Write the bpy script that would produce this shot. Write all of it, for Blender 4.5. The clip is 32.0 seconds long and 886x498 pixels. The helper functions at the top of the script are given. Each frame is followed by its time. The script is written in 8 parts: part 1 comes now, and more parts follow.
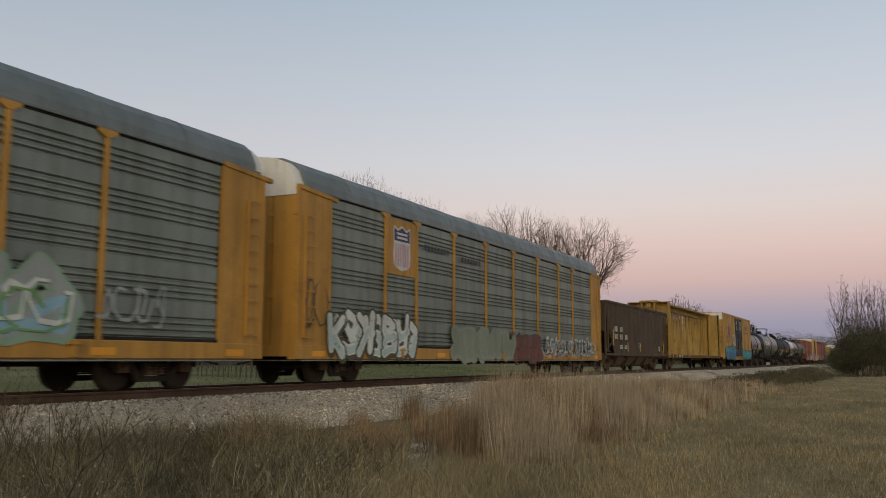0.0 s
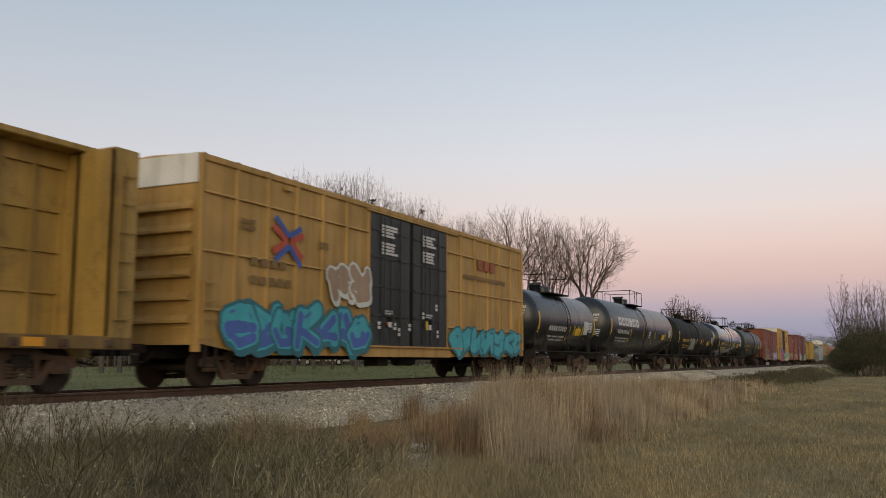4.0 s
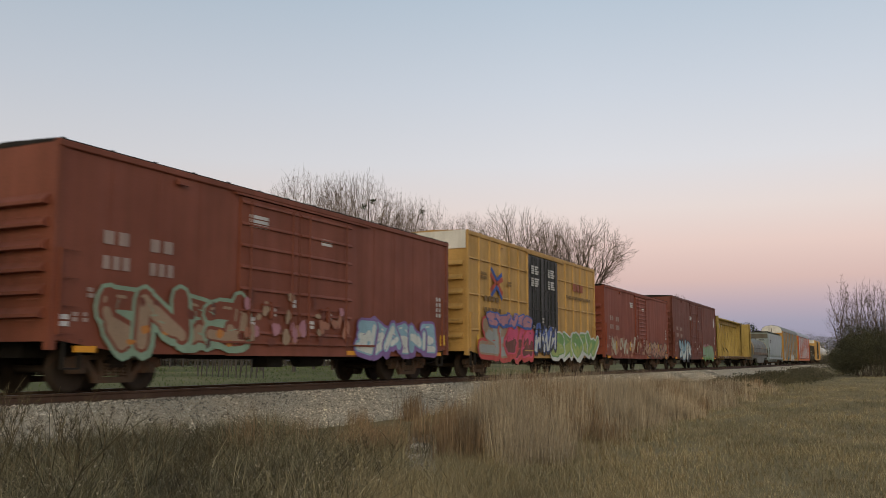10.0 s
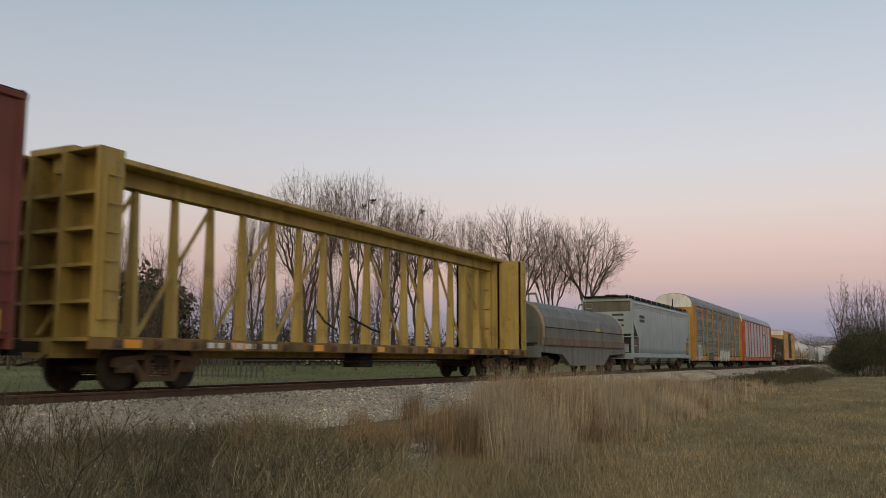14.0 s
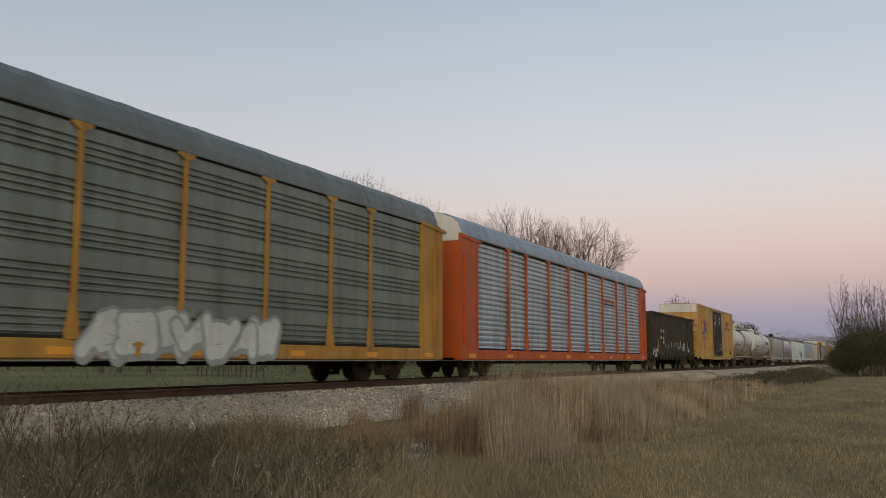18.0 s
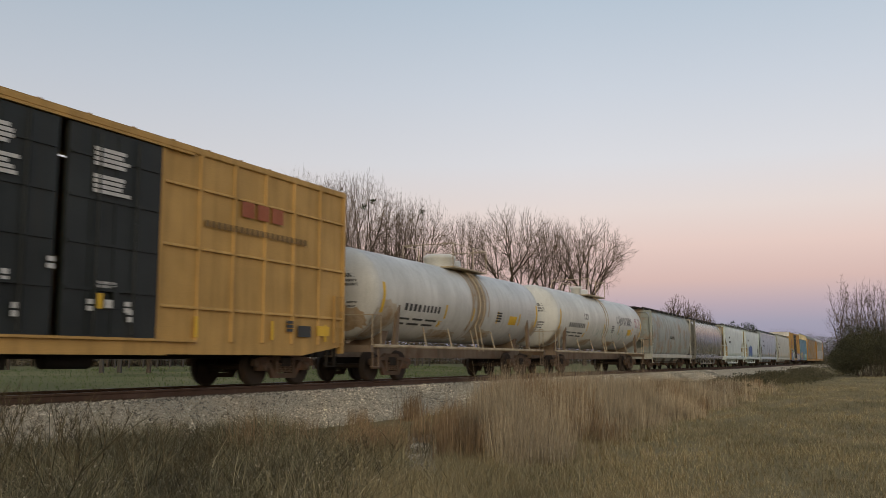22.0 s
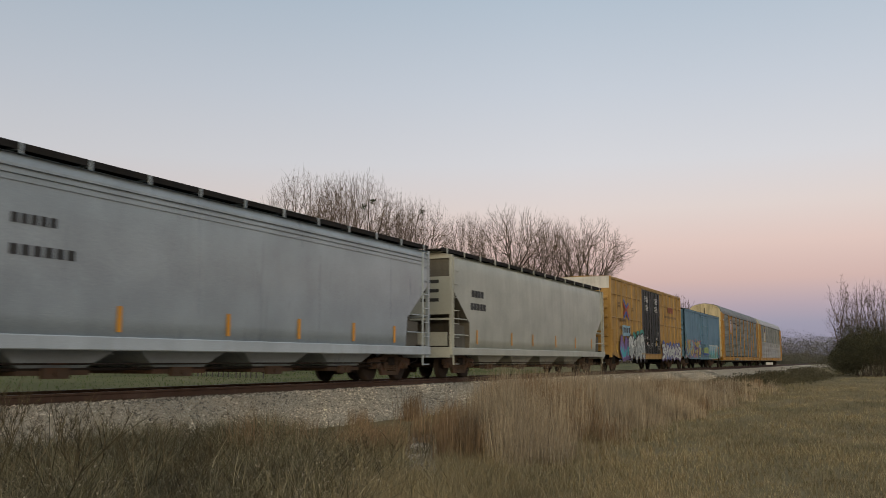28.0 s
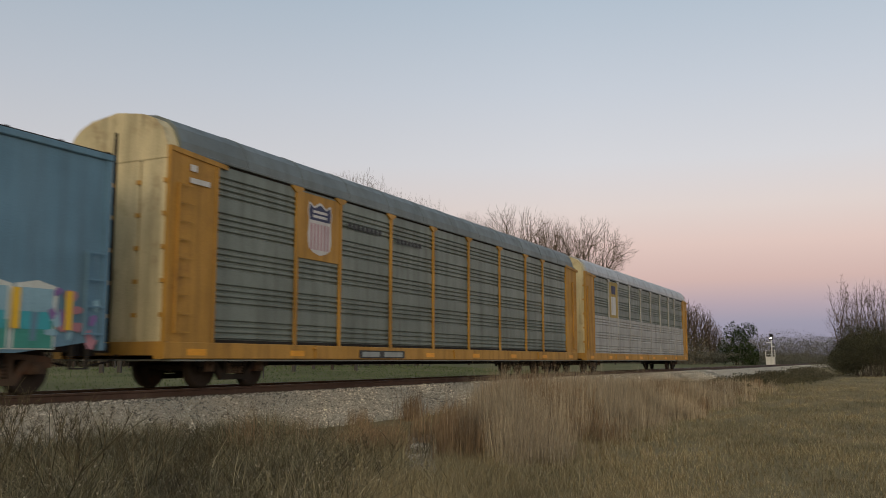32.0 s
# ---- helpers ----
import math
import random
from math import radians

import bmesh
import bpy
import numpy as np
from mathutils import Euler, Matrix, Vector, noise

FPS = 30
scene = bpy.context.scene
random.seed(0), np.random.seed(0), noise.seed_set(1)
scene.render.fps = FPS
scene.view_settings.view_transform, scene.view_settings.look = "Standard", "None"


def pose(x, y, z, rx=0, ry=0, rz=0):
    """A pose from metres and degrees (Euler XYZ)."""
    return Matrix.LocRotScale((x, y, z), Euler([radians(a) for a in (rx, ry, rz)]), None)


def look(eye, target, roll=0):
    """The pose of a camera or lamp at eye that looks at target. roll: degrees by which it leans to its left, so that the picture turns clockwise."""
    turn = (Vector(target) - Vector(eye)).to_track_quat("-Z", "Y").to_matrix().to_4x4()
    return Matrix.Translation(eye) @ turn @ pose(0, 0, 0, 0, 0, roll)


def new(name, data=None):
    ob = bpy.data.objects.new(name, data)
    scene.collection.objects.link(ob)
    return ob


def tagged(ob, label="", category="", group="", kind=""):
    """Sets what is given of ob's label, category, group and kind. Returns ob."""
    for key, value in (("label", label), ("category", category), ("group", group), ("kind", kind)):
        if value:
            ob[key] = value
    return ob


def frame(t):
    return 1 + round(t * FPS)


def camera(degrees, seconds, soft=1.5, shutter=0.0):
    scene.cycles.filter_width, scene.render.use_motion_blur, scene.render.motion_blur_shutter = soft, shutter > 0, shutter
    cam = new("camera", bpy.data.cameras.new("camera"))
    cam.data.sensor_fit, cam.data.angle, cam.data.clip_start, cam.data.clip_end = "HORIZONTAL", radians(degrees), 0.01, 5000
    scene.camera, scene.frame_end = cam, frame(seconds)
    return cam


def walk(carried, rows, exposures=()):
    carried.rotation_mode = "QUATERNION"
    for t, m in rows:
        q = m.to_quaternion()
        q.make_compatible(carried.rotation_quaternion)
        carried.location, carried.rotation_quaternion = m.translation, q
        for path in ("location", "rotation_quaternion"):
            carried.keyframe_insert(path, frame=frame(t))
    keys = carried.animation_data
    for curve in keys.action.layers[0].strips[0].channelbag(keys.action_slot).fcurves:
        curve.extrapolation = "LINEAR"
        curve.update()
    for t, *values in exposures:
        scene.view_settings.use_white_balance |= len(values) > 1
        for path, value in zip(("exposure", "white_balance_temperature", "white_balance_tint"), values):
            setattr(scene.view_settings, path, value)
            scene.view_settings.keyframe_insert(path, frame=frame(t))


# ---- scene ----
# ================= camera =================
CAM_Z = 1.51          # above the mown field
RAIL_Z = 0.90         # rail tops
TRACK_X = -14.6       # track centre, running along +y
SPEED = 18.07         # train, metres a second, towards -y
cam = camera(52.8, 32.0, soft=0.6, shutter=0.2)
EYE = Matrix.Translation((0, 0, CAM_Z)) @ pose(0, 0, 0, 0, 0, 25.92) @ pose(0, 0, 0, 90 + 7.14, 0, 0)
walk(cam, [(0.0, EYE), (32.0, EYE)], exposures=[(0, -.03), (2, .03), (4, .12), (8, .17), (10, .08), (12, .0), (18, -.03), (21, .08), (24, .0), (32, -.02)])

# ================= sky and light =================
def rgb(r, g, b):
    return (r, g, b, 1.0)


def build_world():
    w = bpy.data.worlds.new("dusk_sky")
    scene.world = w
    w.use_nodes = True
    nt = w.node_tree
    nt.nodes.clear()
    out = nt.nodes.new("ShaderNodeOutputWorld")
    bg = nt.nodes.new("ShaderNodeBackground")
    tc = nt.nodes.new("ShaderNodeTexCoord")
    sep = nt.nodes.new("ShaderNodeSeparateXYZ")
    nt.links.new(tc.outputs["Generated"], sep.inputs[0])

    def ramp(stops):
        n = nt.nodes.new("ShaderNodeValToRGB")
        els = n.color_ramp.elements
        while len(els) < len(stops):
            els.new(0.5)
        for e, (deg, c) in zip(els, stops):
            e.position = max(0.0, min(1.0, math.sin(radians(deg))))
            e.color = rgb(*c)
        nt.links.new(sep.outputs["Z"], n.inputs[0])
        return n
    # away from the sunset: dusky band, pink belt, pale blue
    anti = ramp([(0, (.26, .25, .34)), (2.3, (.34, .32, .405)), (3.4, (.45, .365, .415)), (5.0, (.635, .455, .42)),
                 (7.2, (.73, .56, .51)), (9.5, (.73, .64, .61)), (12.5, (.66, .66, .69)), (17, (.56, .603, .67)),
                 (23, (.435, .517, .608)), (40, (.30, .39, .53)), (90, (.19, .27, .37))])
    # towards the sunset: warm afterglow, lowest stops darkened to stand for unseen trees
    sun = ramp([(0, (.30, .20, .13)), (4, (.62, .43, .27)), (10, (1.05, .82, .57)), (18, (.85, .80, .72)), (35, (.5, .58, .68)),
                (90, (.19, .27, .37))])
    mr = nt.nodes.new("ShaderNodeMapRange")
    mr.interpolation_type = "SMOOTHSTEP"
    mr.inputs["From Min"].default_value, mr.inputs["From Max"].default_value = -0.95, 0.5
    nt.links.new(sep.outputs["Y"], mr.inputs["Value"])
    mix = nt.nodes.new("ShaderNodeMix")
    mix.data_type = "RGBA"
    nt.links.new(mr.outputs[0], mix.inputs["Factor"])
    nt.links.new(sun.outputs[0], mix.inputs[6])
    nt.links.new(anti.outputs[0], mix.inputs[7])
    # the sky dims a little towards the far left of the sunset side
    az = nt.nodes.new("ShaderNodeMapRange")
    az.inputs["From Min"].default_value, az.inputs["From Max"].default_value = -0.85, -0.3
    az.inputs["To Min"].default_value, az.inputs["To Max"].default_value = 0.87, 1.03
    nt.links.new(sep.outputs["X"], az.inputs["Value"])
    dim = nt.nodes.new("ShaderNodeVectorMath")
    dim.operation = "SCALE"
    nt.links.new(mix.outputs[2], dim.inputs[0])
    nt.links.new(az.outputs[0], dim.inputs["Scale"])
    nt.links.new(dim.outputs[0], bg.inputs["Color"])
    bg.inputs["Strength"].default_value = 1.0
    nt.links.new(bg.outputs[0], out.inputs[0])


build_world()
glow = bpy.data.lights.new("sunset_glow", "SUN")
glow.energy, glow.angle, glow.color = 1.16, radians(45), (1.0, 0.82, 0.555)
new("sunset_glow", glow).matrix_world = look((0, 0, 50), (-20, 44, 36))

# ================= materials =================
def nodes(name):
    m = bpy.data.materials.new(name)
    m.use_nodes = True
    nt = m.node_tree
    bsdf = nt.nodes["Principled BSDF"]
    return m, nt, bsdf


def noise_node(nt, scale, detail=4, vec=None, stretch=None, rough=0.55):
    n = nt.nodes.new("ShaderNodeTexNoise")
    n.inputs["Scale"].default_value, n.inputs["Detail"].default_value = scale, detail
    n.inputs["Roughness"].default_value = rough
    tc = nt.nodes.new("ShaderNodeTexCoord")
    if stretch:
        mp = nt.nodes.new("ShaderNodeMapping")
        mp.inputs["Scale"].default_value = stretch
        nt.links.new(tc.outputs["Object"], mp.inputs[0])
        nt.links.new(mp.outputs[0], n.inputs["Vector"])
    else:
        nt.links.new(tc.outputs["Object"], n.inputs["Vector"])
    return n


def ramp_node(nt, src, stops):
    r = nt.nodes.new("ShaderNodeValToRGB")
    els = r.color_ramp.elements
    while len(els) < len(stops):
        els.new(0.5)
    for e, (p, c) in zip(els, stops):
        e.position, e.color = p, rgb(*c)
    nt.links.new(src, r.inputs[0])
    return r


def mix_rgb(nt, fac, a, b):
    m = nt.nodes.new("ShaderNodeMix")
    m.data_type = "RGBA"
    for sock, val in ((m.inputs["Factor"], fac), (m.inputs[6], a), (m.inputs[7], b)):
        if isinstance(val, bpy.types.NodeSocket):
            nt.links.new(val, sock)
        elif isinstance(val, (int, float)):
            sock.default_value = val
        else:
            sock.default_value = rgb(*val)
    return m.outputs[2]


def add_bump(nt, bsdf, src, strength, dist):
    b = nt.nodes.new("ShaderNodeBump")
    b.inputs["Strength"].default_value, b.inputs["Distance"].default_value = strength, dist
    nt.links.new(src, b.inputs["Height"])
    nt.links.new(b.outputs[0], bsdf.inputs["Normal"])


def paint(name, col, rough=0.55, dirt=0.35, rust=0.0, metal=0.0, dirt_col=(.07, .055, .04), rust_col=(.16, .06, .025), seed=0.0, coat=0.0, bump=.12, spec=.32):
    """Weathered paint: faded patches, vertical dirt streaks, rust blooms."""
    m, nt, b = nodes(name)
    fade = noise_node(nt, 0.7, 3)
    base = mix_rgb(nt, ramp_node(nt, fade.outputs["Fac"], [(.35, (0, 0, 0)), (.7, (1, 1, 1))]).outputs[0],
                   tuple(c * 0.86 for c in col), tuple(min(1, c * 1.08 + .008) for c in col))
    streak = noise_node(nt, 1.0, 6, stretch=(3.2, 3.2, 0.28))
    sf = ramp_node(nt, streak.outputs["Fac"], [(.46, (0, 0, 0)), (.80, (dirt, dirt, dirt))])
    c1 = mix_rgb(nt, sf.outputs[0], base, dirt_col)
    if rust > 0:
        rn = noise_node(nt, 1.15 + seed, 8, rough=.68)
        rf = ramp_node(nt, rn.outputs["Fac"], [(.64 - .22 * rust, (0, 0, 0)), (.74 - .18 * rust, (rust, rust, rust))])
        c1 = mix_rgb(nt, rf.outputs[0], c1, rust_col)
    fine = noise_node(nt, 38, 3)
    ff = ramp_node(nt, fine.outputs["Fac"], [(.3, (.82, .82, .82)), (.7, (1.06, 1.06, 1.06))])
    mul = nt.nodes.new("ShaderNodeMix")
    mul.data_type, mul.blend_type = "RGBA", "MULTIPLY"
    mul.inputs["Factor"].default_value = 1
    nt.links.new(c1, mul.inputs[6])
    nt.links.new(ff.outputs[0], mul.inputs[7])
    nt.links.new(mul.outputs[2], b.inputs["Base Color"])
    rr = ramp_node(nt, streak.outputs["Fac"], [(.3, (rough * .85,) * 3), (.8, (min(1, rough * 1.35),) * 3)])
    nt.links.new(rr.outputs[0], b.inputs["Roughness"])
    b.inputs["Metallic"].default_value = metal
    b.inputs["Specular IOR Level"].default_value = spec
    b.inputs["Coat Weight"].default_value = coat
    b.inputs["Coat Roughness"].default_value = .08
    if bump:
        add_bump(nt, b, fade.outputs["Fac"], bump, .05)
    return m


def earth(name, c0, c1, scale=1.0, rough=.95, bump=.6, dist=.03, c2=None):
    """Ground-like stuff with patches at two scales."""
    m, nt, b = nodes(name)
    big = noise_node(nt, .22 * scale, 5)
    small = noise_node(nt, 7 * scale, 6)
    a = mix_rgb(nt, ramp_node(nt, big.outputs["Fac"], [(.36, (0, 0, 0)), (.64, (1, 1, 1))]).outputs[0], c0, c1)
    k = c2 or tuple(x * .45 for x in c0)
    a = mix_rgb(nt, ramp_node(nt, small.outputs["Fac"], [(.45, (0, 0, 0)), (.68, (.85, .85, .85))]).outputs[0], a, k)
    nt.links.new(a, b.inputs["Base Color"])
    b.inputs["Roughness"].default_value = rough
    b.inputs["Specular IOR Level"].default_value = .08
    add_bump(nt, b, small.outputs["Fac"], bump, dist)
    return m


def lawn_ground(name):
    """Dry field soil that turns to short green turf beyond the track."""
    m = earth(name, (.25, .195, .105), (.17, .14, .07), 1.0, c2=(.15, .12, .06))
    nt = m.node_tree
    b = nt.nodes["Principled BSDF"]
    dry = b.inputs["Base Color"].links[0].from_socket
    tc, sep, edge = nt.nodes.new("ShaderNodeTexCoord"), nt.nodes.new("ShaderNodeSeparateXYZ"), nt.nodes.new("ShaderNodeMapRange")
    nt.links.new(tc.outputs["Object"], sep.inputs[0])
    nt.links.new(sep.outputs["X"], edge.inputs["Value"])
    edge.inputs["From Min"].default_value, edge.inputs["From Max"].default_value = -17.8, -19.2
    patch = noise_node(nt, .35, 5, stretch=(1, .3, 1))
    turf = ramp_node(nt, patch.outputs["Fac"], [(.35, (.118, .116, .05)), (.55, (.155, .146, .066)), (.72, (.21, .18, .092))])
    nt.links.new(mix_rgb(nt, edge.outputs[0], dry, turf.outputs[0]), b.inputs["Base Color"])
    return m


def island(name, c0, c1, rough=.9, mid=None, sheen=False):
    """Loose pieces that each take a tone between two colours."""
    m, nt, b = nodes(name)
    g = nt.nodes.new("ShaderNodeNewGeometry")
    stops = [(0, c0), (.5, mid), (1, c1)] if mid else [(0, c0), (1, c1)]
    r = ramp_node(nt, g.outputs["Random Per Island"], stops)
    n = noise_node(nt, 14, 3)
    mul = nt.nodes.new("ShaderNodeMix")
    mul.data_type, mul.blend_type = "RGBA", "MULTIPLY"
    mul.inputs["Factor"].default_value = 1
    nt.links.new(r.outputs[0], mul.inputs[6])
    nt.links.new(ramp_node(nt, n.outputs["Fac"], [(.3, (.75,) * 3), (.7, (1.15,) * 3)]).outputs[0], mul.inputs[7])
    wide = noise_node(nt, .55, 4, stretch=(1.0, .45, 1.0))
    mul2 = nt.nodes.new("ShaderNodeMix")
    mul2.data_type, mul2.blend_type = "RGBA", "MULTIPLY"
    mul2.inputs["Factor"].default_value = 1
    nt.links.new(mul.outputs[2], mul2.inputs[6])
    nt.links.new(ramp_node(nt, wide.outputs["Fac"], [(.35, (.66, .68, .70)), (.65, (1.22, 1.18, 1.12))]).outputs[0], mul2.inputs[7])
    nt.links.new(mul2.outputs[2], b.inputs["Base Color"])
    b.inputs["Roughness"].default_value = rough
    b.inputs["Specular IOR Level"].default_value = .12
    return m


def glowing(name, col, strength):
    m, nt, b = nodes(name)
    b.inputs["Emission Color"].default_value = rgb(*col)
    b.inputs["Emission Strength"].default_value = strength
    return m


MAT = {}
MAT["rack_yellow"] = paint("rack_yellow", (.44, .23, .038), .6, .55, .3)
MAT["rack_orange"] = paint("rack_orange", (.47, .085, .013), .55, .3)
MAT["rack_steel"] = paint("galvanised_panel", (.19, .22, .187), .45, .45, metal=.3)
MAT["rack_bright"] = paint("bright_galvanised_panel", (.45, .50, .495), .34, .55, metal=.7)
MAT["rack_pale"] = paint("pale_galvanised_panel", (.40, .395, .365), .5, .35, metal=.2)
MAT["roof_grey"] = paint("roof_grey", (.155, .177, .168), .5, .3, metal=.2)
MAT["roof_blue"] = paint("roof_bluegrey", (.25, .30, .35), .42, .25, metal=.3)
MAT["roof_pale"] = paint("roof_pale", (.40, .415, .42), .45, .3, metal=.2)
MAT["white"] = paint("old_white_paint", (.68, .66, .60), .6, .35, .08)
MAT["cream"] = paint("cream_paint", (.60, .51, .30), .6, .75, .42, rust_col=(.20, .11, .05))
MAT["tt_yellow"] = paint("box_yellow", (.49, .292, .085), .6, .38, .06)
MAT["tt_yellow_deep"] = paint("box_yellow_deep", (.42, .25, .068), .6, .5, .12)
MAT["cb_yellow"] = paint("beam_yellow", (.37, .232, .055), .6, .7, .5, rust_col=(.12, .07, .03))
MAT["cb_grime"] = paint("beam_sill_grime", (.20, .125, .04), .7, .8, .55, dirt_col=(.035, .025, .018), rust_col=(.07, .04, .02))
MAT["cb_lemon"] = paint("beam_lemon", (.40, .285, .075), .6, .65, .4, rust_col=(.13, .08, .035))
MAT["oxide"] = paint("oxide_red", (.205, .058, .030), .6, .3, .05)
MAT["oxide_dark"] = paint("oxide_dark", (.155, .044, .027), .6, .3, .05)
MAT["oxide_bright"] = paint("oxide_bright", (.235, .055, .028), .6, .25, .05)
MAT["brown"] = paint("hopper_brown", (.074, .050, .031), .75, .4, .3)
MAT["gon_black"] = paint("gondola_black", (.052, .046, .032), .75, .4, .3, spec=.15)
# chute rust, lightened in colour for the light the open hopper's bays catch
MAT["chute_rust_lit"] = paint("rusty_lit_chute", (.115, .080, .052), .8, .5, .5, spec=.15)
MAT["rail_rust"] = paint("rusty_cream_rail", (.44, .36, .24), .65, .6, .55, rust_col=(.17, .09, .045))
MAT["blue"] = paint("box_blue", (.125, .24, .325), .6, .4, .06)
MAT["door_black"] = paint("door_black", (.019, .024, .023), .42, .25, spec=.22)
MAT["tank_black"] = paint("tank_black", (.010, .013, .015), .3, .05, bump=.02, spec=.5)
MAT["tank_gloss"] = paint("tank_gloss_black", (.010, .012, .014), .2, .03, coat=.5, bump=.01, spec=.5)
MAT["tank_flat"] = paint("tank_flat_black", (.012, .014, .011), .6, .25, bump=.04, spec=.12)
MAT["tank_green"] = paint("tank_dark_green", (.014, .024, .020), .45, .15, bump=.04, spec=.3)
MAT["tank_white"] = paint("tank_white", (.58, .575, .54), .4, .22, .05, rust_col=(.30, .18, .09), bump=.03)
MAT["tank_cream"] = paint("tank_offwhite", (.62, .615, .57), .4, .18, .02, bump=.03)
MAT["hop_rusty"] = paint("hopper_rusty_grey", (.30, .325, .295), .5, .4, .66, rust_col=(.27, .155, .075))
MAT["hop_brown"] = paint("hopper_dusty_grey", (.27, .265, .235), .25, .3, .4, metal=.4, rust_col=(.17, .125, .09), bump=.04)
MAT["hop_white"] = paint("hopper_white", (.63, .70, .675), .42, .12, .03, bump=.03)
MAT["hop_grey"] = paint("hopper_grey", (.335, .385, .41), .3, .06, bump=.03, coat=.3)
MAT["hop_green"] = paint("hopper_pale_green", (.30, .36, .365), .4, .15, bump=.03)
MAT["hop_beige"] = paint("hopper_beige", (.45, .46, .395), .42, .08, bump=.03)
MAT["hop_pale"] = paint("hopper_pale_sill", (.47, .53, .56), .4, .12, bump=.03)
# slope sheets: grime plus the shade of the end pockets, put into the colour
MAT["slope_grime_shade"] = paint("grimy_shaded_slope_sheet", (.13, .12, .095), .75, .5, .2)
MAT["hop_cream"] = paint("hopper_cream_sill", (.44, .43, .37), .5, .4, .35, rust_col=(.30, .17, .08))
MAT["tan_end"] = paint("tan_weathered_paint", (.42, .33, .17), .6, .5, .3)
MAT["coil"] = paint("coil_grey", (.135, .14, .122), .55, .5, .2)
MAT["sill_tan"] = paint("rust_tan_sill", (.16, .12, .08), .7, .6, .5)
MAT["truck"] = paint("truck_steel", (.022, .018, .015), .8, .4, .3, spec=.1)
MAT["truck_rust"] = paint("truck_rust", (.098, .066, .046), .8, .5, .4, spec=.1)
MAT["wheel"] = paint("wheel_steel", (.034, .025, .019), .7, .4, .3, spec=.1)
MAT["black"] = paint("underframe_black", (.02, .018, .016), .8, .3, .1, spec=.1)
MAT["mark_yellow"] = paint("reflector_yellow", (.72, .44, .03), .5, .2)
MAT["mark_orange"] = paint("reflector_orange", (.75, .33, .02), .45, .15)
MAT["mark_white"] = paint("lettering_white", (.60, .59, .56), .6, .25)
MAT["mark_faded"] = paint("lettering_faded", (.36, .27, .235), .7, .5, .3, rust_col=(.17, .06, .035))
MAT["mark_gold"] = paint("lettering_gold", (.55, .33, .03), .6, .25)
MAT["mark_black"] = paint("lettering_black", (.04, .04, .04), .6, .1)
MAT["mark_red"] = paint("lettering_red", (.44, .075, .04), .6, .2)
MAT["mark_rust"] = paint("faded_red_lettering", (.34, .10, .045), .65, .3)
MAT["mark_blue"] = paint("logo_blue", (.05, .10, .34), .6, .2)
MAT["mark_navy"] = paint("logo_navy", (.045, .05, .11), .6, .2)
for nm, c in (("g_white", (.58, .61, .56)), ("g_grey", (.30, .33, .31)), ("g_black", (.03, .03, .035)), ("g_cyan", (.05, .36, .42)), ("g_teal", (.025, .14, .17)), ("g_jade", (.05, .27, .22)), ("g_haze", (.205, .24, .175)), ("g_mist", (.25, .275, .205)),
              ("g_green", (.16, .33, .10)), ("g_lime", (.34, .42, .12)), ("g_pink", (.60, .08, .17)), ("g_red", (.50, .07, .06)), ("g_purple", (.22, .13, .32)),
              ("g_blue", (.06, .12, .38)), ("g_orange", (.50, .20, .04)), ("g_tan", (.33, .23, .15)), ("g_salmon", (.36, .16, .10)), ("g_faded", (.42, .29, .19)), ("g_sky", (.25, .42, .50)),
              ("g_frost", (.40, .50, .46)), ("g_olive", (.07, .065, .03)), ("g_dull", (.10, .05, .04)), ("g_violet", (.10, .06, .15)), ("g_sage", (.24, .35, .25)), ("g_yellow", (.58, .46, .12)), ("g_cream", (.46, .44, .33)), ("g_rose", (.42, .20, .24)), ("g_maroon", (.15, .05, .038))):
    MAT[nm] = paint("spray_" + nm[2:], c, .55, .2)
MAT["rail"] = paint("rusty_rail", (.078, .042, .026), .8, .4, .3)
MAT["railtop"] = paint("worn_rail_head", (.30, .26, .23), .35, .1, metal=.8)
MAT["tie"] = paint("weathered_tie", (.075, .06, .05), .9, .5)
MAT["stone"] = island("ballast_stone", (.13, .112, .084), (.95, .85, .66), .9, mid=(.55, .48, .37))
MAT["gravel"] = island("dull_gravel", (.10, .085, .06), (.50, .44, .34), .9, mid=(.24, .20, .145))
MAT["ballast"] = earth("ballast_bed", (.50, .43, .32), (.57, .49, .37), 6.0, bump=1.0, dist=.05, c2=(.13, .11, .08))
MAT["ground"] = lawn_ground("field_soil")
MAT["straw"] = island("dry_grass", (.165, .14, .076), (.42, .355, .212), .9, mid=(.268, .224, .129))
MAT["sedge"] = island("tall_dead_grass", (.22, .172, .118), (.53, .445, .32), .9, mid=(.365, .30, .208))
MAT["sedge_brown"] = island("russet_dead_grass", (.13, .088, .052), (.36, .255, .155), .9, mid=(.23, .16, .096))
MAT["tuft"] = island("field_tufts", (.16, .12, .06), (.44, .37, .24), .9, mid=(.27, .215, .12))
MAT["weed"] = island("dead_weeds", (.038, .040, .024), (.47, .415, .265), .9, mid=(.165, .15, .085))
MAT["tangle"] = island("dead_twigs", (.035, .032, .022), (.23, .185, .11), .9, mid=(.10, .082, .047))
MAT["seed"] = island("seed_heads", (.18, .15, .10), (.62, .56, .44), .9, mid=(.36, .31, .22))
MAT["green"] = island("green_grass", (.07, .105, .032), (.19, .20, .08), .9, mid=(.115, .15, .052))
MAT["bark"] = earth("bark", (.085, .066, .05), (.13, .105, .082), 3.0, bump=.8)
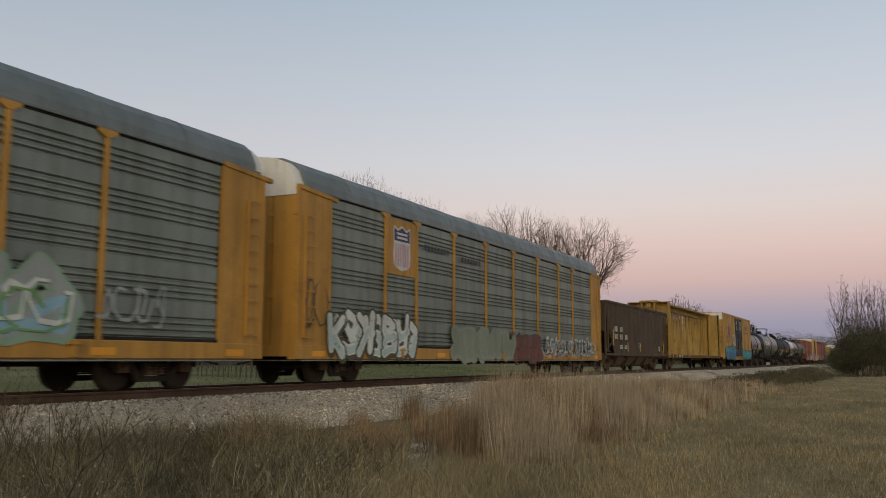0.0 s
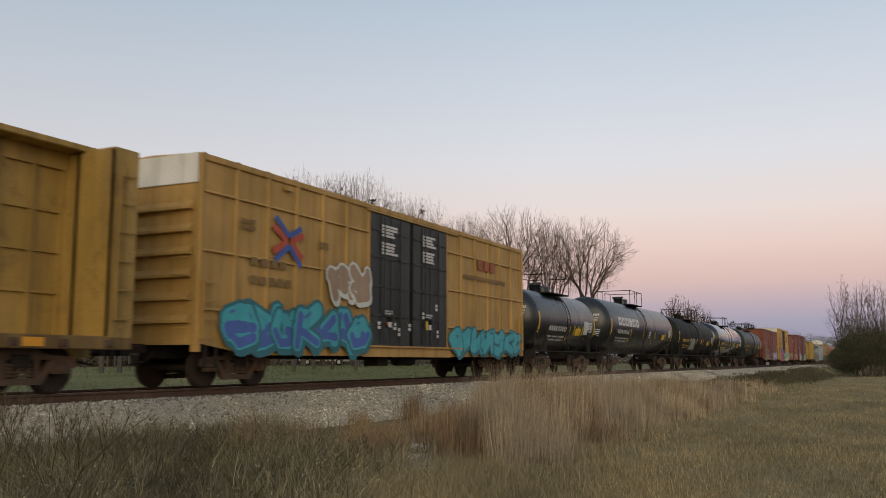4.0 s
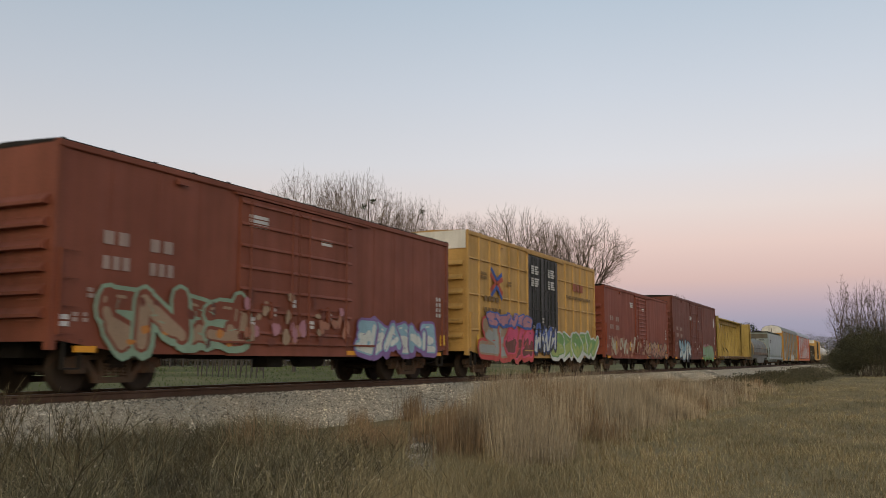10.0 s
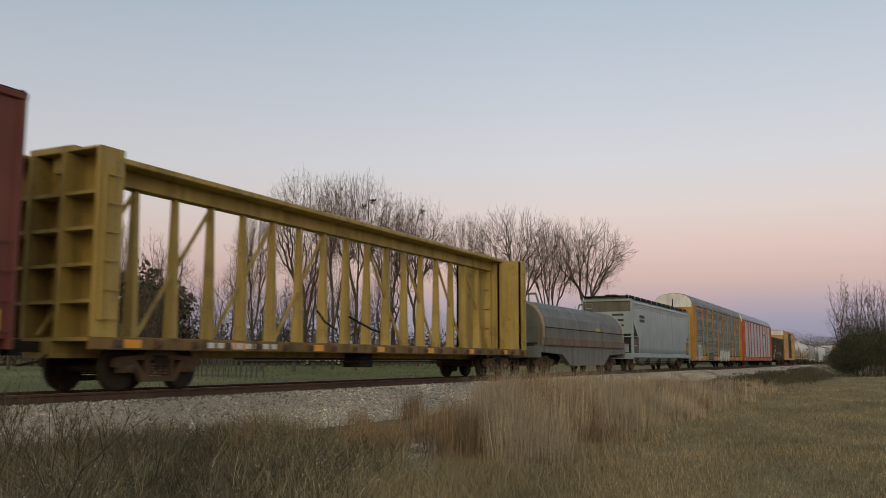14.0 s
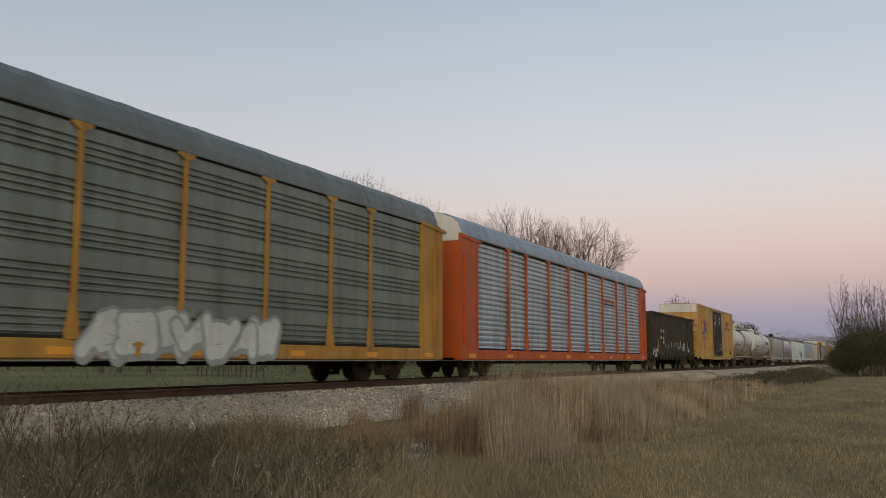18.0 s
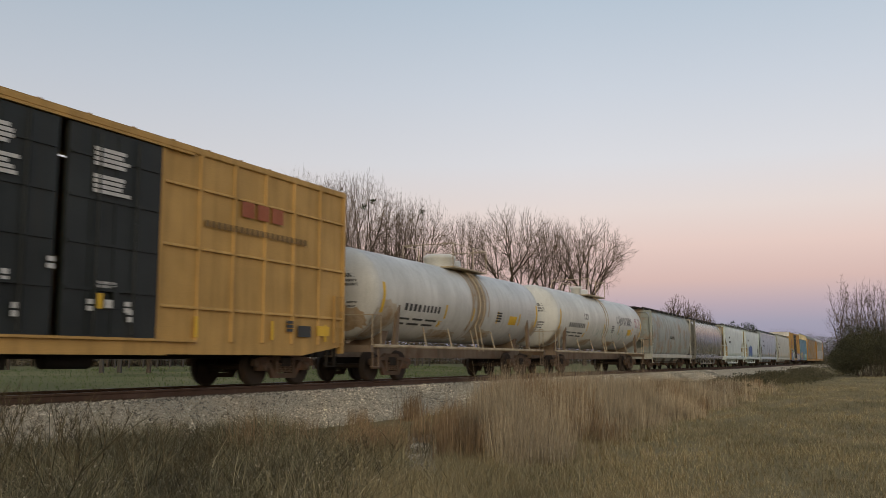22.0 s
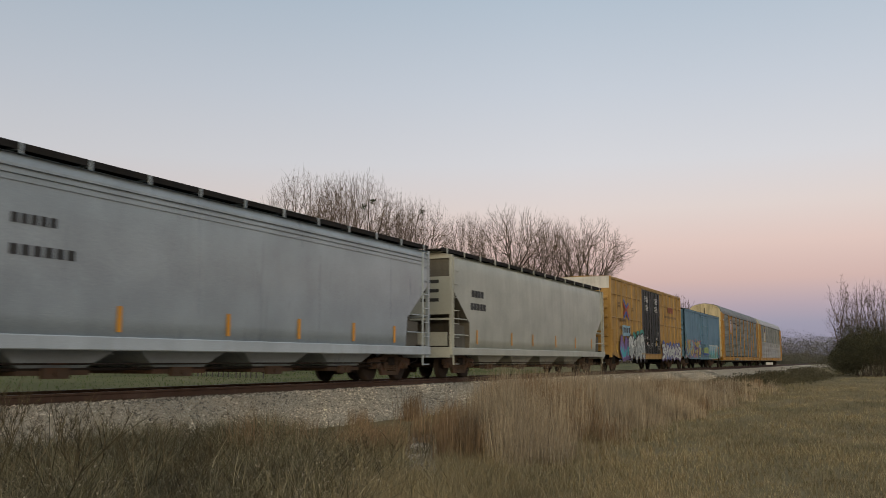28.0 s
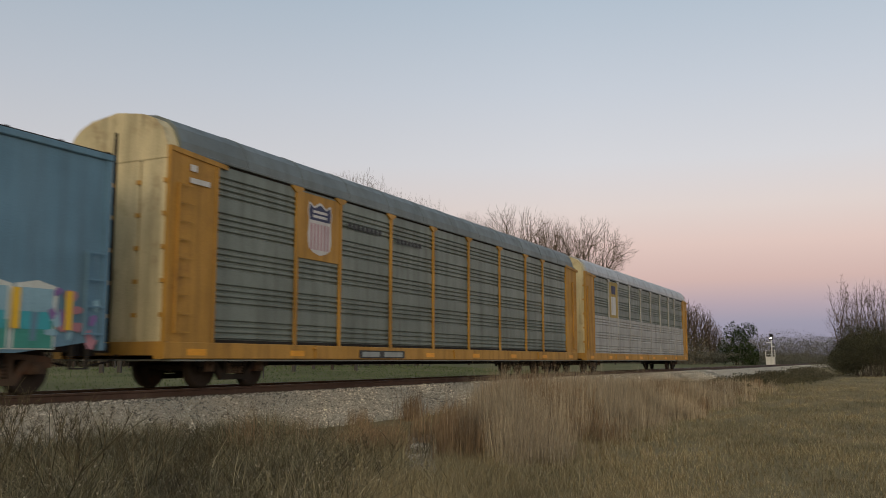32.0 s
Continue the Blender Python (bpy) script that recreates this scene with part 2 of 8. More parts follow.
MAT["twig"] = island("twigs", (.085, .062, .045), (.20, .15, .108), .9)
MAT["brush"] = island("brush_leaves", (.034, .036, .020), (.115, .108, .062), .9, mid=(.066, .066, .038))
MAT["pine"] = island("evergreen", (.018, .030, .012), (.05, .07, .025), .85)
MAT["hazy"] = island("hazy_woods", (.075, .07, .05), (.17, .145, .105), .95)
MAT["scrub"] = island("dry_scrub", (.052, .048, .028), (.17, .15, .088), .9, mid=(.10, .09, .052))
MAT["woods"] = island("far_bare_woods", (.095, .095, .072), (.18, .17, .135), .95)
MAT["stain"] = paint("brown_stain", (.40, .285, .17), .6, .6, .75, rust_col=(.50, .44, .35))
MAT["stain_pale"] = paint("pale_stain", (.50, .43, .33), .55, .5, .4, rust_col=(.58, .56, .51))
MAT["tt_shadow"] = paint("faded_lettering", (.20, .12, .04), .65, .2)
MAT["tank_rustframe"] = paint("tank_frame_rust", (.18, .13, .088), .7, .65, .6, rust_col=(.12, .065, .035))
MAT["fence"] = paint("fence_wood", (.09, .08, .068), .9, .4)
MAT["lamp"] = glowing("signal_lamp", (1, .9, .8), 9)

# ================= builders =================
class G:
    """A small mesh builder: boxes, prisms, tubes and lofts in one mesh."""

    def __init__(self):
        self.v, self.f, self.s = [], [], []

    def add(self, v, f, smooth=False):
        n = len(self.v)
        self.v += v
        self.f += [tuple(i + n for i in q) for q in f]
        self.s += [smooth] * len(f)
        return self

    def box(self, x0, x1, y0, y1, z0, z1):
        v = [(x, y, z) for z in (z0, z1) for y in (y0, y1) for x in (x0, x1)]
        return self.add(v, [(0, 2, 3, 1), (4, 5, 7, 6), (0, 1, 5, 4), (2, 6, 7, 3), (0, 4, 6, 2), (1, 3, 7, 5)])

    def chamfer(self, x0, x1, y0, y1, z0, z1, c=.012):
        """Box with its long edges cut along y."""
        p = [(x0 + c, z0), (x1 - c, z0), (x1, z0 + c), (x1, z1 - c), (x1 - c, z1), (x0 + c, z1), (x0, z1 - c), (x0, z0 + c)]
        return self.prism(p, "y", y0, y1)

    def prism(self, poly, axis, lo, hi, smooth=False):
        """poly: (x, z) for axis y; (y, z) for axis x; (x, y) for axis z."""
        n = len(poly)
        at = {"y": lambda a, b, t: (a, t, b), "x": lambda a, b, t: (t, a, b), "z": lambda a, b, t: (a, b, t)}[axis]
        v = [at(a, b, lo) for a, b in poly] + [at(a, b, hi) for a, b in poly]
        self.add(v, [(i, (i + 1) % n, n + (i + 1) % n, n + i) for i in range(n)], smooth)
        return self.add(v, [tuple(range(n))[::-1], tuple(range(n, 2 * n))])

    def sheet(self, line, axis, lo, hi, smooth=False):
        """An open line of (x, z) points drawn out along y."""
        n = len(line)
        at = {"y": lambda a, b, t: (a, t, b), "x": lambda a, b, t: (t, a, b)}[axis]
        v = [at(a, b, lo) for a, b in line] + [at(a, b, hi) for a, b in line]
        return self.add(v, [(i, i + 1, n + i + 1, n + i) for i in range(n - 1)], smooth)

    def tube(self, p, q, r, n=6, r2=None, caps=True):
        p, q = Vector(p), Vector(q)
        d = q - p
        if d.length < 1e-6:
            return self
        a = d.orthogonal().normalized()
        b = d.normalized().cross(a)
        r2 = r if r2 is None else r2
        v = []
        for c, rr in ((p, r), (q, r2)):
            for i in range(n):
                t = 2 * math.pi * i / n
                v.append(tuple(c + (a * math.cos(t) + b * math.sin(t)) * rr))
        self.add(v, [(i, (i + 1) % n, n + (i + 1) % n, n + i) for i in range(n)], n > 5)
        if caps:
            self.add(v, [tuple(range(n))[::-1], tuple(range(n, 2 * n))])
        return self

    def path(self, pts, r, n=6):
        for a, b in zip(pts, pts[1:]):
            self.tube(a, b, r, n)
        return self

    def lathe(self, prof, axis="y", c=(0, 0, 0), n=32, smooth=True):
        """prof: (radius, along)."""
        v, f = [], []
        for r, t in prof:
            for i in range(n):
                a = 2 * math.pi * i / n
                x, z = r * math.cos(a), r * math.sin(a)
                v.append((c[0] + x, c[1] + t, c[2] + z) if axis == "y" else (c[0] + t, c[1] + x, c[2] + z) if axis == "x" else (c[0] + x, c[1] + z, c[2] + t))
        for j in range(len(prof) - 1):
            for i in range(n):
                f.append((j * n + i, j * n + (i + 1) % n, (j + 1) * n + (i + 1) % n, (j + 1) * n + i))
        return self.add(v, f, smooth)

    def mesh(self, name, mat):
        me = bpy.data.meshes.new(name)
        me.from_pydata(self.v, [], self.f)
        me.polygons.foreach_set("use_smooth", self.s)
        me.materials.append(MAT[mat] if isinstance(mat, str) else mat)
        me.update()
        bm = bmesh.new()
        bm.from_mesh(me)
        bmesh.ops.recalc_face_normals(bm, faces=bm.faces)
        bm.to_mesh(me)
        bm.free()
        return me


def part(name, g, mat, parent, label="", at=None):
    """One mesh object under a thing or a part; g is a builder or a shared mesh."""
    ob = new(name, g.mesh(name, mat) if isinstance(g, G) else g)
    ob.parent = parent
    if at is not None:
        ob.matrix_basis = at
    if label:
        ob["label"] = label
    return ob


def bulk(name, v, f, mat):
    """A large mesh from arrays of points and equal-sized faces."""
    v, f = np.asarray(v, np.float32), np.asarray(f, np.int32)
    me = bpy.data.meshes.new(name)
    k = f.shape[1]
    me.vertices.add(len(v))
    me.vertices.foreach_set("co", v.ravel())
    me.loops.add(f.size)
    me.loops.foreach_set("vertex_index", f.ravel())
    me.polygons.add(len(f))
    me.polygons.foreach_set("loop_start", np.arange(0, f.size, k, dtype=np.int32))
    me.update(calc_edges=True)
    me.validate()
    me.materials.append(MAT[mat])
    return me

# ================= ground and track =================
rng = np.random.default_rng(7)


def ground_z(x, y):
    """Height of the land: mown field, rise beyond the track, gentle swell."""
    far = np.clip((-17.6 - x) / 26.0, 0, 1)
    far = far * far * (3 - 2 * far)
    swell = .05 * np.sin(x * .31 + 1.3) * np.sin(y * .17) + .03 * np.sin(x * .9 + y * .6)
    near = np.clip((x + 10.5) / 3, 0, 1)
    return .22 * np.clip((-16.5 - x) / 2, 0, 1) + .80 * far + swell * near * .6


def build_ground():
    a = np.concatenate([-np.geomspace(2500, 60, 18), np.linspace(-56, 40, 97), np.geomspace(44, 2500, 18)])
    b = np.concatenate([-np.geomspace(2500, 60, 12), np.linspace(-56, 130, 125), np.geomspace(136, 2500, 26)])
    X, Y = np.meshgrid(a, b)
    v = np.stack([X, Y, ground_z(X, Y)], -1).reshape(-1, 3)
    n, m = len(a), len(b)
    i = (np.arange(m - 1)[:, None] * n + np.arange(n - 1)[None]).ravel()
    me = bulk("ground", v, np.stack([i, i + 1, i + n + 1, i + n], 1), "ground")
    me.polygons.foreach_set("use_smooth", [True] * len(me.polygons))
    tagged(new("ground", me), "dry brownish grass field with bare soil beside the track", "field", kind="structure")


build_ground()


def build_track():
    x = TRACK_X
    g = G()
    prof = [(-3.35, -.1), (-1.75, .70), (1.75, .70), (3.35, -.1)]
    g.prism([(x + a, z) for a, z in prof], "y", -120, 900)
    bed = tagged(new("ballast_bed", g.mesh("ballast_bed", "ballast")), "pale grey crushed stone railway embankment", "railway bed", kind="structure")
    rails = [(-.0725, 0), (.0725, 0), (.0725, .02), (.014, .045), (.012, .125), (.037, .145), (.037, .175), (.025, .185), (-.025, .185), (-.037, .175),
             (-.037, .145), (-.012, .125), (-.014, .045), (-.0725, .02)]
    track = tagged(new("railway_track"), "single railway track of rusty rails on wooden ties", "track", kind="structure")
    for sx in (-.755, .755):
        rail = part("rail", G().prism([(x + sx + a, .715 + z) for a, z in rails], "y", -120, 900), "rail", track, "rusty brown steel rail")
        part("rail_head", G().box(x + sx - .024, x + sx + .024, -120, 900, .9005, .903), "railtop", rail, "bright worn rail head")
    tie = G().chamfer(-1.3, 1.3, -.11, .11, -.19, 0, .01)
    me = tie.mesh("tie", "tie")
    plate = G().box(-.18, .18, -.09, .09, 0, .014).mesh("tie_plate", "rail")
    rest = G()
    for i in range(620):
        yy = -12 + i * .53
        dx, rz = random.uniform(-.04, .04), random.uniform(-1.2, 1.2)
        if i < 240:
            t = part("tie", me, "tie", track, at=pose(x + dx, yy, .712, 0, 0, rz))
            if i < 110:
                part("tie_plate", plate, "rail", t, at=pose(.755 - dx, 0, 0))
        else:
            rest.box(x - 1.3 + dx, x + 1.3 + dx, yy - .11, yy + .11, .55, .712)
    tagged(part("distant_ties", rest, "tie", track, "weathered wooden ties further along"), kind="stuff")


build_track()


def stones(name, xy, z, size, label, mat="stone"):
    """Many small angular stones as one mesh."""
    n = len(xy)
    base = np.array([(1, 0, 0), (-1, 0, 0), (0, 1, 0), (0, -1, 0), (0, 0, 1), (0, 0, -.6)], np.float32)
    v = base[None] * (1 + rng.uniform(-.35, .35, (n, 6, 1))) * size[:, None, None] * np.array([1, .8, .7])
    v = v + rng.uniform(-.25, .25, (n, 6, 3)) * size[:, None, None]
    a = rng.uniform(0, 6.28, n)
    c, s = np.cos(a)[:, None], np.sin(a)[:, None]
    x, y = v[..., 0] * c - v[..., 1] * s, v[..., 0] * s + v[..., 1] * c
    v = np.stack([x + xy[:, :1], y + xy[:, 1:], v[..., 2] + z[:, None]], -1)
    f = np.array([(0, 2, 4), (2, 1, 4), (1, 3, 4), (3, 0, 4)])
    f = (f[None] + (np.arange(n) * 6)[:, None, None]).reshape(-1, 3)
    tagged(new(name, bulk(name, v.reshape(-1, 3), f, mat)), label, "gravel", kind="stuff")


def build_ballast():
    n = 78000
    u = rng.uniform(0, 1, n)
    y = 4 + 74 * u ** 1.7
    lat = rng.uniform(.8, 3.5, n)
    z = np.where(lat < 1.75, .70, .70 - (lat - 1.75) * .5) + rng.uniform(-.01, .03, n)
    keep = np.abs(lat - .755) > .09
    size = (.014 + .027 * rng.random(n) ** 1.8) * (1 + np.clip((y - 18) / 40, 0, .6))
    stones("ballast", np.stack([TRACK_X + lat, y], 1)[keep], z[keep], size[keep], "loose pale grey crushed ballast stones")
    n = 1500
    az, d = np.radians(rng.normal(27.2, .7, n)), rng.uniform(11.4, 18.5, n)
    xy = np.stack([-np.sin(az) * d, np.cos(az) * d], 1)
    stones("gravel_patch", xy, ground_z(xy[:, 0], xy[:, 1]) + .015, rng.uniform(.02, .05, len(xy)), "scattered grey stones in a gap of the grass", "gravel")


build_ballast()


def blades(name, xy, z, h, w, lean, mat, label, category, curve=.35, ang=None):
    """Grass blades: each a bent tapering strip of its own."""
    n = len(xy)
    a = rng.uniform(0, 6.28, n)
    d = rng.uniform(0, 6.28, n) if ang is None else ang
    dx, dy = np.cos(d) * lean * h, np.sin(d) * lean * h
    wx, wy = np.cos(a) * w / 2, np.sin(a) * w / 2
    px, py = xy[:, 0], xy[:, 1]
    z1, z2 = z + h * .55, z + h
    mx, my = px + dx * curve, py + dy * curve
    v = np.stack([np.stack([px - wx, py - wy, z], 1), np.stack([px + wx, py + wy, z], 1),
                  np.stack([mx - wx * .8, my - wy * .8, z1], 1), np.stack([mx + wx * .8, my + wy * .8, z1], 1),
                  np.stack([px + dx, py + dy, z2], 1)], 1)
    f = np.array([(0, 1, 3), (0, 3, 2), (2, 3, 4)])
    f = (f[None] + (np.arange(n) * 5)[:, None, None]).reshape(-1, 3)
    tagged(new(name, bulk(name, v.reshape(-1, 3), f, mat)), label, category, kind="stuff")


def spread(n, az0, az1, d0, d1, power=1.0):
    """Points on the land by bearing (degrees left of +y) and distance."""
    az = np.radians(rng.uniform(az0, az1, n))
    u = rng.uniform(0, 1, n)
    d = d0 * (d1 / d0) ** (u ** power)
    return np.stack([-np.sin(az) * d, np.cos(az) * d], 1)


def in_gap(p):
    """The stony gap between the weeds and the tall grass."""
    az, d = np.degrees(np.arctan2(-p[:, 0], p[:, 1])), np.hypot(p[:, 0], p[:, 1])
    return (np.abs(az - 27.2) < 1.1 + .25 * np.sin(d * 2.3)) & (d > 11.6) & (d < 18.5)


def edge_x(y):
    """Where the tall growth along the track ends and the mown field begins."""
    return np.where(y < 13, -3.5 - (y - 5) * .36, -6.4 + (y - 13) * .06) + .5 * np.sin(y * .8)


def build_grass():
    p = spread(165000, -4, 34, 6.5, 100, .9)
    e = edge_x(p[:, 1])
    field = p[(p[:, 0] > e - 1.6 * rng.random(len(p))) & ~in_gap(p)]
    d = np.hypot(field[:, 0], field[:, 1])
    near = np.exp(-np.clip(field[:, 0] - edge_x(field[:, 1]), 0, None) / 1.1)
    h = rng.uniform(.03, .10, len(field)) * (1 + 2.2 * near * (field[:, 1] < 16)) * (1 + .9 * (rng.random(len(field)) > .95)) * (1 + .35 * np.sin(field[:, 0] * 1.3) * np.sin(field[:, 1] * .7))
    blades("mown_grass", field, ground_z(field[:, 0], field[:, 1]) - .01, h, .0035 + .0004 * d, rng.uniform(.1, 1.1, len(field)), "straw",
           "short dry straw-coloured mown grass", "grass")
    # dark dead weeds near the camera, below the embankment
    p = spread(190000, 16, 62, 6.5, 19, .9)
    keep = (p[:, 0] < edge_x(p[:, 1]) + 1.0 - 2.6 * rng.random(len(p)) ** 1.5) & (p[:, 0] > -11.6) & (p[:, 1] < 14.5)
    p = p[keep]
    az = np.degrees(np.arctan2(-p[:, 0], p[:, 1]))
    p = p[rng.random(len(p)) < np.clip((az - 28.5) / 6, .03, 1)]
    clump = np.sin(p[:, 0] * 2.3 + 1) * np.sin(p[:, 1] * 1.9) + .5 * np.sin(p[:, 0] * 5.1) * np.sin(p[:, 1] * 4.3 + 2)
    open_ = in_gap(p) & (rng.random(len(p)) < .93)
    p, clump = p[~open_], clump[~open_]
    h = np.clip(.24 + .15 * clump + rng.normal(0, .12, len(p)), .05, .85) * np.clip(1.25 - (p[:, 0] + 12) * .05, .6, 1.2)
    blades("dead_weeds", p, ground_z(p[:, 0], p[:, 1]) - .02, h * (1 + .5 * (rng.random(len(p)) > .9)), rng.choice([.003, .004, .008], len(p)), rng.uniform(.05, 1.0, len(p)), "weed", "tangled grey-brown dead weeds", "weeds")
    q = p[rng.random(len(p)) < .30]
    blades("weed_tangle", q, ground_z(q[:, 0], q[:, 1]) + rng.uniform(0, .25, len(q)), rng.uniform(.05, .32, len(q)), rng.choice([.004, .006, .009], len(q)), rng.uniform(.4, 2.4, len(q)), "tangle",
           "dark tangle of dead twigs among the weeds", "weeds", .6)
    q = p[rng.random(len(p)) < .22]
    c = np.column_stack([q + rng.normal(0, .03, q.shape), ground_z(q[:, 0], q[:, 1]) + rng.uniform(.08, .55, len(q)) * (.7 + .5 * np.sin(q[:, 0] * 2.3 + 1) * np.sin(q[:, 1] * 1.9))])
    tri = c[:, None] + rng.normal(0, .007, (len(q), 3, 3))
    tagged(new("seed_heads", bulk("seed_heads", tri.reshape(-1, 3), np.arange(3 * len(q)).reshape(-1, 3), "seed")), "pale dry seed heads and leaf scraps on the weeds", "weeds", kind="stuff")
    # rough brown growth between the weeds and the mown field
    p = spread(60000, 12, 33, 6.5, 15, .9)
    p = p[(p[:, 0] < edge_x(p[:, 1]) + 1.4 - 2.4 * rng.random(len(p))) & (p[:, 0] > -9.5)]
    p = p[~(in_gap(p) & (rng.random(len(p)) < .72))]
    blades("brown_grass", p, ground_z(p[:, 0], p[:, 1]) - .02, np.clip(rng.normal(.17, .09, len(p)), .04, .5), rng.choice([.003, .005, .007], len(p)), rng.uniform(.1, 1.1, len(p)), "straw", "matted brown grass at the field's edge", "grass")
    # tall tan clumps, shorter towards the mown field and with distance, with drifts and gaps
    sets = {"sedge": ([], [], [], []), "sedge_brown": ([], [], [], [])}

    def clump(kind, x, y, top, k, r, spray):
        q = np.stack([rng.normal(x, r, k), rng.normal(y, r, k)], 1)
        v, hs, an, ln = sets[kind]
        v.append(q)
        hs.append(top * np.clip(rng.normal(.74, .24, k), .2, 1.15))
        an.append(np.arctan2(q[:, 1] - y, q[:, 0] - x) * .5 + rng.normal(-.5, .9, k))
        ln.append(np.abs(rng.normal(0, spray, k)) + .02)
    for i in range(2900):
        y = 11.6 + 40 * random.random() ** 1.5
        x = random.uniform(-10.6 if y > 17 else -7.6 - .3 * (y - 11.6), -4.2)
        s = (-4.35 - x + .35 * math.sin(y * 1.1) + .25 * math.sin(y * 2.7 + 1)) / 1.7
        if s < .04:
            continue
        drift = math.sin(x * 1.5 + y * .75) * math.sin(y * .95 + .6) + .4 * math.sin(y * 2.9 + x * 2.2)
        if drift < (.12 if y < 22 else -.3) and random.random() < .88:
            continue
        if 10.5 < y < 15.2 and -9.2 < x < -6.5 and random.random() < .9:
            continue
        if math.degrees(math.atan2(-x, y)) > 22.6 + 1.2 * math.sin(y * 1.7) or abs(x + 5.55) < .3 and abs(y - 13.6) < .6:
            continue
        full = float(np.interp(y, [13, 18, 23, 32, 46], [1.50, 1.45, 1.36, 1.08, .72]))
        top = full * min(1, .22 + .80 * s) * random.uniform(.62, 1.06)
        brown = math.sin(x * .9 + y * .6 + 2) > .62 and random.random() < .55
        clump("sedge_brown" if brown else "sedge", x, y, top, int((64 if y < 26 else 36) * random.uniform(.6, 1.3)), random.uniform(.05, .17), .16)
    # single clumps on the embankment's foot and in the gap
    for x, y, top in ((-10.9, 20.5, .95), (-11.0, 20.9, .8), (-10.8, 20.2, .7), (-10.6, 17.4, .6), (-10.2, 16.9, .5), (-10.9, 11.9, .6), (-8.75, 11.0, .95), (-8.55, 11.15, .9), (-9.9, 12.6, .45), (-8.8, 12.3, .7), (-8.4, 12.2, .8),
                      (-7.6, 14.9, .8), (-7.3, 15.4, .9), (-8.2, 15.6, .8), (-7.0, 14.6, .75), (-6.9, 15.3, .95), (-7.9, 16.2, .85), (-7.1, 16.3, .9)):
        clump("sedge_brown", x, y, top, 130, .12, .14)
    for k in range(64):
        near = k % 2
        az, d = radians(random.uniform(23.0, 25.9) if near else random.uniform(28.4, 32.5)), random.uniform(13.6, 17.2)
        clump("sedge_brown", -math.sin(az) * d, math.cos(az) * d, random.uniform(.6, .98) if near else random.uniform(.38, .62), 90, .11, .15)
    for x, y, top in ((-6.2, 13.6, 1.15), (-6.0, 14.1, 1.25), (-6.4, 14.3, 1.2), (-5.2, 14.5, 1.0), (-5.0, 15.2, 1.05), (-5.4, 15.9, 1.3), (-5.3, 16.9, 1.25), (-5.6, 17.6, 1.3), (-6.1, 15.0, 1.4), (-6.6, 16.4, 1.45), (-6.0, 18.2, 1.4), (-6.9, 18.9, 1.4)):
        clump("sedge", x, y, top, 150, .12, .10)
    for kind, label in (("sedge", "tall feathery tan dead bunch grass"), ("sedge_brown", "tall russet-brown dead bunch grass")):
        v, hs, an, ln = map(np.concatenate, sets[kind])
        blades("tall_grass", v, ground_z(v[:, 0], v[:, 1]) - .02, hs, (.0034 + .00022 * v[:, 1]) * rng.uniform(.6, 1.3, len(v)), ln, kind, label, "tall grass", ang=an)
    # low tufts that roughen the mown field
    v, hs, an, ln = [], [], [], []
    t = spread(3600, -4, 34, 6.8, 60, .8)
    t = t[t[:, 0] > -5.2]
    for x, y in t:
        k = int(rng.integers(8, 22))
        near = max(0, 1 - (x + 4.6) / 3.2) * (y < 18)
        q = np.stack([rng.normal(x, .07, k), rng.normal(y, .07, k)], 1)
        v.append(q)
        hs.append((.07 + .13 * near) * rng.uniform(.5, 1.5, k) * rng.uniform(.7, 1.4))
        an.append(rng.uniform(0, 6.28, k))
        ln.append(rng.uniform(.1, .7, k))
    v, hs, an, ln = map(np.concatenate, (v, hs, an, ln))
    blades("grass_tufts", v, ground_z(v[:, 0], v[:, 1]) - .01, hs, .003 + .0004 * v[:, 1], ln, "tuft", "scattered pale and russet tufts in the mown grass", "grass", ang=an)
    # shorter rough growth between the tall clumps and the embankment
    p = spread(26000, 4, 34, 13, 60, .9)
    p = p[~in_gap(p) & (p[:, 0] < edge_x(p[:, 1]) + .2) & (p[:, 0] > -10.8) & ((p[:, 0] > -9) | (p[:, 1] > 20))]
    blades("rough_grass", p, ground_z(p[:, 0], p[:, 1]) - .02, rng.uniform(.1, .42, len(p)), .008 + .0005 * p[:, 1], rng.uniform(.1, .7, len(p)), "straw", "rough straw-coloured grass below the embankment", "grass")
    # green strip beyond the track
    n = 26000
    y = rng.uniform(2, 80, n)
    x = -18.2 - 26 * rng.random(n) ** 1.3
    blades("far_grass", np.stack([x, y], 1), ground_z(x, y) - .01, rng.uniform(.03, .10, n), .012 + .0008 * y, rng.uniform(.1, .8, n), "green",
           "green and straw grass strip beyond the track", "grass")


build_grass()


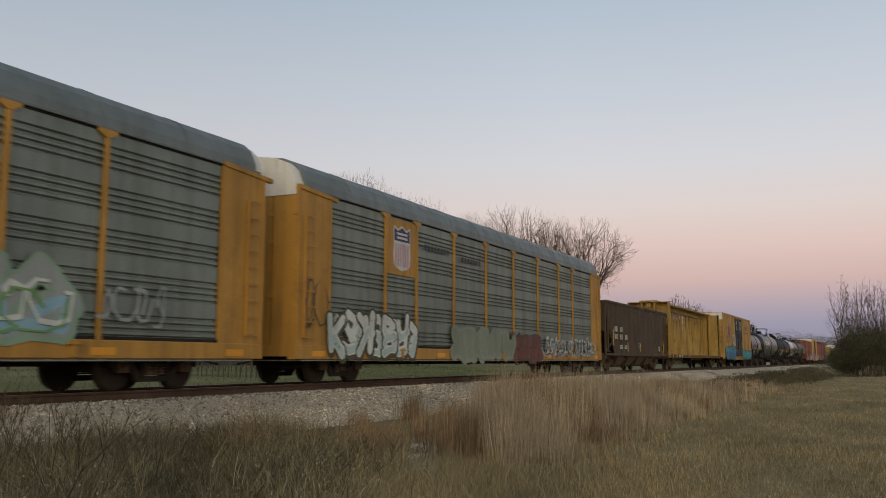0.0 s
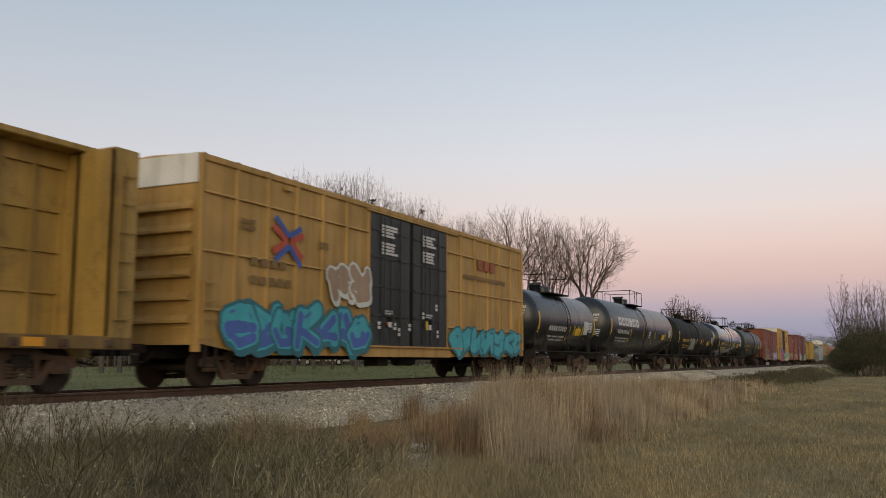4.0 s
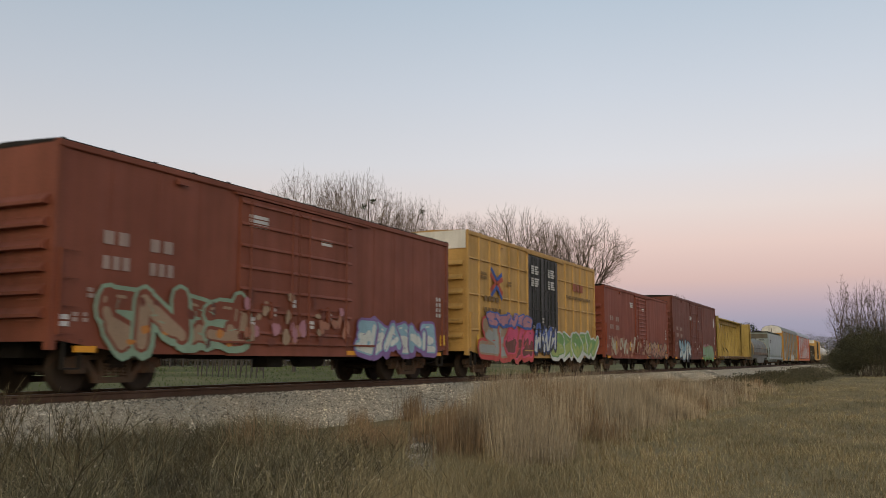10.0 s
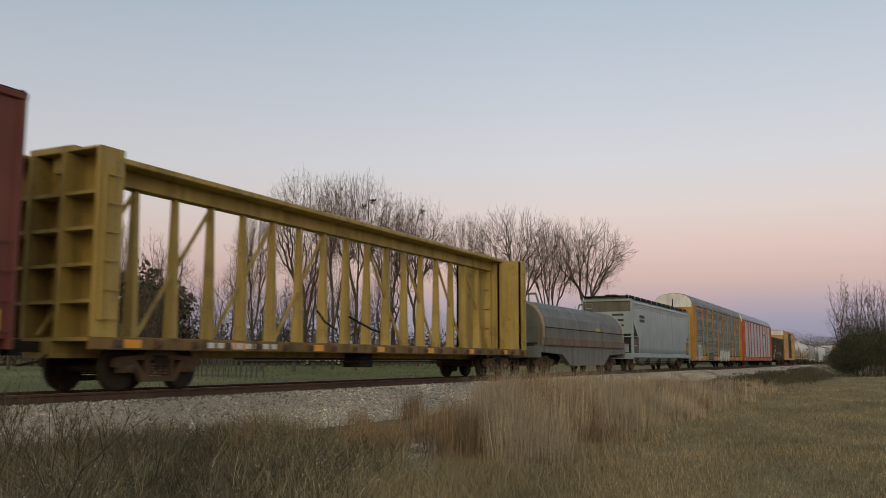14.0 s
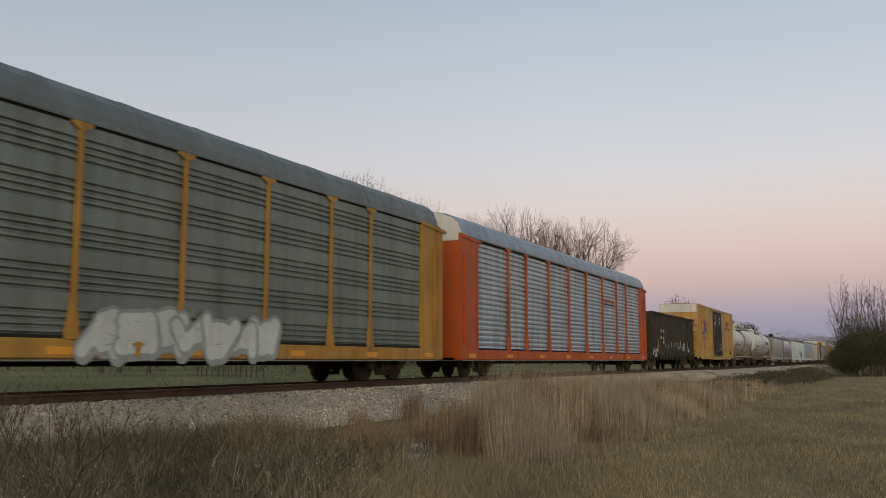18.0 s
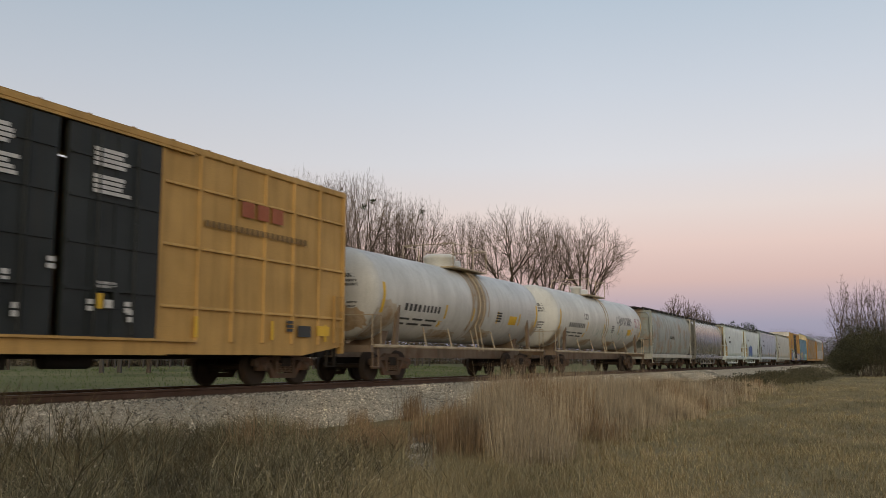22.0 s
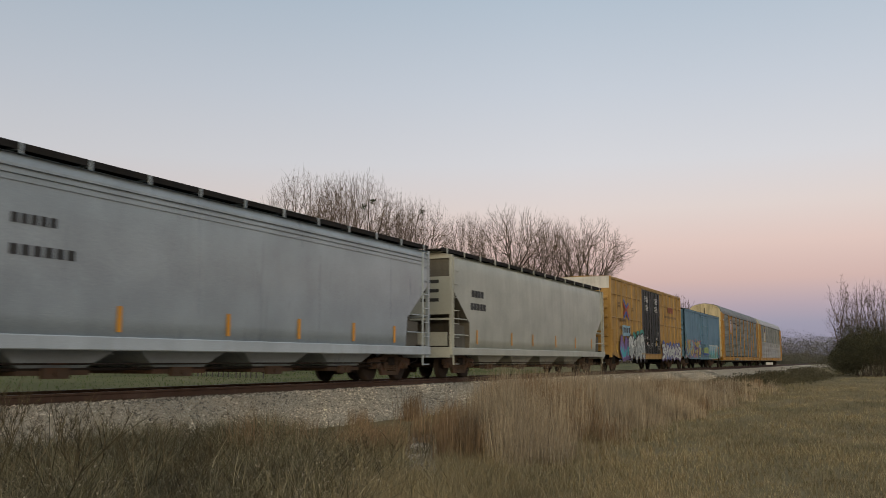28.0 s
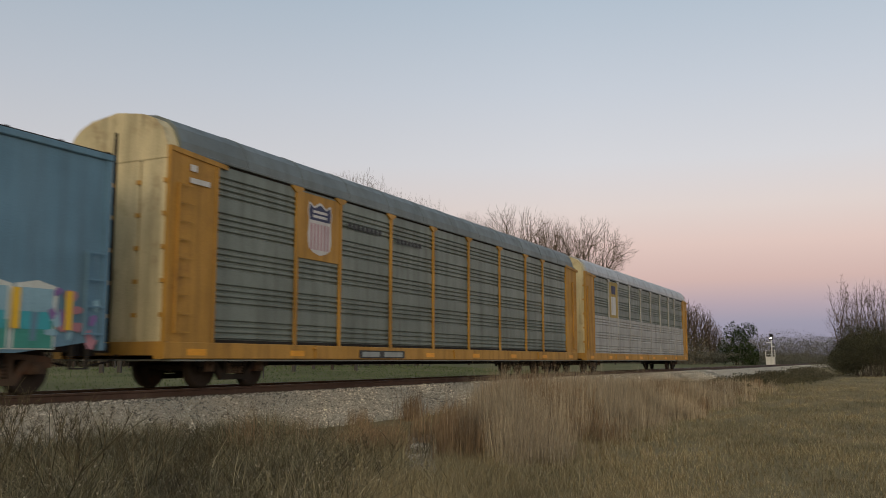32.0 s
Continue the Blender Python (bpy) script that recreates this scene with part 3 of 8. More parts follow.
def build_weed_stalks():
    """Leafless forked stalks standing up out of the weeds."""
    spots = [(-7.4, 5.9, 1.3), (-7.0, 6.3, 1.15), (-6.6, 5.7, 1.35), (-7.6, 7.0, 1.2), (-6.9, 7.2, 1.1), (-8.4, 6.4, 1.3), (-8.3, 7.4, .95), (-9.9, 8.6, 1.1), (-10.3, 8.1, 1.3), (-10.5, 8.3, 1.2), (-7.4, 8.6, .7), (-9.0, 10.2, .85), (-8.0, 9.6, .75), (-10.6, 7.6, .95)]
    spots += [(random.uniform(-10.6, -5.8), random.uniform(7, 12), random.uniform(.4, .85)) for _ in range(44)]
    for x, y, h in spots:
        g = G()

        def grow(p, d, ln, r, depth):
            q = p + d * ln
            g.tube(p, q, r, 4, r * .7, caps=False)
            if depth:
                for _ in range(random.choice((2, 3))):
                    nd = (d + Vector((random.uniform(-.7, .7), random.uniform(-.7, .7), random.uniform(-.1, .45)))).normalized()
                    grow(p + d * ln * random.uniform(.5, 1), nd, ln * random.uniform(.45, .75), r * .6, depth - 1)
        for _ in range(2):
            grow(Vector((0, 0, -.02)), Vector((random.uniform(-.35, .35), random.uniform(-.35, .35), 1)).normalized(), h * .5, .008 if h > 1 else .005, 4)
        ob = new("weed_stalk", g.mesh("weed_stalk", "tangle"))
        ob.location = (x, y, 0)
        tagged(ob, "leafless forked dead weed stalk beside the embankment", "weed", group="dead stalks beside the track")


build_weed_stalks()
# ================= rolling stock: shared pieces =================
def make_truck_meshes():
    d = {}
    side = G().prism([(-1.22, .46), (-1.22, .62), (-1.05, .66), (-.5, .70), (-.36, .80), (.36, .80), (.5, .70), (1.05, .66), (1.22, .62), (1.22, .46), (1.12, .44), (1.05, .56), (.74, .56), (.60, .60), (-.60, .60), (-.74, .56), (-1.05, .56), (-1.12, .44)], "x", -.07, .06)
    side.prism([(-.76, .56), (-.64, .58), (-.38, .27), (.38, .27), (.64, .58), (.76, .56), (.48, .15), (-.48, .15)], "x", -.06, .055)
    for s in (-1, 1):
        side.box(-.075, .075, s * .35 - .045, s * .35 + .045, .22, .70)
        side.box(-.05, .05, s * .72 - .035, s * .72 + .035, .34, .60).box(-.05, .05, s * 1.07 - .035, s * 1.07 + .035, .34, .60)
    d["sideframe"] = side.mesh("sideframe", "truck_rust")
    d["sideframe_dark"] = side.mesh("sideframe", "truck")
    d["bolster"] = G().chamfer(-1.1, 1.1, -.2, .2, .45, .72, .04).box(-.35, .35, -.33, .33, .72, .80).mesh("truck", "truck")
    prof = []
    for k in range(4):
        z = .285 + k * .065
        prof += [(.052, z), (.092, z + .02), (.052, z + .05)]
    d["spring"] = G().lathe(prof, "z", (0, 0, 0), 7).mesh("spring", "truck_rust")
    w = G()
    for sx in (-1, 1):
        prof = [(.08, -.02), (.14, -.09), (.30, -.05), (.385, -.07), (.455, -.068), (.457, .03), (.485, .045), (.485, .07), (.40, .065), (.30, .02), (.15, .03), (.08, .09)]
        w.lathe([(r, sx * .76 - sx * t) for r, t in prof], "x", (0, 0, 0), 20)
    w.tube((-1.1, 0, 0), (1.1, 0, 0), .078, 10)
    d["wheelset"] = w.mesh("wheelset", "wheel")
    cap = G().lathe([(0, .085), (.07, .085), (.085, .07), (.085, 0)], "x", (0, 0, 0), 12)
    cap.box(-.02, .03, -.14, .14, -.09, .13)
    d["bearing_cap"] = cap.mesh("bearing_cap", "truck_rust")
    c = G().box(-.09, .09, -.55, .0, -.1, .1).box(-.14, .14, -.78, -.5, -.17, .14).box(-.2, -.08, -.86, -.72, -.16, .13)
    c.tube((.25, .1, -.05), (.32, -.25, -.28), .022, 5).tube((.32, -.25, -.28), (.22, -.66, -.36), .022, 5)
    d["coupler"] = c.mesh("coupler", "truck")
    return d


TRUCK = make_truck_meshes()
WHEELS = []


def truck(car, y, dark=False):
    t = part("truck", TRUCK["bolster"], None, car, at=pose(0, y, 0))
    for sx in (-1, 1):
        part("sideframe", TRUCK["sideframe_dark" if dark else "sideframe"], None, t, at=pose(sx * 1.0, 0, .03))
        for yy in (-.19, 0, .19):
            part("spring", TRUCK["spring"], None, t, at=pose(sx * 1.02, yy, .03))
        for sy in (-.89, .89):
            part("bearing_cap", TRUCK["bearing_cap"], None, t, at=pose(sx * 1.05, sy, .457, 0, 0, 0 if sx > 0 else 180))
    for sy in (-.89, .89):
        WHEELS.append(part("wheelset", TRUCK["wheelset"], None, t, at=pose(0, sy, .457)))
    return t


CARS = []
SC, Y0 = 0.980, -6.35


def begin(name, front, rear, label, trucks=1.9, dark=False):
    """A car's empty at rail level, with trucks and couplers; returns it and its half length."""
    ya, yb = front * SC + Y0, rear * SC + Y0
    car = tagged(new(name), label, "freight car", group="cars of the freight train")
    car.location = (TRACK_X, (ya + yb) / 2, RAIL_Z + .002)
    h = (yb - ya) / 2
    truck(car, -h + trucks, dark)
    truck(car, h - trucks, dark)
    part("coupler", TRUCK["coupler"], None, car, at=pose(0, -h + .05, .876))
    part("coupler", TRUCK["coupler"], None, car, at=pose(0, h - .05, .876, 0, 0, 180))
    CARS.append((car, (ya + yb) / 2))
    return car, h


def ladder(car, x, y0, y1, z0, z1, mat, n=6, depth=.07, across="y"):
    """Two stiles and separate rungs standing off a wall."""
    st = G()
    lo, hi = min(x, x + depth), max(x, x + depth)
    if across == "y":
        st.box(x, x + depth, y0, y0 + .025, z0 - .03, z1 + .03)
        rung = G().box(x + depth - .014, x + depth + .01, y0 + .025, y1, -.013, .013)
    else:
        st.box(y0, y0 + .025, lo, hi, z0 - .03, z1 + .03)
        rung = G().box(y0 + .025, y1, x + depth - .012, x + depth + .012, -.013, .013)
    ld = part("ladder", st, mat, car)
    me = rung.mesh("rung", mat)
    for k in range(n):
        part("rung", me, None, ld, at=pose(0, 0, z0 + (z1 - z0) * k / (n - 1)))
    return ld


def bars(car, x, y, z, w, h, rows, cols, mat, name="lettering", gap=.3, jitter=.0):
    """Unreadable or private lettering: plain bars in rows."""
    g = G()
    rh = h / rows
    for r in range(rows):
        cw = w / cols
        for c in range(cols):
            k = random.uniform(1 - jitter, 1)
            g.box(x, x + .004, y + c * cw, y + c * cw + cw * (1 - gap) * k, z + h - (r + 1) * rh + rh * .18, z + h - r * rh - rh * .1)
    ob = part(name, g, mat, car)
    return tagged(ob, kind="stuff") if rows * cols > 1 else ob


def reflectors(car, x, ys, z, mat="mark_yellow", w=.1, h=.55):
    for y in ys:
        part("reflector", G().box(x, x + .004, y - w / 2, y + w / 2, z, z + h), mat, car)


# pen paths of made-up letter shapes: across -1 to 1, up 0 to 1
LETTERS = ([[(-.8, 0), (-.8, .95), (.2, 1), (.7, .78), (.3, .52), (-.6, .48)], [(-.1, .48), (.8, 0)]],
           [(_c, _s) for _c, _s in ((.75 * math.cos(t), .5 + .5 * math.sin(t)) for t in (0, .8, 1.57, 2.4, 3.14, 3.9, 4.71, 5.5, 6.28))],
           [(-.8, 1), (-.78, .3), (-.3, .0), (.4, .02), (.78, .3), (.8, 1)],
           [(.8, .9), (.1, 1), (-.6, .85), (-.65, .6), (.1, .5), (.7, .35), (.5, .08), (-.2, 0), (-.8, .12)],
           [[(-.85, 0), (-.15, 1), (.2, 1), (.85, 0)], [(-.45, .36), (.5, .36)]],
           [(-.8, 0), (-.75, 1), (.65, .05), (.8, 1)],
           [[(.8, .95), (-.6, 1), (-.7, .02), (.85, .02)], [(-.6, .52), (.5, .52)]],
           [(.8, .85), (.2, 1), (-.6, .8), (-.8, .4), (-.4, .03), (.4, 0), (.8, .2)],
           [[(-.75, 0), (-.7, 1)], [(.75, 1), (-.6, .45), (.8, 0)]])


def flat(g, pts, x):
    """One flat many-sided patch facing +x."""
    m = len(g.v)
    g.v += [(x, p, q) for p, q in pts]
    g.f.append(tuple(range(m, m + len(pts))))
    g.s.append(False)


def capsule(g, a, b, rad, x):
    a, b = Vector(a), Vector(b)
    d = b - a
    k = math.atan2(d[1], d[0])
    pts = [(b[0] + rad * math.cos(k + t), b[1] + rad * math.sin(k + t)) for t in (-1.57, -.8, 0, .8, 1.57)]
    pts += [(a[0] + rad * math.cos(k + t), a[1] + rad * math.sin(k + t)) for t in (1.57, 2.34, 3.14, 3.94, 4.71)]
    flat(g, pts, x)


def scribble(car, x, y0, y1, z0, z1, mat, n=4, width=.02, seed=1, label="scrawled marker tag"):
    """A quick unreadable scrawl of thin looping lines."""
    r, g = random.Random(seed), G()
    W = (y1 - y0) / n
    o = 0
    for i in range(n):
        p = (y0 + W * i, r.uniform(z0, z1))
        ph, rx, rz = r.uniform(0, 6), W * r.uniform(.3, .6), (z1 - z0) * r.uniform(.25, .5)
        for k in range(9):
            t = ph + k * .8
            q = (y0 + W * (i + .2 + .07 * k) + rx * math.cos(t), (z0 + z1) / 2 + rz * math.sin(t * r.uniform(.9, 1.1)))
            if k:
                o += 1
                capsule(g, p, q, width * r.uniform(.6, 1.2), x + .00005 * o)
            p = q
    return tagged(part("graffiti", g, mat, car, label), kind="stuff")


def graffiti(car, x, y0, y1, z0, z1, fill, edge, n=5, label="spray-painted lettering", stroke=.17, extra=None, seed=1, cloud=None):
    """A sprayed piece: unreadable block shapes, each over a darker outline, with slits and second tones."""
    r = random.Random(seed)
    H, W = z1 - z0, (y1 - y0) / n
    gl, gf, ge, gc = G(), G(), G(), G()
    pen = min(W * .23, H * .16) * (.9 + stroke)
    rim = .034 + .27 * pen
    if cloud:
        for i in range(n * 4):
            y, z, k = r.uniform(y0, y1), z0 + H * r.uniform(.1, 1.1), H * r.uniform(.14, .26)
            flat(gc, [(y + k * 1.5 * math.cos(t) * r.uniform(.8, 1.1), max(z0 - .02, z + k * math.sin(t) * r.uniform(.7, 1.2))) for t in np.linspace(0, 6.28, 12)[:-1]], x + .0005 + .00005 * i)
    order = list(range(n))
    r.shuffle(order)
    for j, i in enumerate(order):
        cy, hw = y0 + (i + .5) * W, W * .74 - pen * .6
        o = x + .004 + j * .0035
        lean, hi, lo = r.uniform(-.14, .2) * W, z1 - pen - H * r.uniform(0, .12), z0 + pen + H * r.uniform(0, .05)
        at = lambda a, b: (cy + a * hw + lean * (b - .5), lo + (hi - lo) * b)
        shape = r.choice(LETTERS)
        paths = shape if isinstance(shape[0], list) else [shape]
        my, mz = r.choice((-1, -1, 1)), r.choice((True, False))
        paths = [[(a * my, 1 - b if mz else b) for a, b in q] for q in paths] + [[(r.uniform(-.9, .9), r.uniform(0, 1)), (r.uniform(-.5, .5), r.uniform(.2, .8)), (r.uniform(-1.1, 1.1), r.uniform(-.1, 1.1))]]
        c = 0
        for path in paths:
            pts = [at(a + r.uniform(-.22, .22), b + r.uniform(-.14, .14)) for a, b in path]
            wide = [pen * r.uniform(.8, 1.25) for _ in pts]
            for (a, b), k in zip(zip(pts, pts[1:]), wide):
                c += 1
                capsule(ge, a, b, k + rim, o + .00006 * c)
                capsule(ge, (a[0] + .6 * rim, a[1] - rim), (b[0] + .6 * rim, b[1] - rim), k + rim * .8, o - .0004 + .00003 * c)
                capsule(gf, a, b, k, o + .0014 + .00006 * c)
                if extra and (a[1] + b[1]) / 2 < lo + (hi - lo) * .55:
                    capsule(gl, (a[0], a[1] - .1 * k), (b[0], b[1] - .1 * k), k * .62, o + .0024 + .00003 * c)
                elif r.random() < .5:
                    m = (a[0] * .6 + b[0] * .4 - .3 * k, a[1] * .6 + b[1] * .4 + .35 * k)
                    e = (a[0] * .3 + b[0] * .7 - .3 * k, a[1] * .3 + b[1] * .7 + .35 * k)
                    capsule(gl if extra else gf, m, e, k * .16, o + .0024 + .00003 * c)
        for q in range(3):
            a, b = r.uniform(-.9, .9), r.uniform(.05, .95)
            capsule(ge, at(a, b), at(a + r.uniform(-.4, .4), b + r.uniform(-.25, .25)), H * r.uniform(.006, .016), o + .003 + .0001 * q)
    p = tagged(part("graffiti", ge, edge, car, label), kind="stuff")
    tagged(part("graffiti_fill", gf, fill, p), kind="stuff")
    if cloud:
        tagged(part("graffiti_cloud", gc, cloud, p), kind="stuff")
    if extra:
        tagged(part("graffiti_highlight", gl, extra, p), kind="stuff")
    return p


def mural(car, x, y0, y1, z0, z1, colours, n, label, seed=1, slant=.3, big=1.0):
    """A many-coloured sprayed wall of overlapping blotches."""
    r = random.Random(seed)
    H = z1 - z0
    top = None
    for j, col in enumerate(colours):
        g = G()
        for i in range(n):
            y = r.uniform(y0, y1)
            ht = H * r.uniform(.10, .34) * min(big, 1.6)
            w = min(H * r.uniform(.05, .14), .22) * big
            z = z0 + r.uniform(0, 1) * (H - ht) if j else z0 + (H - ht) * (i % 4) / 3
            lean = r.uniform(-slant, slant) * ht
            o = x + .003 + .004 * j + .00002 * i
            pts = []
            for a in np.linspace(0, 6.283, 11)[:-1]:
                k = r.uniform(.7, 1.25)
                pts.append((y + w * math.cos(a) * k + lean * math.sin(a) * .5, z + ht * .5 + ht * .5 * math.sin(a) * min(k, 1.1)))
            m = len(g.v)
            g.v += [(o, min(max(p, y0 - .1), y1 + .1), max(q, z0 - .02)) for p, q in pts]
            g.f.append(tuple(range(m, m + 10)))
            g.s.append(False)
        ob = tagged(part("graffiti" if top is None else "graffiti_layer", g, col, top or car, label if top is None else ""), kind="stuff")
        top = top or ob
    return top


def corrugated(z0, z1, n, x, depth, group=0):
    """Line (x, z) of a sheet with narrow horizontal grooves; group: every so many the groove is left out."""
    p, s = [(x + depth, z0)], (z1 - z0) / n
    for i in range(n):
        z = z0 + i * s
        if group and i % group >= group - 2:
            continue
        p += [(x + depth, z + s * .22), (x, z + s * .42), (x, z + s * .62), (x + depth, z + s * .84)]
    return p + [(x + depth, z1)]


def louvred(z0, z1, n, x, depth):
    """Line (x, z) of broad flat slats with narrow deep gaps."""
    p, s = [(x + depth, z0)], (z1 - z0) / n
    for i in range(n):
        z = z0 + i * s
        p += [(x + depth, z + s * .40), (x + depth * .30, z + s * .80), (x, z + s * .84), (x, z + s * .97), (x + depth * .95, z + s)]
    return p


# ================= autoracks =================
def shield(car, x, y, z, h):
    """Railway shield emblem as plain shapes."""
    w = h * .40
    o = [(-.92, .98), (-.5, .9), (0, 1.0), (.5, .9), (.92, .98), (1, .8), (.92, .62), (1, .3), (.9, .1), (.5, .02), (0, -.02), (-.5, .02), (-.9, .1), (-1, .3), (-.92, .62), (-1, .8)]
    base = part("emblem", G().prism([(y + a * w, z + b * h) for a, b in o], "x", x, x + .003), "mark_white", car, "shield emblem in red, white and navy")
    top = [(-.86, .93), (-.5, .86), (0, .95), (.5, .86), (.86, .93), (.92, .8), (.86, .64), (-.86, .64), (-.92, .8)]
    part("emblem_band", G().prism([(y + a * w, z + b * h) for a, b in top], "x", x + .003, x + .006), "mark_navy", base)
    for k in range(2):
        part("emblem_bar", G().box(x + .006, x + .009, y - w * .6, y + w * .6, z + h * (.69 + .09 * k), z + h * (.74 + .09 * k)), "mark_white", base)
    for k in range(6):
        a = -.78 + k * .28
        part("emblem_stripe", G().box(x + .003, x + .006, y + a * w, y + (a + .13) * w, z + .08 * h, z + .58 * h), "g_rose", base)


def autorack(front, rear, frame_mat, panel, roof, label, posts, cap="white", emblem=None, flare=False, end=1.55, pale_low=None, eave=5.0, deck=1.0, post_mat=None, groove=(30, 6, .045)):
    car, h = begin("autorack_car", front, rear, label, 2.9, True)
    post_mat = post_mat or frame_mat
    X = 1.56
    part("underframe", G().box(-1.2, 1.2, -h + .5, h - .5, .72, 1.0).box(-.3, .3, -h + 4.5, h - 4.5, .5, .75), "black", car)
    part("skirt_rail", G().box(-1.5, 1.5, -h + .3, h - .3, .60, .635), "g_grey", car)
    for sx in (-1, 1):
        part("side_sill", G().chamfer(min(sx * X, sx * 1.3), max(sx * X, sx * 1.3), -h, h, .645, deck, .02), frame_mat, car)
        part("top_rail", G().chamfer(min(sx * X, sx * 1.45), max(sx * X, sx * 1.45), -h + .2, h - .2, eave, eave + .07, .01), "roof_grey", car)
        for ya, yb in ((-h + .02, -h + end), (h - end, h - .02)):
            lo, hi = min(sx * 1.46, sx * (X - .02)), max(sx * 1.46, sx * (X - .02))
            l2, h2 = min(sx * 1.46, sx * X), max(sx * 1.46, sx * X)
            ep = part("end_panel", G().box(lo, hi, ya + .09, yb - .09, deck, eave), frame_mat, car)
            for q in (ya, yb - .09):
                part("end_post", G().box(l2, h2, q, q + .09, deck, eave), frame_mat, ep)
            part("end_brace", G().prism([(ya - .0, eave - .02), (yb + .28, eave - .12), (yb + .28, eave - .02), (ya, eave + .09)], "x", min(sx * 1.46, sx * (X + .01)), max(sx * 1.46, sx * (X + .01))), frame_mat, ep)
    ys = [-h + end] + [-h + end + (2 * h - 2 * end) * (k + 1) / (posts + 1) for k in range(posts)] + [h - end]
    if emblem:
        ys = [-h + end] + list(emblem["posts"]) + [h - end]
    for k, (a, b) in enumerate(zip(ys, ys[1:])):
        line = corrugated(deck, eave, groove[0], X - .05 - groove[2], groove[2], groove[1]) if groove[1] else louvred(deck, eave, groove[0], X - .05 - groove[2], groove[2])
        g = G().sheet(line, "y", a + .05, b - .05)
        pn = part("side_panel", g, panel, car)
        if pale_low:
            part("lower_panel", G().sheet(corrugated(deck, deck + 1.95, 14, X - .045, .035, 5), "y", a + .03, b - .03), pale_low, pn, "paler galvanised lower panel")
    # black strips put in for the shade of gaps below and above panels
    part("deck_gap_shade", G().box(X - .045, X - .035, -h + end, h - end, deck + .002, deck + .07), "black", car, "black strip for the shaded gap along the bottom of the panels")
    part("eave_gap_shade", G().box(X - .05, X - .045, -h + end, h - end, eave - .045, eave), "black", car, "black strip for the shaded gap under the roof edge")
    part("far_side", G().sheet(corrugated(deck, eave, 23, -X + .06, .04), "y", -h + end, h - end), panel, car)
    for y in ys[1:-1]:
        p = G().box(X - .05, X + .005, y - .055, y + .055, deck, eave)
        p.prism([(y - .24, eave - .0), (y + .24, eave - .0), (y + .24, eave - .06), (y + .055, eave - .16), (y - .055, eave - .16), (y - .24, eave - .06)], "x", X - .05, X + .012)
        if flare:
            p.prism([(y - .17, deck), (y + .17, deck), (y + .055, deck + .75), (y - .055, deck + .75)], "x", X - .05, X + .012)
        part("post", p, post_mat, car)
    prof = [(1.53, eave + .05), (1.50, eave + .25), (1.36, eave + .56), (1.16, eave + .74), (.8, eave + .885), (0, eave + 1.0)]
    prof = prof + [(-a, b) for a, b in prof[::-1][1:]]
    part("roof", G().prism(prof, "y", -h + .35, h - .35), roof, car)
    for k in range(1, 12):
        y = -h + .35 + (2 * h - .7) * k / 12
        part("roof_seam", G().prism([(a * 1.004, b + .012) for a, b in prof] + [(a * .99, b - .02) for a, b in prof[::-1]], "y", y - .02, y + .02), roof, car)
    ins = [(a * .95, b - .05) for a, b in prof]
    for s, y in ((-1, -h), (1, h)):
        ya, yb = sorted((y - s * .0, y - s * .42))
        # black backing gives the gaps between door leaves their shade
        ed = part("end_door", G().box(-1.4, 1.4, ya + .1, yb - .05, deck - .1, eave - .18), "black", car, "folding end doors, black behind to shade their gaps")
        for a, b in ((-1.46, -.76), (-.71, -.03), (.03, .71), (.76, 1.46)):
            for z in (1.5, 2.2, 2.9, 3.6, 4.3):
                part("hinge", G().box(b - .06, b + .05, ya - .01, ya + .06, z, z + .09), frame_mat, ed)
            part("door_leaf", G().chamfer(a, b, ya + .03, yb, deck - .1, eave - .18, .03), frame_mat if cap == "white" else cap, ed)
        part("end_cap", G().prism([(1.46, eave - .17), (1.46, eave + .05)] + ins[1:-1] + [(-1.46, eave + .05), (-1.46, eave - .17)], "y", ya + .02, yb), cap, car, "white rounded top of the end doors" if cap == "white" else "cream rounded top of the end doors")
        part("end_rib", G().box(-.04, .04, ya, ya + .05, 1.0, eave + .5), "black", ed)
        part("buffer_beam", G().chamfer(-1.5, 1.5, ya, yb, .72, deck, .02), frame_mat, car)
    ladder(car, X, -h + .25, -h + .68, 1.2, 4.3, frame_mat, 9)
    ladder(car, X, h - .68, h - .25, 1.2, 4.3, frame_mat, 9)
    for y in np.linspace(-h + 1, h - 1, 8):
        part("reflector", G().box(X, X + .004, y - .30, y + .30, .72, .86), "mark_orange", car)
    for y in (-h + 5.5, h - 5.5, 0):
        part("tie_down", G().box(X, X + .05, y - .07, y + .07, .68, .98).box(X, X + .06, y - .15, y + .15, .9, .95), frame_mat, car)
    return car, h


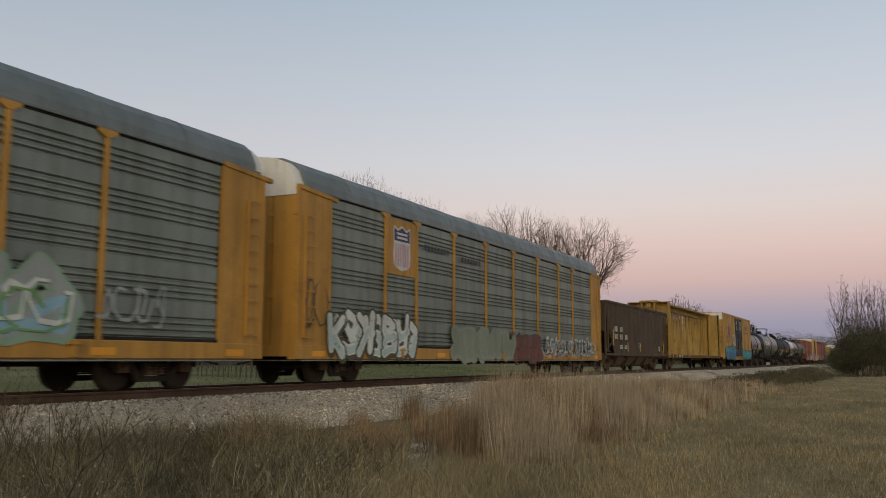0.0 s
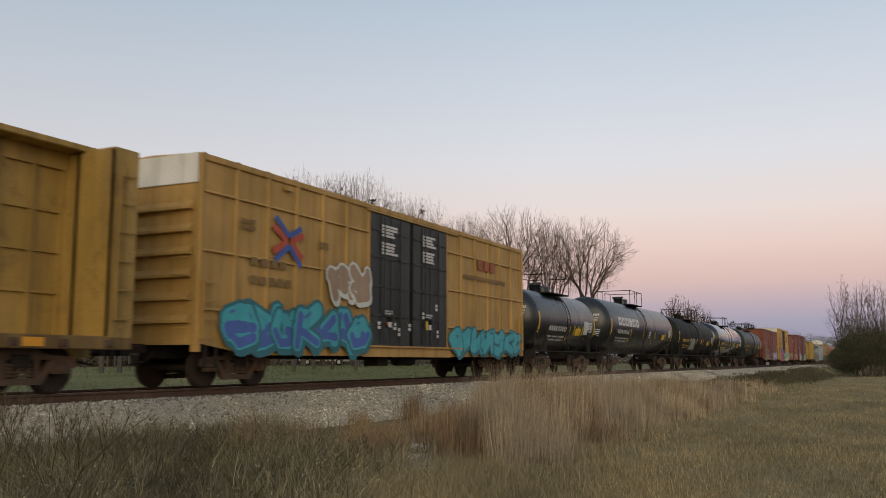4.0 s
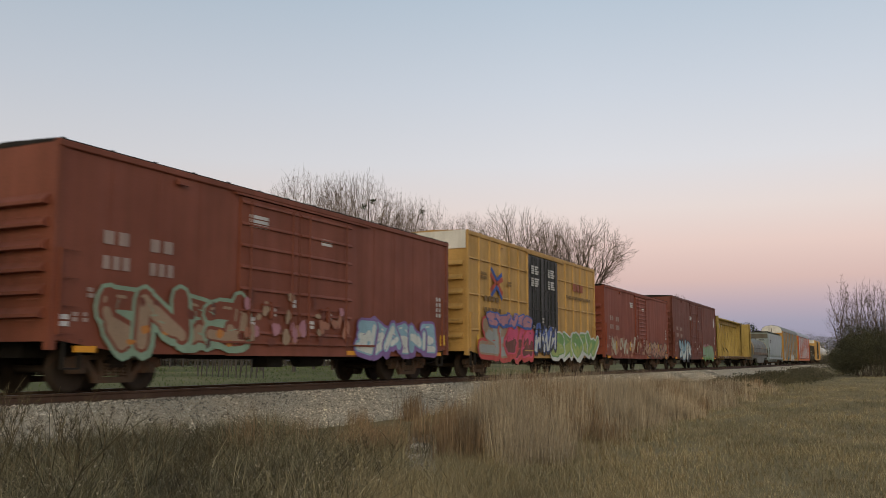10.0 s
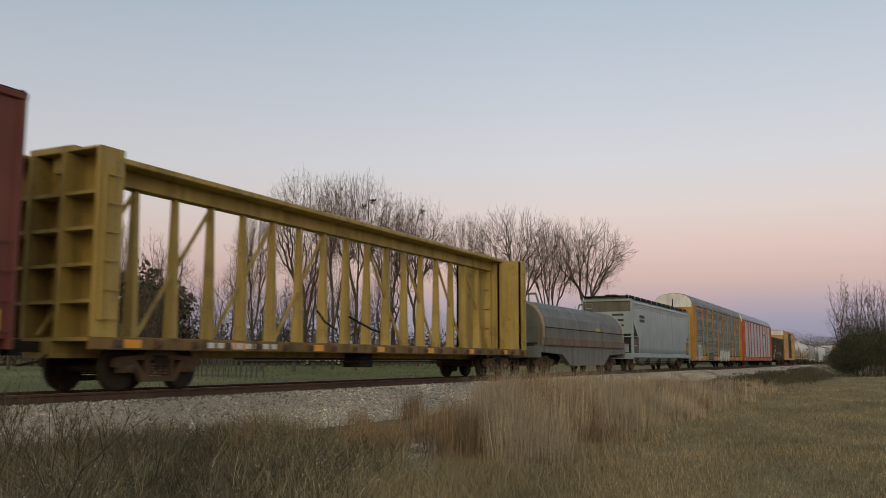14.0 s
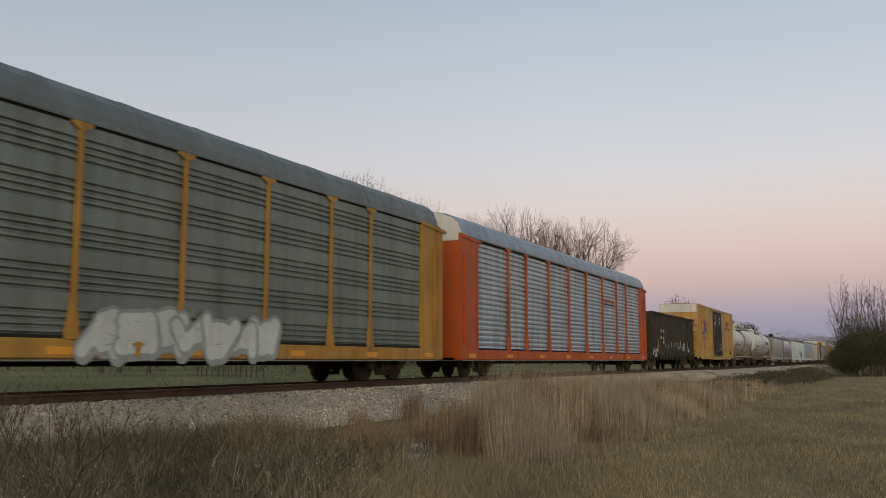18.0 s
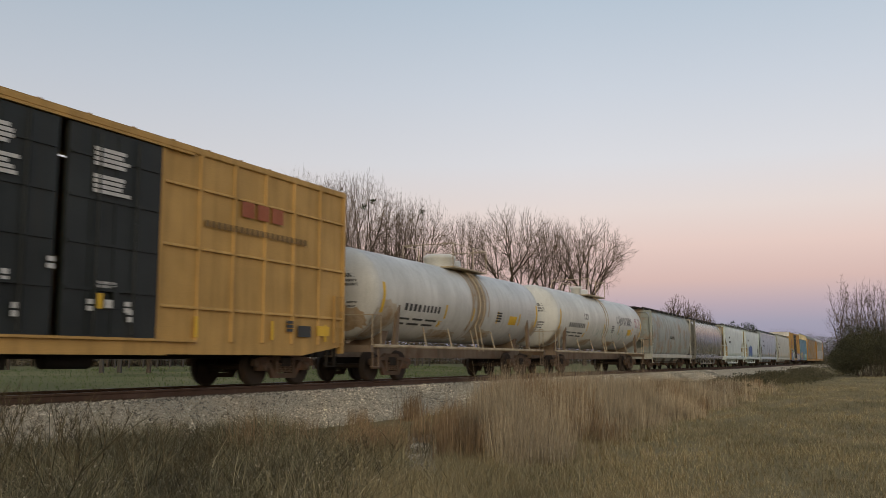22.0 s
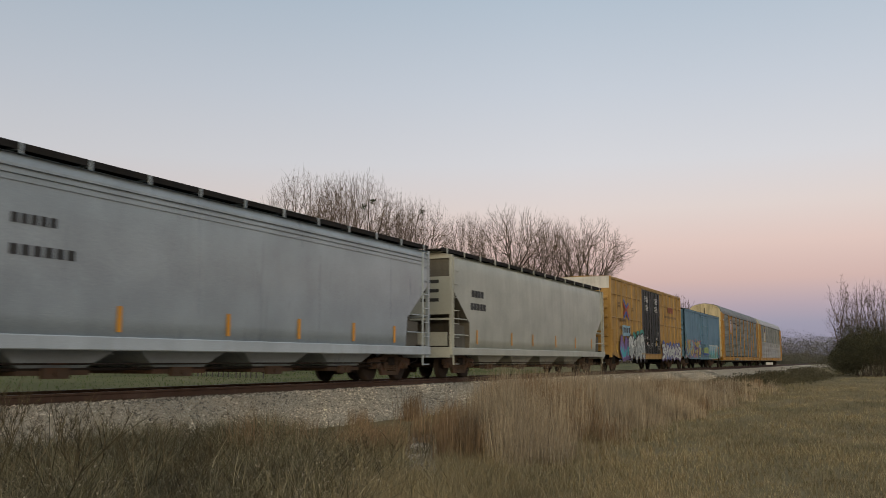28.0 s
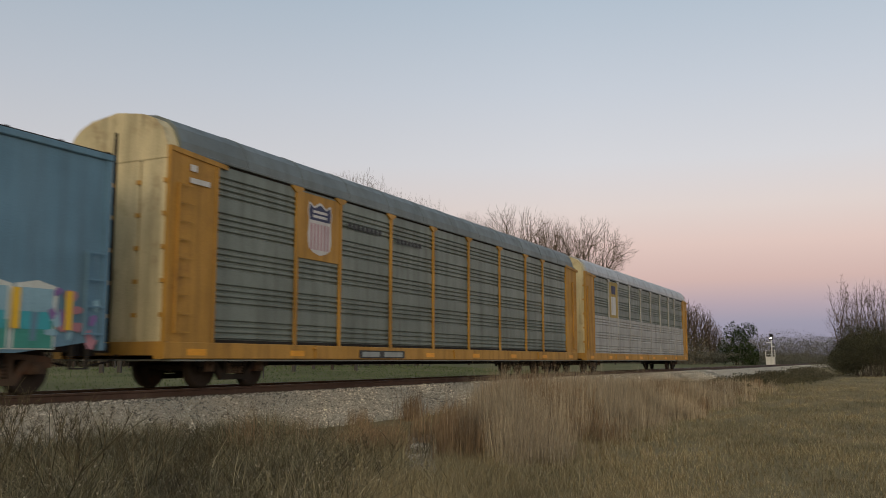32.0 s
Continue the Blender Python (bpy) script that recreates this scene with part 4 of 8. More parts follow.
# ================= boxcars =================
def boxcar(front, rear, top, mat, label, doors, door_mat=None, ribs=10, style="post", white_end=False, sill=.74, end_ribs=6, roof_mat="black"):
    """doors: (from, to) of each leaf along the car; style post, smooth or grid."""
    car, h = begin("boxcar", front, rear, label, 2.0)
    X = 1.50
    door_mat = door_mat or mat
    d0, d1 = min(a for a, b in doors), max(b for a, b in doors)
    part("underframe", G().box(-.35, .35, -h + .4, h - .4, .66, 1.0).box(-1.3, 1.3, -h + .3, h - .3, .95, 1.05), "black", car)
    tr = G()
    tr.tube((.7, -h * .45, .66), (.7, h * .45, .66), .02).tube((-.5, 0, .7), (.9, 0, .7), .03)
    tr.box(.5, 1.0, -1.1, -.5, .45, .8).tube((.75, .4, .62), (.75, 1.5, .62), .17, 10)
    part("brake_gear", tr, "black", car, "brake cylinder and rods under the floor")
    for sx in (-1, 1):
        for a, b in ((-h, d0), (d1, h)):
            if sx < 0 and a > -h:
                continue
            if sx < 0:
                a, b = -h, h
            w = G().box(min(sx * 1.44, sx * X), max(sx * 1.44, sx * X), a, b, 1.0, top - .1)
            w.prism([(a, 1.0), (b, 1.0), (b - (.0 if b < h else 1.9), sill) if b >= h else (b, sill), (a + 1.9, sill) if a <= -h else (a, sill)] if not (a <= -h and b >= h) else
                    [(a, 1.0), (b, 1.0), (b - 1.9, sill), (a + 1.9, sill)], "x", min(sx * 1.44, sx * X), max(sx * 1.44, sx * X))
            part("side_wall", w, mat, car)
    n = ribs
    for a, b in ((-h, d0), (d1, h)):
        k = max(2, round(n * (b - a) / (2 * h - (d1 - d0))))
        for i in range(k + 1):
            y = a + .05 + (b - a - .1) * i / k
            if style in ("post", "grid"):
                part("side_post", post_mesh(y, top, 1.02), mat, car)
            elif i < k and style != "plain":
                part("panel_seam", G().box(X, X + .006, y - .02, y + .02, 1.02, top - .15), mat, car)
        if style == "grid":
            for z in (1.72, 3.0, 4.3):
                g = G()
                for i in range(k):
                    ya, yb = a + .05 + (b - a - .1) * i / k, a + .05 + (b - a - .1) * (i + 1) / k
                    g.prism([(X, z + .05), (X + .055, z), (X + .055, z - .02), (X, z - .022)], "y", ya + .06, yb - .06)
                part("panel_ledge", g, mat, car)
    part("side_sill", G().box(X, X + .03, d0 - .3, d1 + .3, sill - .02, 1.0), mat, car)
    part("top_chord", G().chamfer(X - .06, X + .05, -h, h, top - .14, top, .02), mat, car)
    g = G().prism([(-1.54, top - .03), (1.54, top - .03), (1.54, top + .01), (.9, top + .05), (0, top + .07), (-.9, top + .05), (-1.54, top + .01)], "y", -h + .03, h - .03)
    roof = part("roof", g, roof_mat, car, "grimy ribbed sheet roof")
    rg = G()
    m = int(h * 2 / 1.1)
    for i in range(m + 1):
        y = -h + .1 + (2 * h - .2) * i / m
        rg.prism([(-1.55, top), (1.55, top), (1.55, top + .03), (0, top + .10), (-1.55, top + .03)], "y", y - .03, y + .03)
    part("roof_rib", rg, roof_mat, roof)
    for a, b in doors:
        w = b - a
        door = part("door", G().box(1.45, X + .045, a + .02, b - .02, 1.05, top - .22), door_mat, car)
        if style == "grid":
            for z in (1.9, 2.75, 3.6, 4.4):
                part("door_rib", G().box(X + .045, X + .075, a + .06, b - .06, z, z + .06), door_mat, door)
            for k in range(1, 4):
                y = a + w * k / 4
                part("door_stile", G().box(X + .045, X + .065, y - .03, y + .03, 1.1, top - .25), door_mat, door)
        else:
            nz = {"post": 14, "plain": 14, "smooth": 7}.get(style, 5)
            for k in range(nz):
                z = 1.25 + (top - 1.6) * k / (nz - 1)
                part("door_rib", G().prism([(X + .045, z + .06), (X + .09, z), (X + .09, z - .02), (X + .045, z - .022)], "y", a + .05, b - .05), door_mat, door)
        for f in ((.3, .7) if style == "grid" else (.15, .85)):
            y = a + w * f
            part("lock_rod", G().tube((X + .11, y, 1.1), (X + .11, y, top - .3), .022), door_mat, door)
        part("door_handle", G().box(X + .09, X + .13, a + w * .35, a + w * .65, 1.9, 1.95).box(X + .09, X + .14, a + w * .48, a + w * .53, 1.6, 2.0), door_mat, door)
    part("door_rail", G().box(X + .02, X + .10, d0 - .6, d1 + 1.2, 1.0, 1.05), mat, car)
    part("door_rail", G().box(X + .02, X + .09, d0 - .2, d1 + .9, top - .2, top - .15), mat, car)
    for s in (-1, 1):
        y = s * h
        e = G().box(-1.48, 1.48, min(y, y - s * .05), max(y, y - s * .05), .95, top - .05)
        part("end_wall", e, mat, car)
        er = G()
        for k in range(end_ribs):
            z = 1.2 + (top - .95 - 1.2) * (k + .5) / end_ribs
            er.prism([(y, z + .16), (y + s * .14, z + .03), (y + s * .14, z - .03), (y, z - .05)], "x", -1.36, 1.36)
        part("end_rib", er, mat, car)
        part("corner_post", G().box(1.38, 1.53, min(y, y - s * .14), max(y, y - s * .14) + .0, .8, top - .03), mat, car)
        if white_end:
            part("end_fascia", G().box(-1.46, 1.46, min(y, y + s * .04), max(y, y + s * .04), top - .64, top + .02), "white", car, "white painted top of the end wall")
        ladder(car, 1.53, y - .55 if s > 0 else y + .12, y - .12 if s > 0 else y + .55, 1.1, 2.3 if style == "grid" else 2.6, mat, 4)
        part("step", G().box(1.42, 1.5, y - s * .55 - .2, y - s * .55 + .2, .45, .48).box(1.42, 1.5, y - s * .55 - .2, y - s * .55 - .17, .48, 1.0).box(1.42, 1.5, y - s * .55 + .17, y - s * .55 + .2, .48, 1.0), "black", car)
    lad = G()
    for k in range(5):
        lad.box(.9, 1.35, -h - .17, -h - .15, 1.3 + k * .38, 1.32 + k * .38)
    part("end_ladder", lad, mat, car)
    part("brake_wheel", G().lathe([(.26, -.015), (.28, 0), (.26, .015)], "y", (-.6, -h - .2, 2.6), 20).tube((-.6, -h, 2.6), (-.6, -h - .2, 2.6), .03), "black", car)
    part("roof_vent", G().box(X + .05, X + .11, -h + 3.0, -h + 3.3, top - .32, top - .2), mat, car)
    return car, h


def post_mesh(y, top, z0):
    return G().prism([(1.5, y - .06), (1.555, y - .035), (1.555, y + .035), (1.5, y + .06)], "z", z0, top - .12)


def x_emblem(car, x, y, z, s):
    """Crossed red and blue arrow emblem."""
    def arm(g, pts, w):
        for (a, b), (c, d) in zip(pts, pts[1:]):
            dx, dz = c - a, d - b
            ln = math.hypot(dx, dz)
            nx, nz = -dz / ln * w, dx / ln * w
            g.prism([(y + a * s + nx, z + b * s + nz), (y + c * s + nx, z + d * s + nz), (y + c * s - nx, z + d * s - nz), (y + a * s - nx, z + b * s - nz)], "x", x, x + .004)
    def one(pts, w, mat, under=None):
        g = G()
        arm(g, pts, w)
        ob = part("emblem" if under is None else "emblem_arm", g, mat, under or car, "crossed red and blue arrow emblem" if under is None else "")
        if under:
            ob.location.x = .001 * len(under.children)
        return ob
    e = one([(-1, .50), (-.08, .0)], .085, "mark_red")
    for pts in ([(-1, -.50), (-.08, -.02)], [(.1, .05), (1, .32)], [(.12, -.05), (.95, -.62)]):
        one(pts, .085, "mark_red", e)
    for pts in ([(-.9, .88), (.0, .2)], [(.02, .2), (.85, .62)], [(-.9, -.84), (.0, -.2)], [(.02, -.2), (.85, -.95)]):
        one(pts, .075, "mark_blue", e)



# ================= tank cars =================
def tank_car(front, rear, r, zc, mat, label, under="black", dome_y=0.0, rust_belt=False, rail_mat="black", head=.62, platform=True, deep=False, hand_tall=1.0):
    """A tank on two stub sills with cradles, walkway, rails and ladder; rust_belt: stained round a broad dome."""
    car, h = begin("tank_car", front, rear, label, 1.95)
    hl = h - .12
    prof = [(r * math.sin(a), -hl + head * (1 - math.cos(a))) for a in np.linspace(0.02, math.pi / 2, 9)]
    prof = prof + [(q, -t) for q, t in prof[::-1]]
    shell = part("tank", G().lathe(prof, "y", (0, 0, zc), 56), mat, car)
    for y in (-hl + head, -hl * .33, hl * .33, hl - head):
        part("weld_band", G().lathe([(r + .001, -.03), (r + .006, -.02), (r + .006, .02), (r + .001, .03)], "y", (0, y, zc), 56), mat, shell)
    # sills, cradles, running board and hand rails
    u = under
    for e in (-1, 1):
        part("stub_sill", G().box(-.30, .30, min(e * h, e * (h - 3.1)), max(e * h, e * (h - 3.1)), .72, 1.05), u, car)
        part("end_sill", G().box(-1.45, 1.45, min(e * h, e * (h - .14)), max(e * h, e * (h - .14)), .86, 1.065), u, car)
        part("cradle", G().prism([(-.7, 1.0), (.7, 1.0), (r * .62, zc - r * .7), (-r * .62, zc - r * .7)], "y", e * (h - 1.92) - .17, e * (h - 1.92) + .17), u, car)
    if deep:
        part("centre_sill", G().box(-.34, .34, -h + 2, h - 2, .70, 1.12), u, car)
        part("running_rail", G().chamfer(1.34, 1.46, -h + .2, h - .2, 1.0, 1.09, .02), rail_mat, car)
        for k in range(7):
            y = -hl + 1.6 + (2 * hl - 3.2) * k / 6
            part("brace", G().tube((1.40, y, 1.05), (1.08, y + .35, zc - r * .68), .024, 5), rail_mat, car)
    else:
        part("side_rail", G().tube((1.45, -h + .1, 1.02), (1.45, h - .1, 1.02), .03, 6), u, car)
        part("bottom_valve", G().tube((0, 0, zc - r - .3), (0, 0, zc - r + .1), .16, 10).box(-.25, .25, -.3, .3, zc - r - .22, zc - r - .08), u, car)
    for s_ in (-1, 1):
        y = s_ * (h - .12)
        hr = G()
        hr.path([(1.42, y, 1.05), (1.42, y, 1.95), (-1.42, y, 1.95), (-1.42, y, 1.05)], .017, 5)
        hr.path([(1.42, y, 1.95), (1.42, y - s_ * .5, 1.95), (1.42, y - s_ * .5, 1.05)], .017, 5)
        part("end_rail", hr, rail_mat, car)
        part("end_step", G().box(1.34, 1.46, y - .18 - s_ * .2, y + .18 - s_ * .2, .42, .45).box(1.4, 1.44, y - .18 - s_ * .2, y - .15 - s_ * .2, .45, .95).box(1.4, 1.44, y + .15 - s_ * .2, y + .18 - s_ * .2, .45, .95), u, car)
        part("cradle_leg", G().prism([(y - s_ * 1.55 - .1, 1.0), (y - s_ * 1.55 + .1, 1.0), (y - s_ * 1.75 + .06, zc - r * .25), (y - s_ * 1.75 - .06, zc - r * .25)], "x", 1.24, 1.36), u, car)
    # dome, platform, rails
    zt = zc + r
    if rust_belt:
        part("dome", G().lathe([(0, .46), (.50, .46), (.60, .40), (.62, .30), (.58, .27), (.58, -.2)], "z", (0, dome_y - .55, zt), 24), "tank_cream", car, "broad cream dome housing with a flanged lid")
    part("manway", G().lathe([(.0, .42), (.26, .42), (.30, .38), (.30, .30), (.26, .28), (.26, -.1)], "z", (0, dome_y - .5, zt), 18).box(-.34, .34, dome_y - .56, dome_y - .44, zt + .36, zt + .45), mat, car)
    part("valve_box", G().lathe([(0, .34), (.30, .34), (.34, .28), (.34, -.1)], "z", (0, dome_y + .55, zt), 16), mat, car)
    if platform:
        pf = G()
        for sx in (-1, 1):
            pf.box(min(sx * .5, sx * 1.05), max(sx * .5, sx * 1.05), dome_y - 1.5, dome_y + 1.5, zt - .12, zt - .07)
        part("platform", pf, rail_mat, car, "expanded-metal walkway on the tank top")
        rl = G()
        for sx in (-1.02, 1.02):
            for ya, yb in ((-1.5, -.25), (.25, 1.5)):
                rl.path([(sx, dome_y + ya, zt - .1), (sx, dome_y + ya, zt + .75 * hand_tall), (sx, dome_y + yb, zt + .75 * hand_tall), (sx, dome_y + yb, zt - .1)], .02, 5)
        for e in (-1.5, 1.5):
            rl.path([(-1.02, dome_y + e, zt + .75 * hand_tall), (1.02, dome_y + e, zt + .75 * hand_tall)], .02, 5)
        part("guard_rail", rl, rail_mat, car)
        lg = G()
        for sy in (-.2, .2):
            pts = [((r + .12) * math.cos(t), dome_y + sy, zc + (r + .12) * math.sin(t)) for t in np.linspace(radians(62), radians(-32), 9)]
            lg.path(pts + [(1.46, dome_y + sy, .95)], .02, 5)
        for t in np.linspace(radians(60), radians(-30), 9):
            lg.tube(((r + .12) * math.cos(t), dome_y - .2, zc + (r + .12) * math.sin(t)), ((r + .12) * math.cos(t), dome_y + .2, zc + (r + .12) * math.sin(t)), .014, 5)
        part("side_ladder", lg, rail_mat, car)
    if rust_belt:
        on_tank(car, r, zc, dome_y - .2, dome_y + .55, zc - r * .93, zc + r * .93, "stain_pale", "rust_stain", .002, "pale tan band of dried product")
        for k in range(30):
            y, w = dome_y + random.gauss(0, .38), random.uniform(.02, .09)
            low = zc + r * random.choice((-.9, -.7, -.3, .1, .4, .6))
            ob = on_tank(car, r, zc, y, y + w, low, zc + r * .93, "stain", "rust_stain", .003 + .0004 * k)
            ob["label"] = "brown product run down the shell"
    return car, h, r, zc


def on_tank(car, r, zc, y0, y1, z0, z1, mat, name="lettering", lift=.006, label=""):
    """A patch lying on the shell between two heights on the near side."""
    zs = np.linspace(z0, z1, max(2, int((z1 - z0) / .12) + 2))
    line = [(math.sqrt(max(.0001, (r + lift) ** 2 - (z - zc) ** 2)), z) for z in zs]
    return part(name, G().sheet(line, "y", y0, y1), mat, car, label)


def tank_blob(car, r, zc, y, z, ry, rz, mat, seed, name="overpaint", label="", lift=.007):
    """An uneven rolled-on patch lying on the round shell."""
    rn, g, n = random.Random(seed), G(), 40
    edge = [1 + .09 * math.sin(3 * t + seed) + .06 * math.sin(7 * t + 2 * seed) + rn.uniform(-.07, .07) for t in np.linspace(0, 6.283, n + 1)[:-1]]
    v, f = [], []
    for k in range(7):
        for i in range(n):
            t, q = 2 * math.pi * i / n, edge[i] * k / 6
            sq = 1 / max(abs(math.cos(t)), abs(math.sin(t))) ** .6
            zz = z + rz * q * sq * math.sin(t)
            v.append((math.sqrt(max(.01, (r + lift) ** 2 - (zz - zc) ** 2)), y + ry * q * sq * math.cos(t), zz))
    for k in range(6):
        f += [(k * n + i, k * n + (i + 1) % n, (k + 1) * n + (i + 1) % n, (k + 1) * n + i) for i in range(n)] if k else [(i + n, (i + 1) % n + n, 0) for i in range(n)]
    if mat == "stain" and lift > .003:
        tank_blob(car, r, zc, y, z, ry * 1.6, rz * 1.5, "stain_pale", seed + 100, name, "pale tan edge of a stain", .0025)
    return part(name, g.add(v, f), mat, car, label)


def head_blob(car, h, r, zc, x, z, rx, rz, mat, seed, head=.55):
    """An uneven stain lying on the tank's domed front head."""
    rn, g, n = random.Random(seed), G(), 26
    on = lambda a, b: (a, -(h - .12) + head * (1 - math.sqrt(max(.02, 1 - (a * a + (b - zc) ** 2) / (r * r)))) - .010, b)
    edge = [1 + rn.uniform(-.25, .25) for _ in range(n)]
    v = [on(x + rx * q / 5 * edge[i] * math.cos(2 * math.pi * i / n), z + rz * q / 5 * edge[i] * math.sin(2 * math.pi * i / n)) for q in range(6) for i in range(n)]
    f = [(q * n + i, q * n + (i + 1) % n, (q + 1) * n + (i + 1) % n, (q + 1) * n + i) for q in range(1, 5) for i in range(n)] + [(n + i, n + (i + 1) % n, 0) for i in range(n)]
    return part("rust_stain", g.add(v, f), mat, car, "orange-brown stain on the tank head")


def head_marks(car, h, r, zc, mat, head=.62):
    """Rows of bars on the tank's domed front head."""
    hl_ = h - .12
    on = lambda x, z: (x, -hl_ + head * (1 - math.sqrt(max(0, 1 - (x * x + (z - zc) ** 2) / (r * r)))) - .012, z)
    g = G()
    for x0, x1, z0, z1 in ((.42, .98, zc + .42, zc + .54), (.46, .94, zc + .28, zc + .36), (.46, .90, zc + .16, zc + .24), (.50, .86, zc - .36, zc - .30), (.50, .84, zc - .48, zc - .42), (.50, .82, zc - .60, zc - .54)):
        m = 7
        for k in range(m):
            a, b = x0 + (x1 - x0) * k / m, x0 + (x1 - x0) * (k + .75) / m
            g.add([on(a, z0), on(b, z0), on(b, z1), on(a, z1)], [(0, 1, 2, 3)])
    tagged(part("head_lettering", g, mat, car, "rows of lettering on the tank head"), kind="stuff")


def tank_marks(car, h, r, zc, mat, logo=None, strip="mark_yellow"):
    """Reporting marks, data blocks, reflective strips."""
    head_marks(car, h, r, zc, mat)
    for y in (-h + .85, h - .85):
        on_tank(car, r, zc, y - .08, y + .08, zc - .62, zc + .3, strip, "reflector")
    for k in range(4):
        y = -h + 5.2 + (2 * h - 8.0) * k / 3
        on_tank(car, r, zc, y - .06, y + .06, zc - .62, zc - .16, strip, "reflector")
    for k in range(4):
        on_tank(car, r, zc, -h + 2.25 + k * .30, -h + 2.43 + k * .30, zc - .48, zc - .26, mat)
    for k in range(5):
        on_tank(car, r, zc, -h + 3.5 + k * .27, -h + 3.65 + k * .27, zc - .48, zc - .26, mat)
    for j, (a, b) in enumerate(((2.1, 2.8), (3.0, 3.7), (3.9, 4.7), (2.1, 2.6), (2.8, 3.6), (3.8, 4.6))):
        on_tank(car, r, zc, -h + a, -h + b, zc - .76 - .15 * (j // 3), zc - .70 - .15 * (j // 3), mat)
    for j in range(4):
        on_tank(car, r, zc, h - 1.95, h - 1.2, zc - .42 + j * .13, zc - .33 + j * .13, "mark_white")
        on_tank(car, r, zc, -h + 9.7, -h + 10.2, zc - .55 + j * .1, zc - .49 + j * .1, mat)
    on_tank(car, r, zc, h - 3.9, h - 3.1, zc - .62, zc - .28, "mark_yellow", "placard")
    on_tank(car, r, zc, -h + 4.9, -h + 5.1, zc - .9, zc - .7, "mark_yellow", "placard")


# ================= hoppers =================
def tank_scrawl(car, r, zc, y0, y1, z0, z1, mat, n, width, seed):
    """A thin looping tag that lies on the round shell."""
    rn, g = random.Random(seed), G()
    W = (y1 - y0) / n
    on = lambda y, z: (math.sqrt(max(.04, r * r - (z - zc) ** 2)) + .006, y, z)
    for i in range(n):
        ph, rz, prev = rn.uniform(0, 6), (z1 - z0) * rn.uniform(.25, .5), None
        for k in range(10):
            t = ph + k * .75
            q = on(y0 + W * (i + .2 + .07 * k) + W * .45 * math.cos(t), (z0 + z1) / 2 + rz * math.sin(t))
            if prev:
                g.tube(prev, q, width * .5, 4, caps=False)
            prev = q
    return tagged(part("graffiti", g, mat, car, "scrawled tag on the tank"), kind="stuff")


def holed_plate(g, y, xa, xb, za, zb, cx, cz, r):
    """A flat plate across the car with a round hole through it."""
    n = 16
    outer, inner = [], []
    for i in range(n):
        t = 2 * math.pi * (i + .5) / n
        c, s = math.cos(t), math.sin(t)
        k = min(((xb - cx) if c > 0 else (xa - cx)) / c if abs(c) > 1e-6 else 9, ((zb - cz) if s > 0 else (za - cz)) / s if abs(s) > 1e-6 else 9)
        outer.append((cx + c * k, y, cz + s * k))
        inner.append((cx + c * r, y, cz + s * r))
    corners = [(xb, y, zb), (xa, y, zb), (xa, y, za), (xb, y, za)]
    g.add(outer + inner, [(i, (i + 1) % n, n + (i + 1) % n, n + i) for i in range(n)])
    for q, c in enumerate(corners):
        i = q * n // 4 + n // 8 - 1
        g.add([outer[i], c, outer[(i + 1) % n]], [(0, 1, 2)])


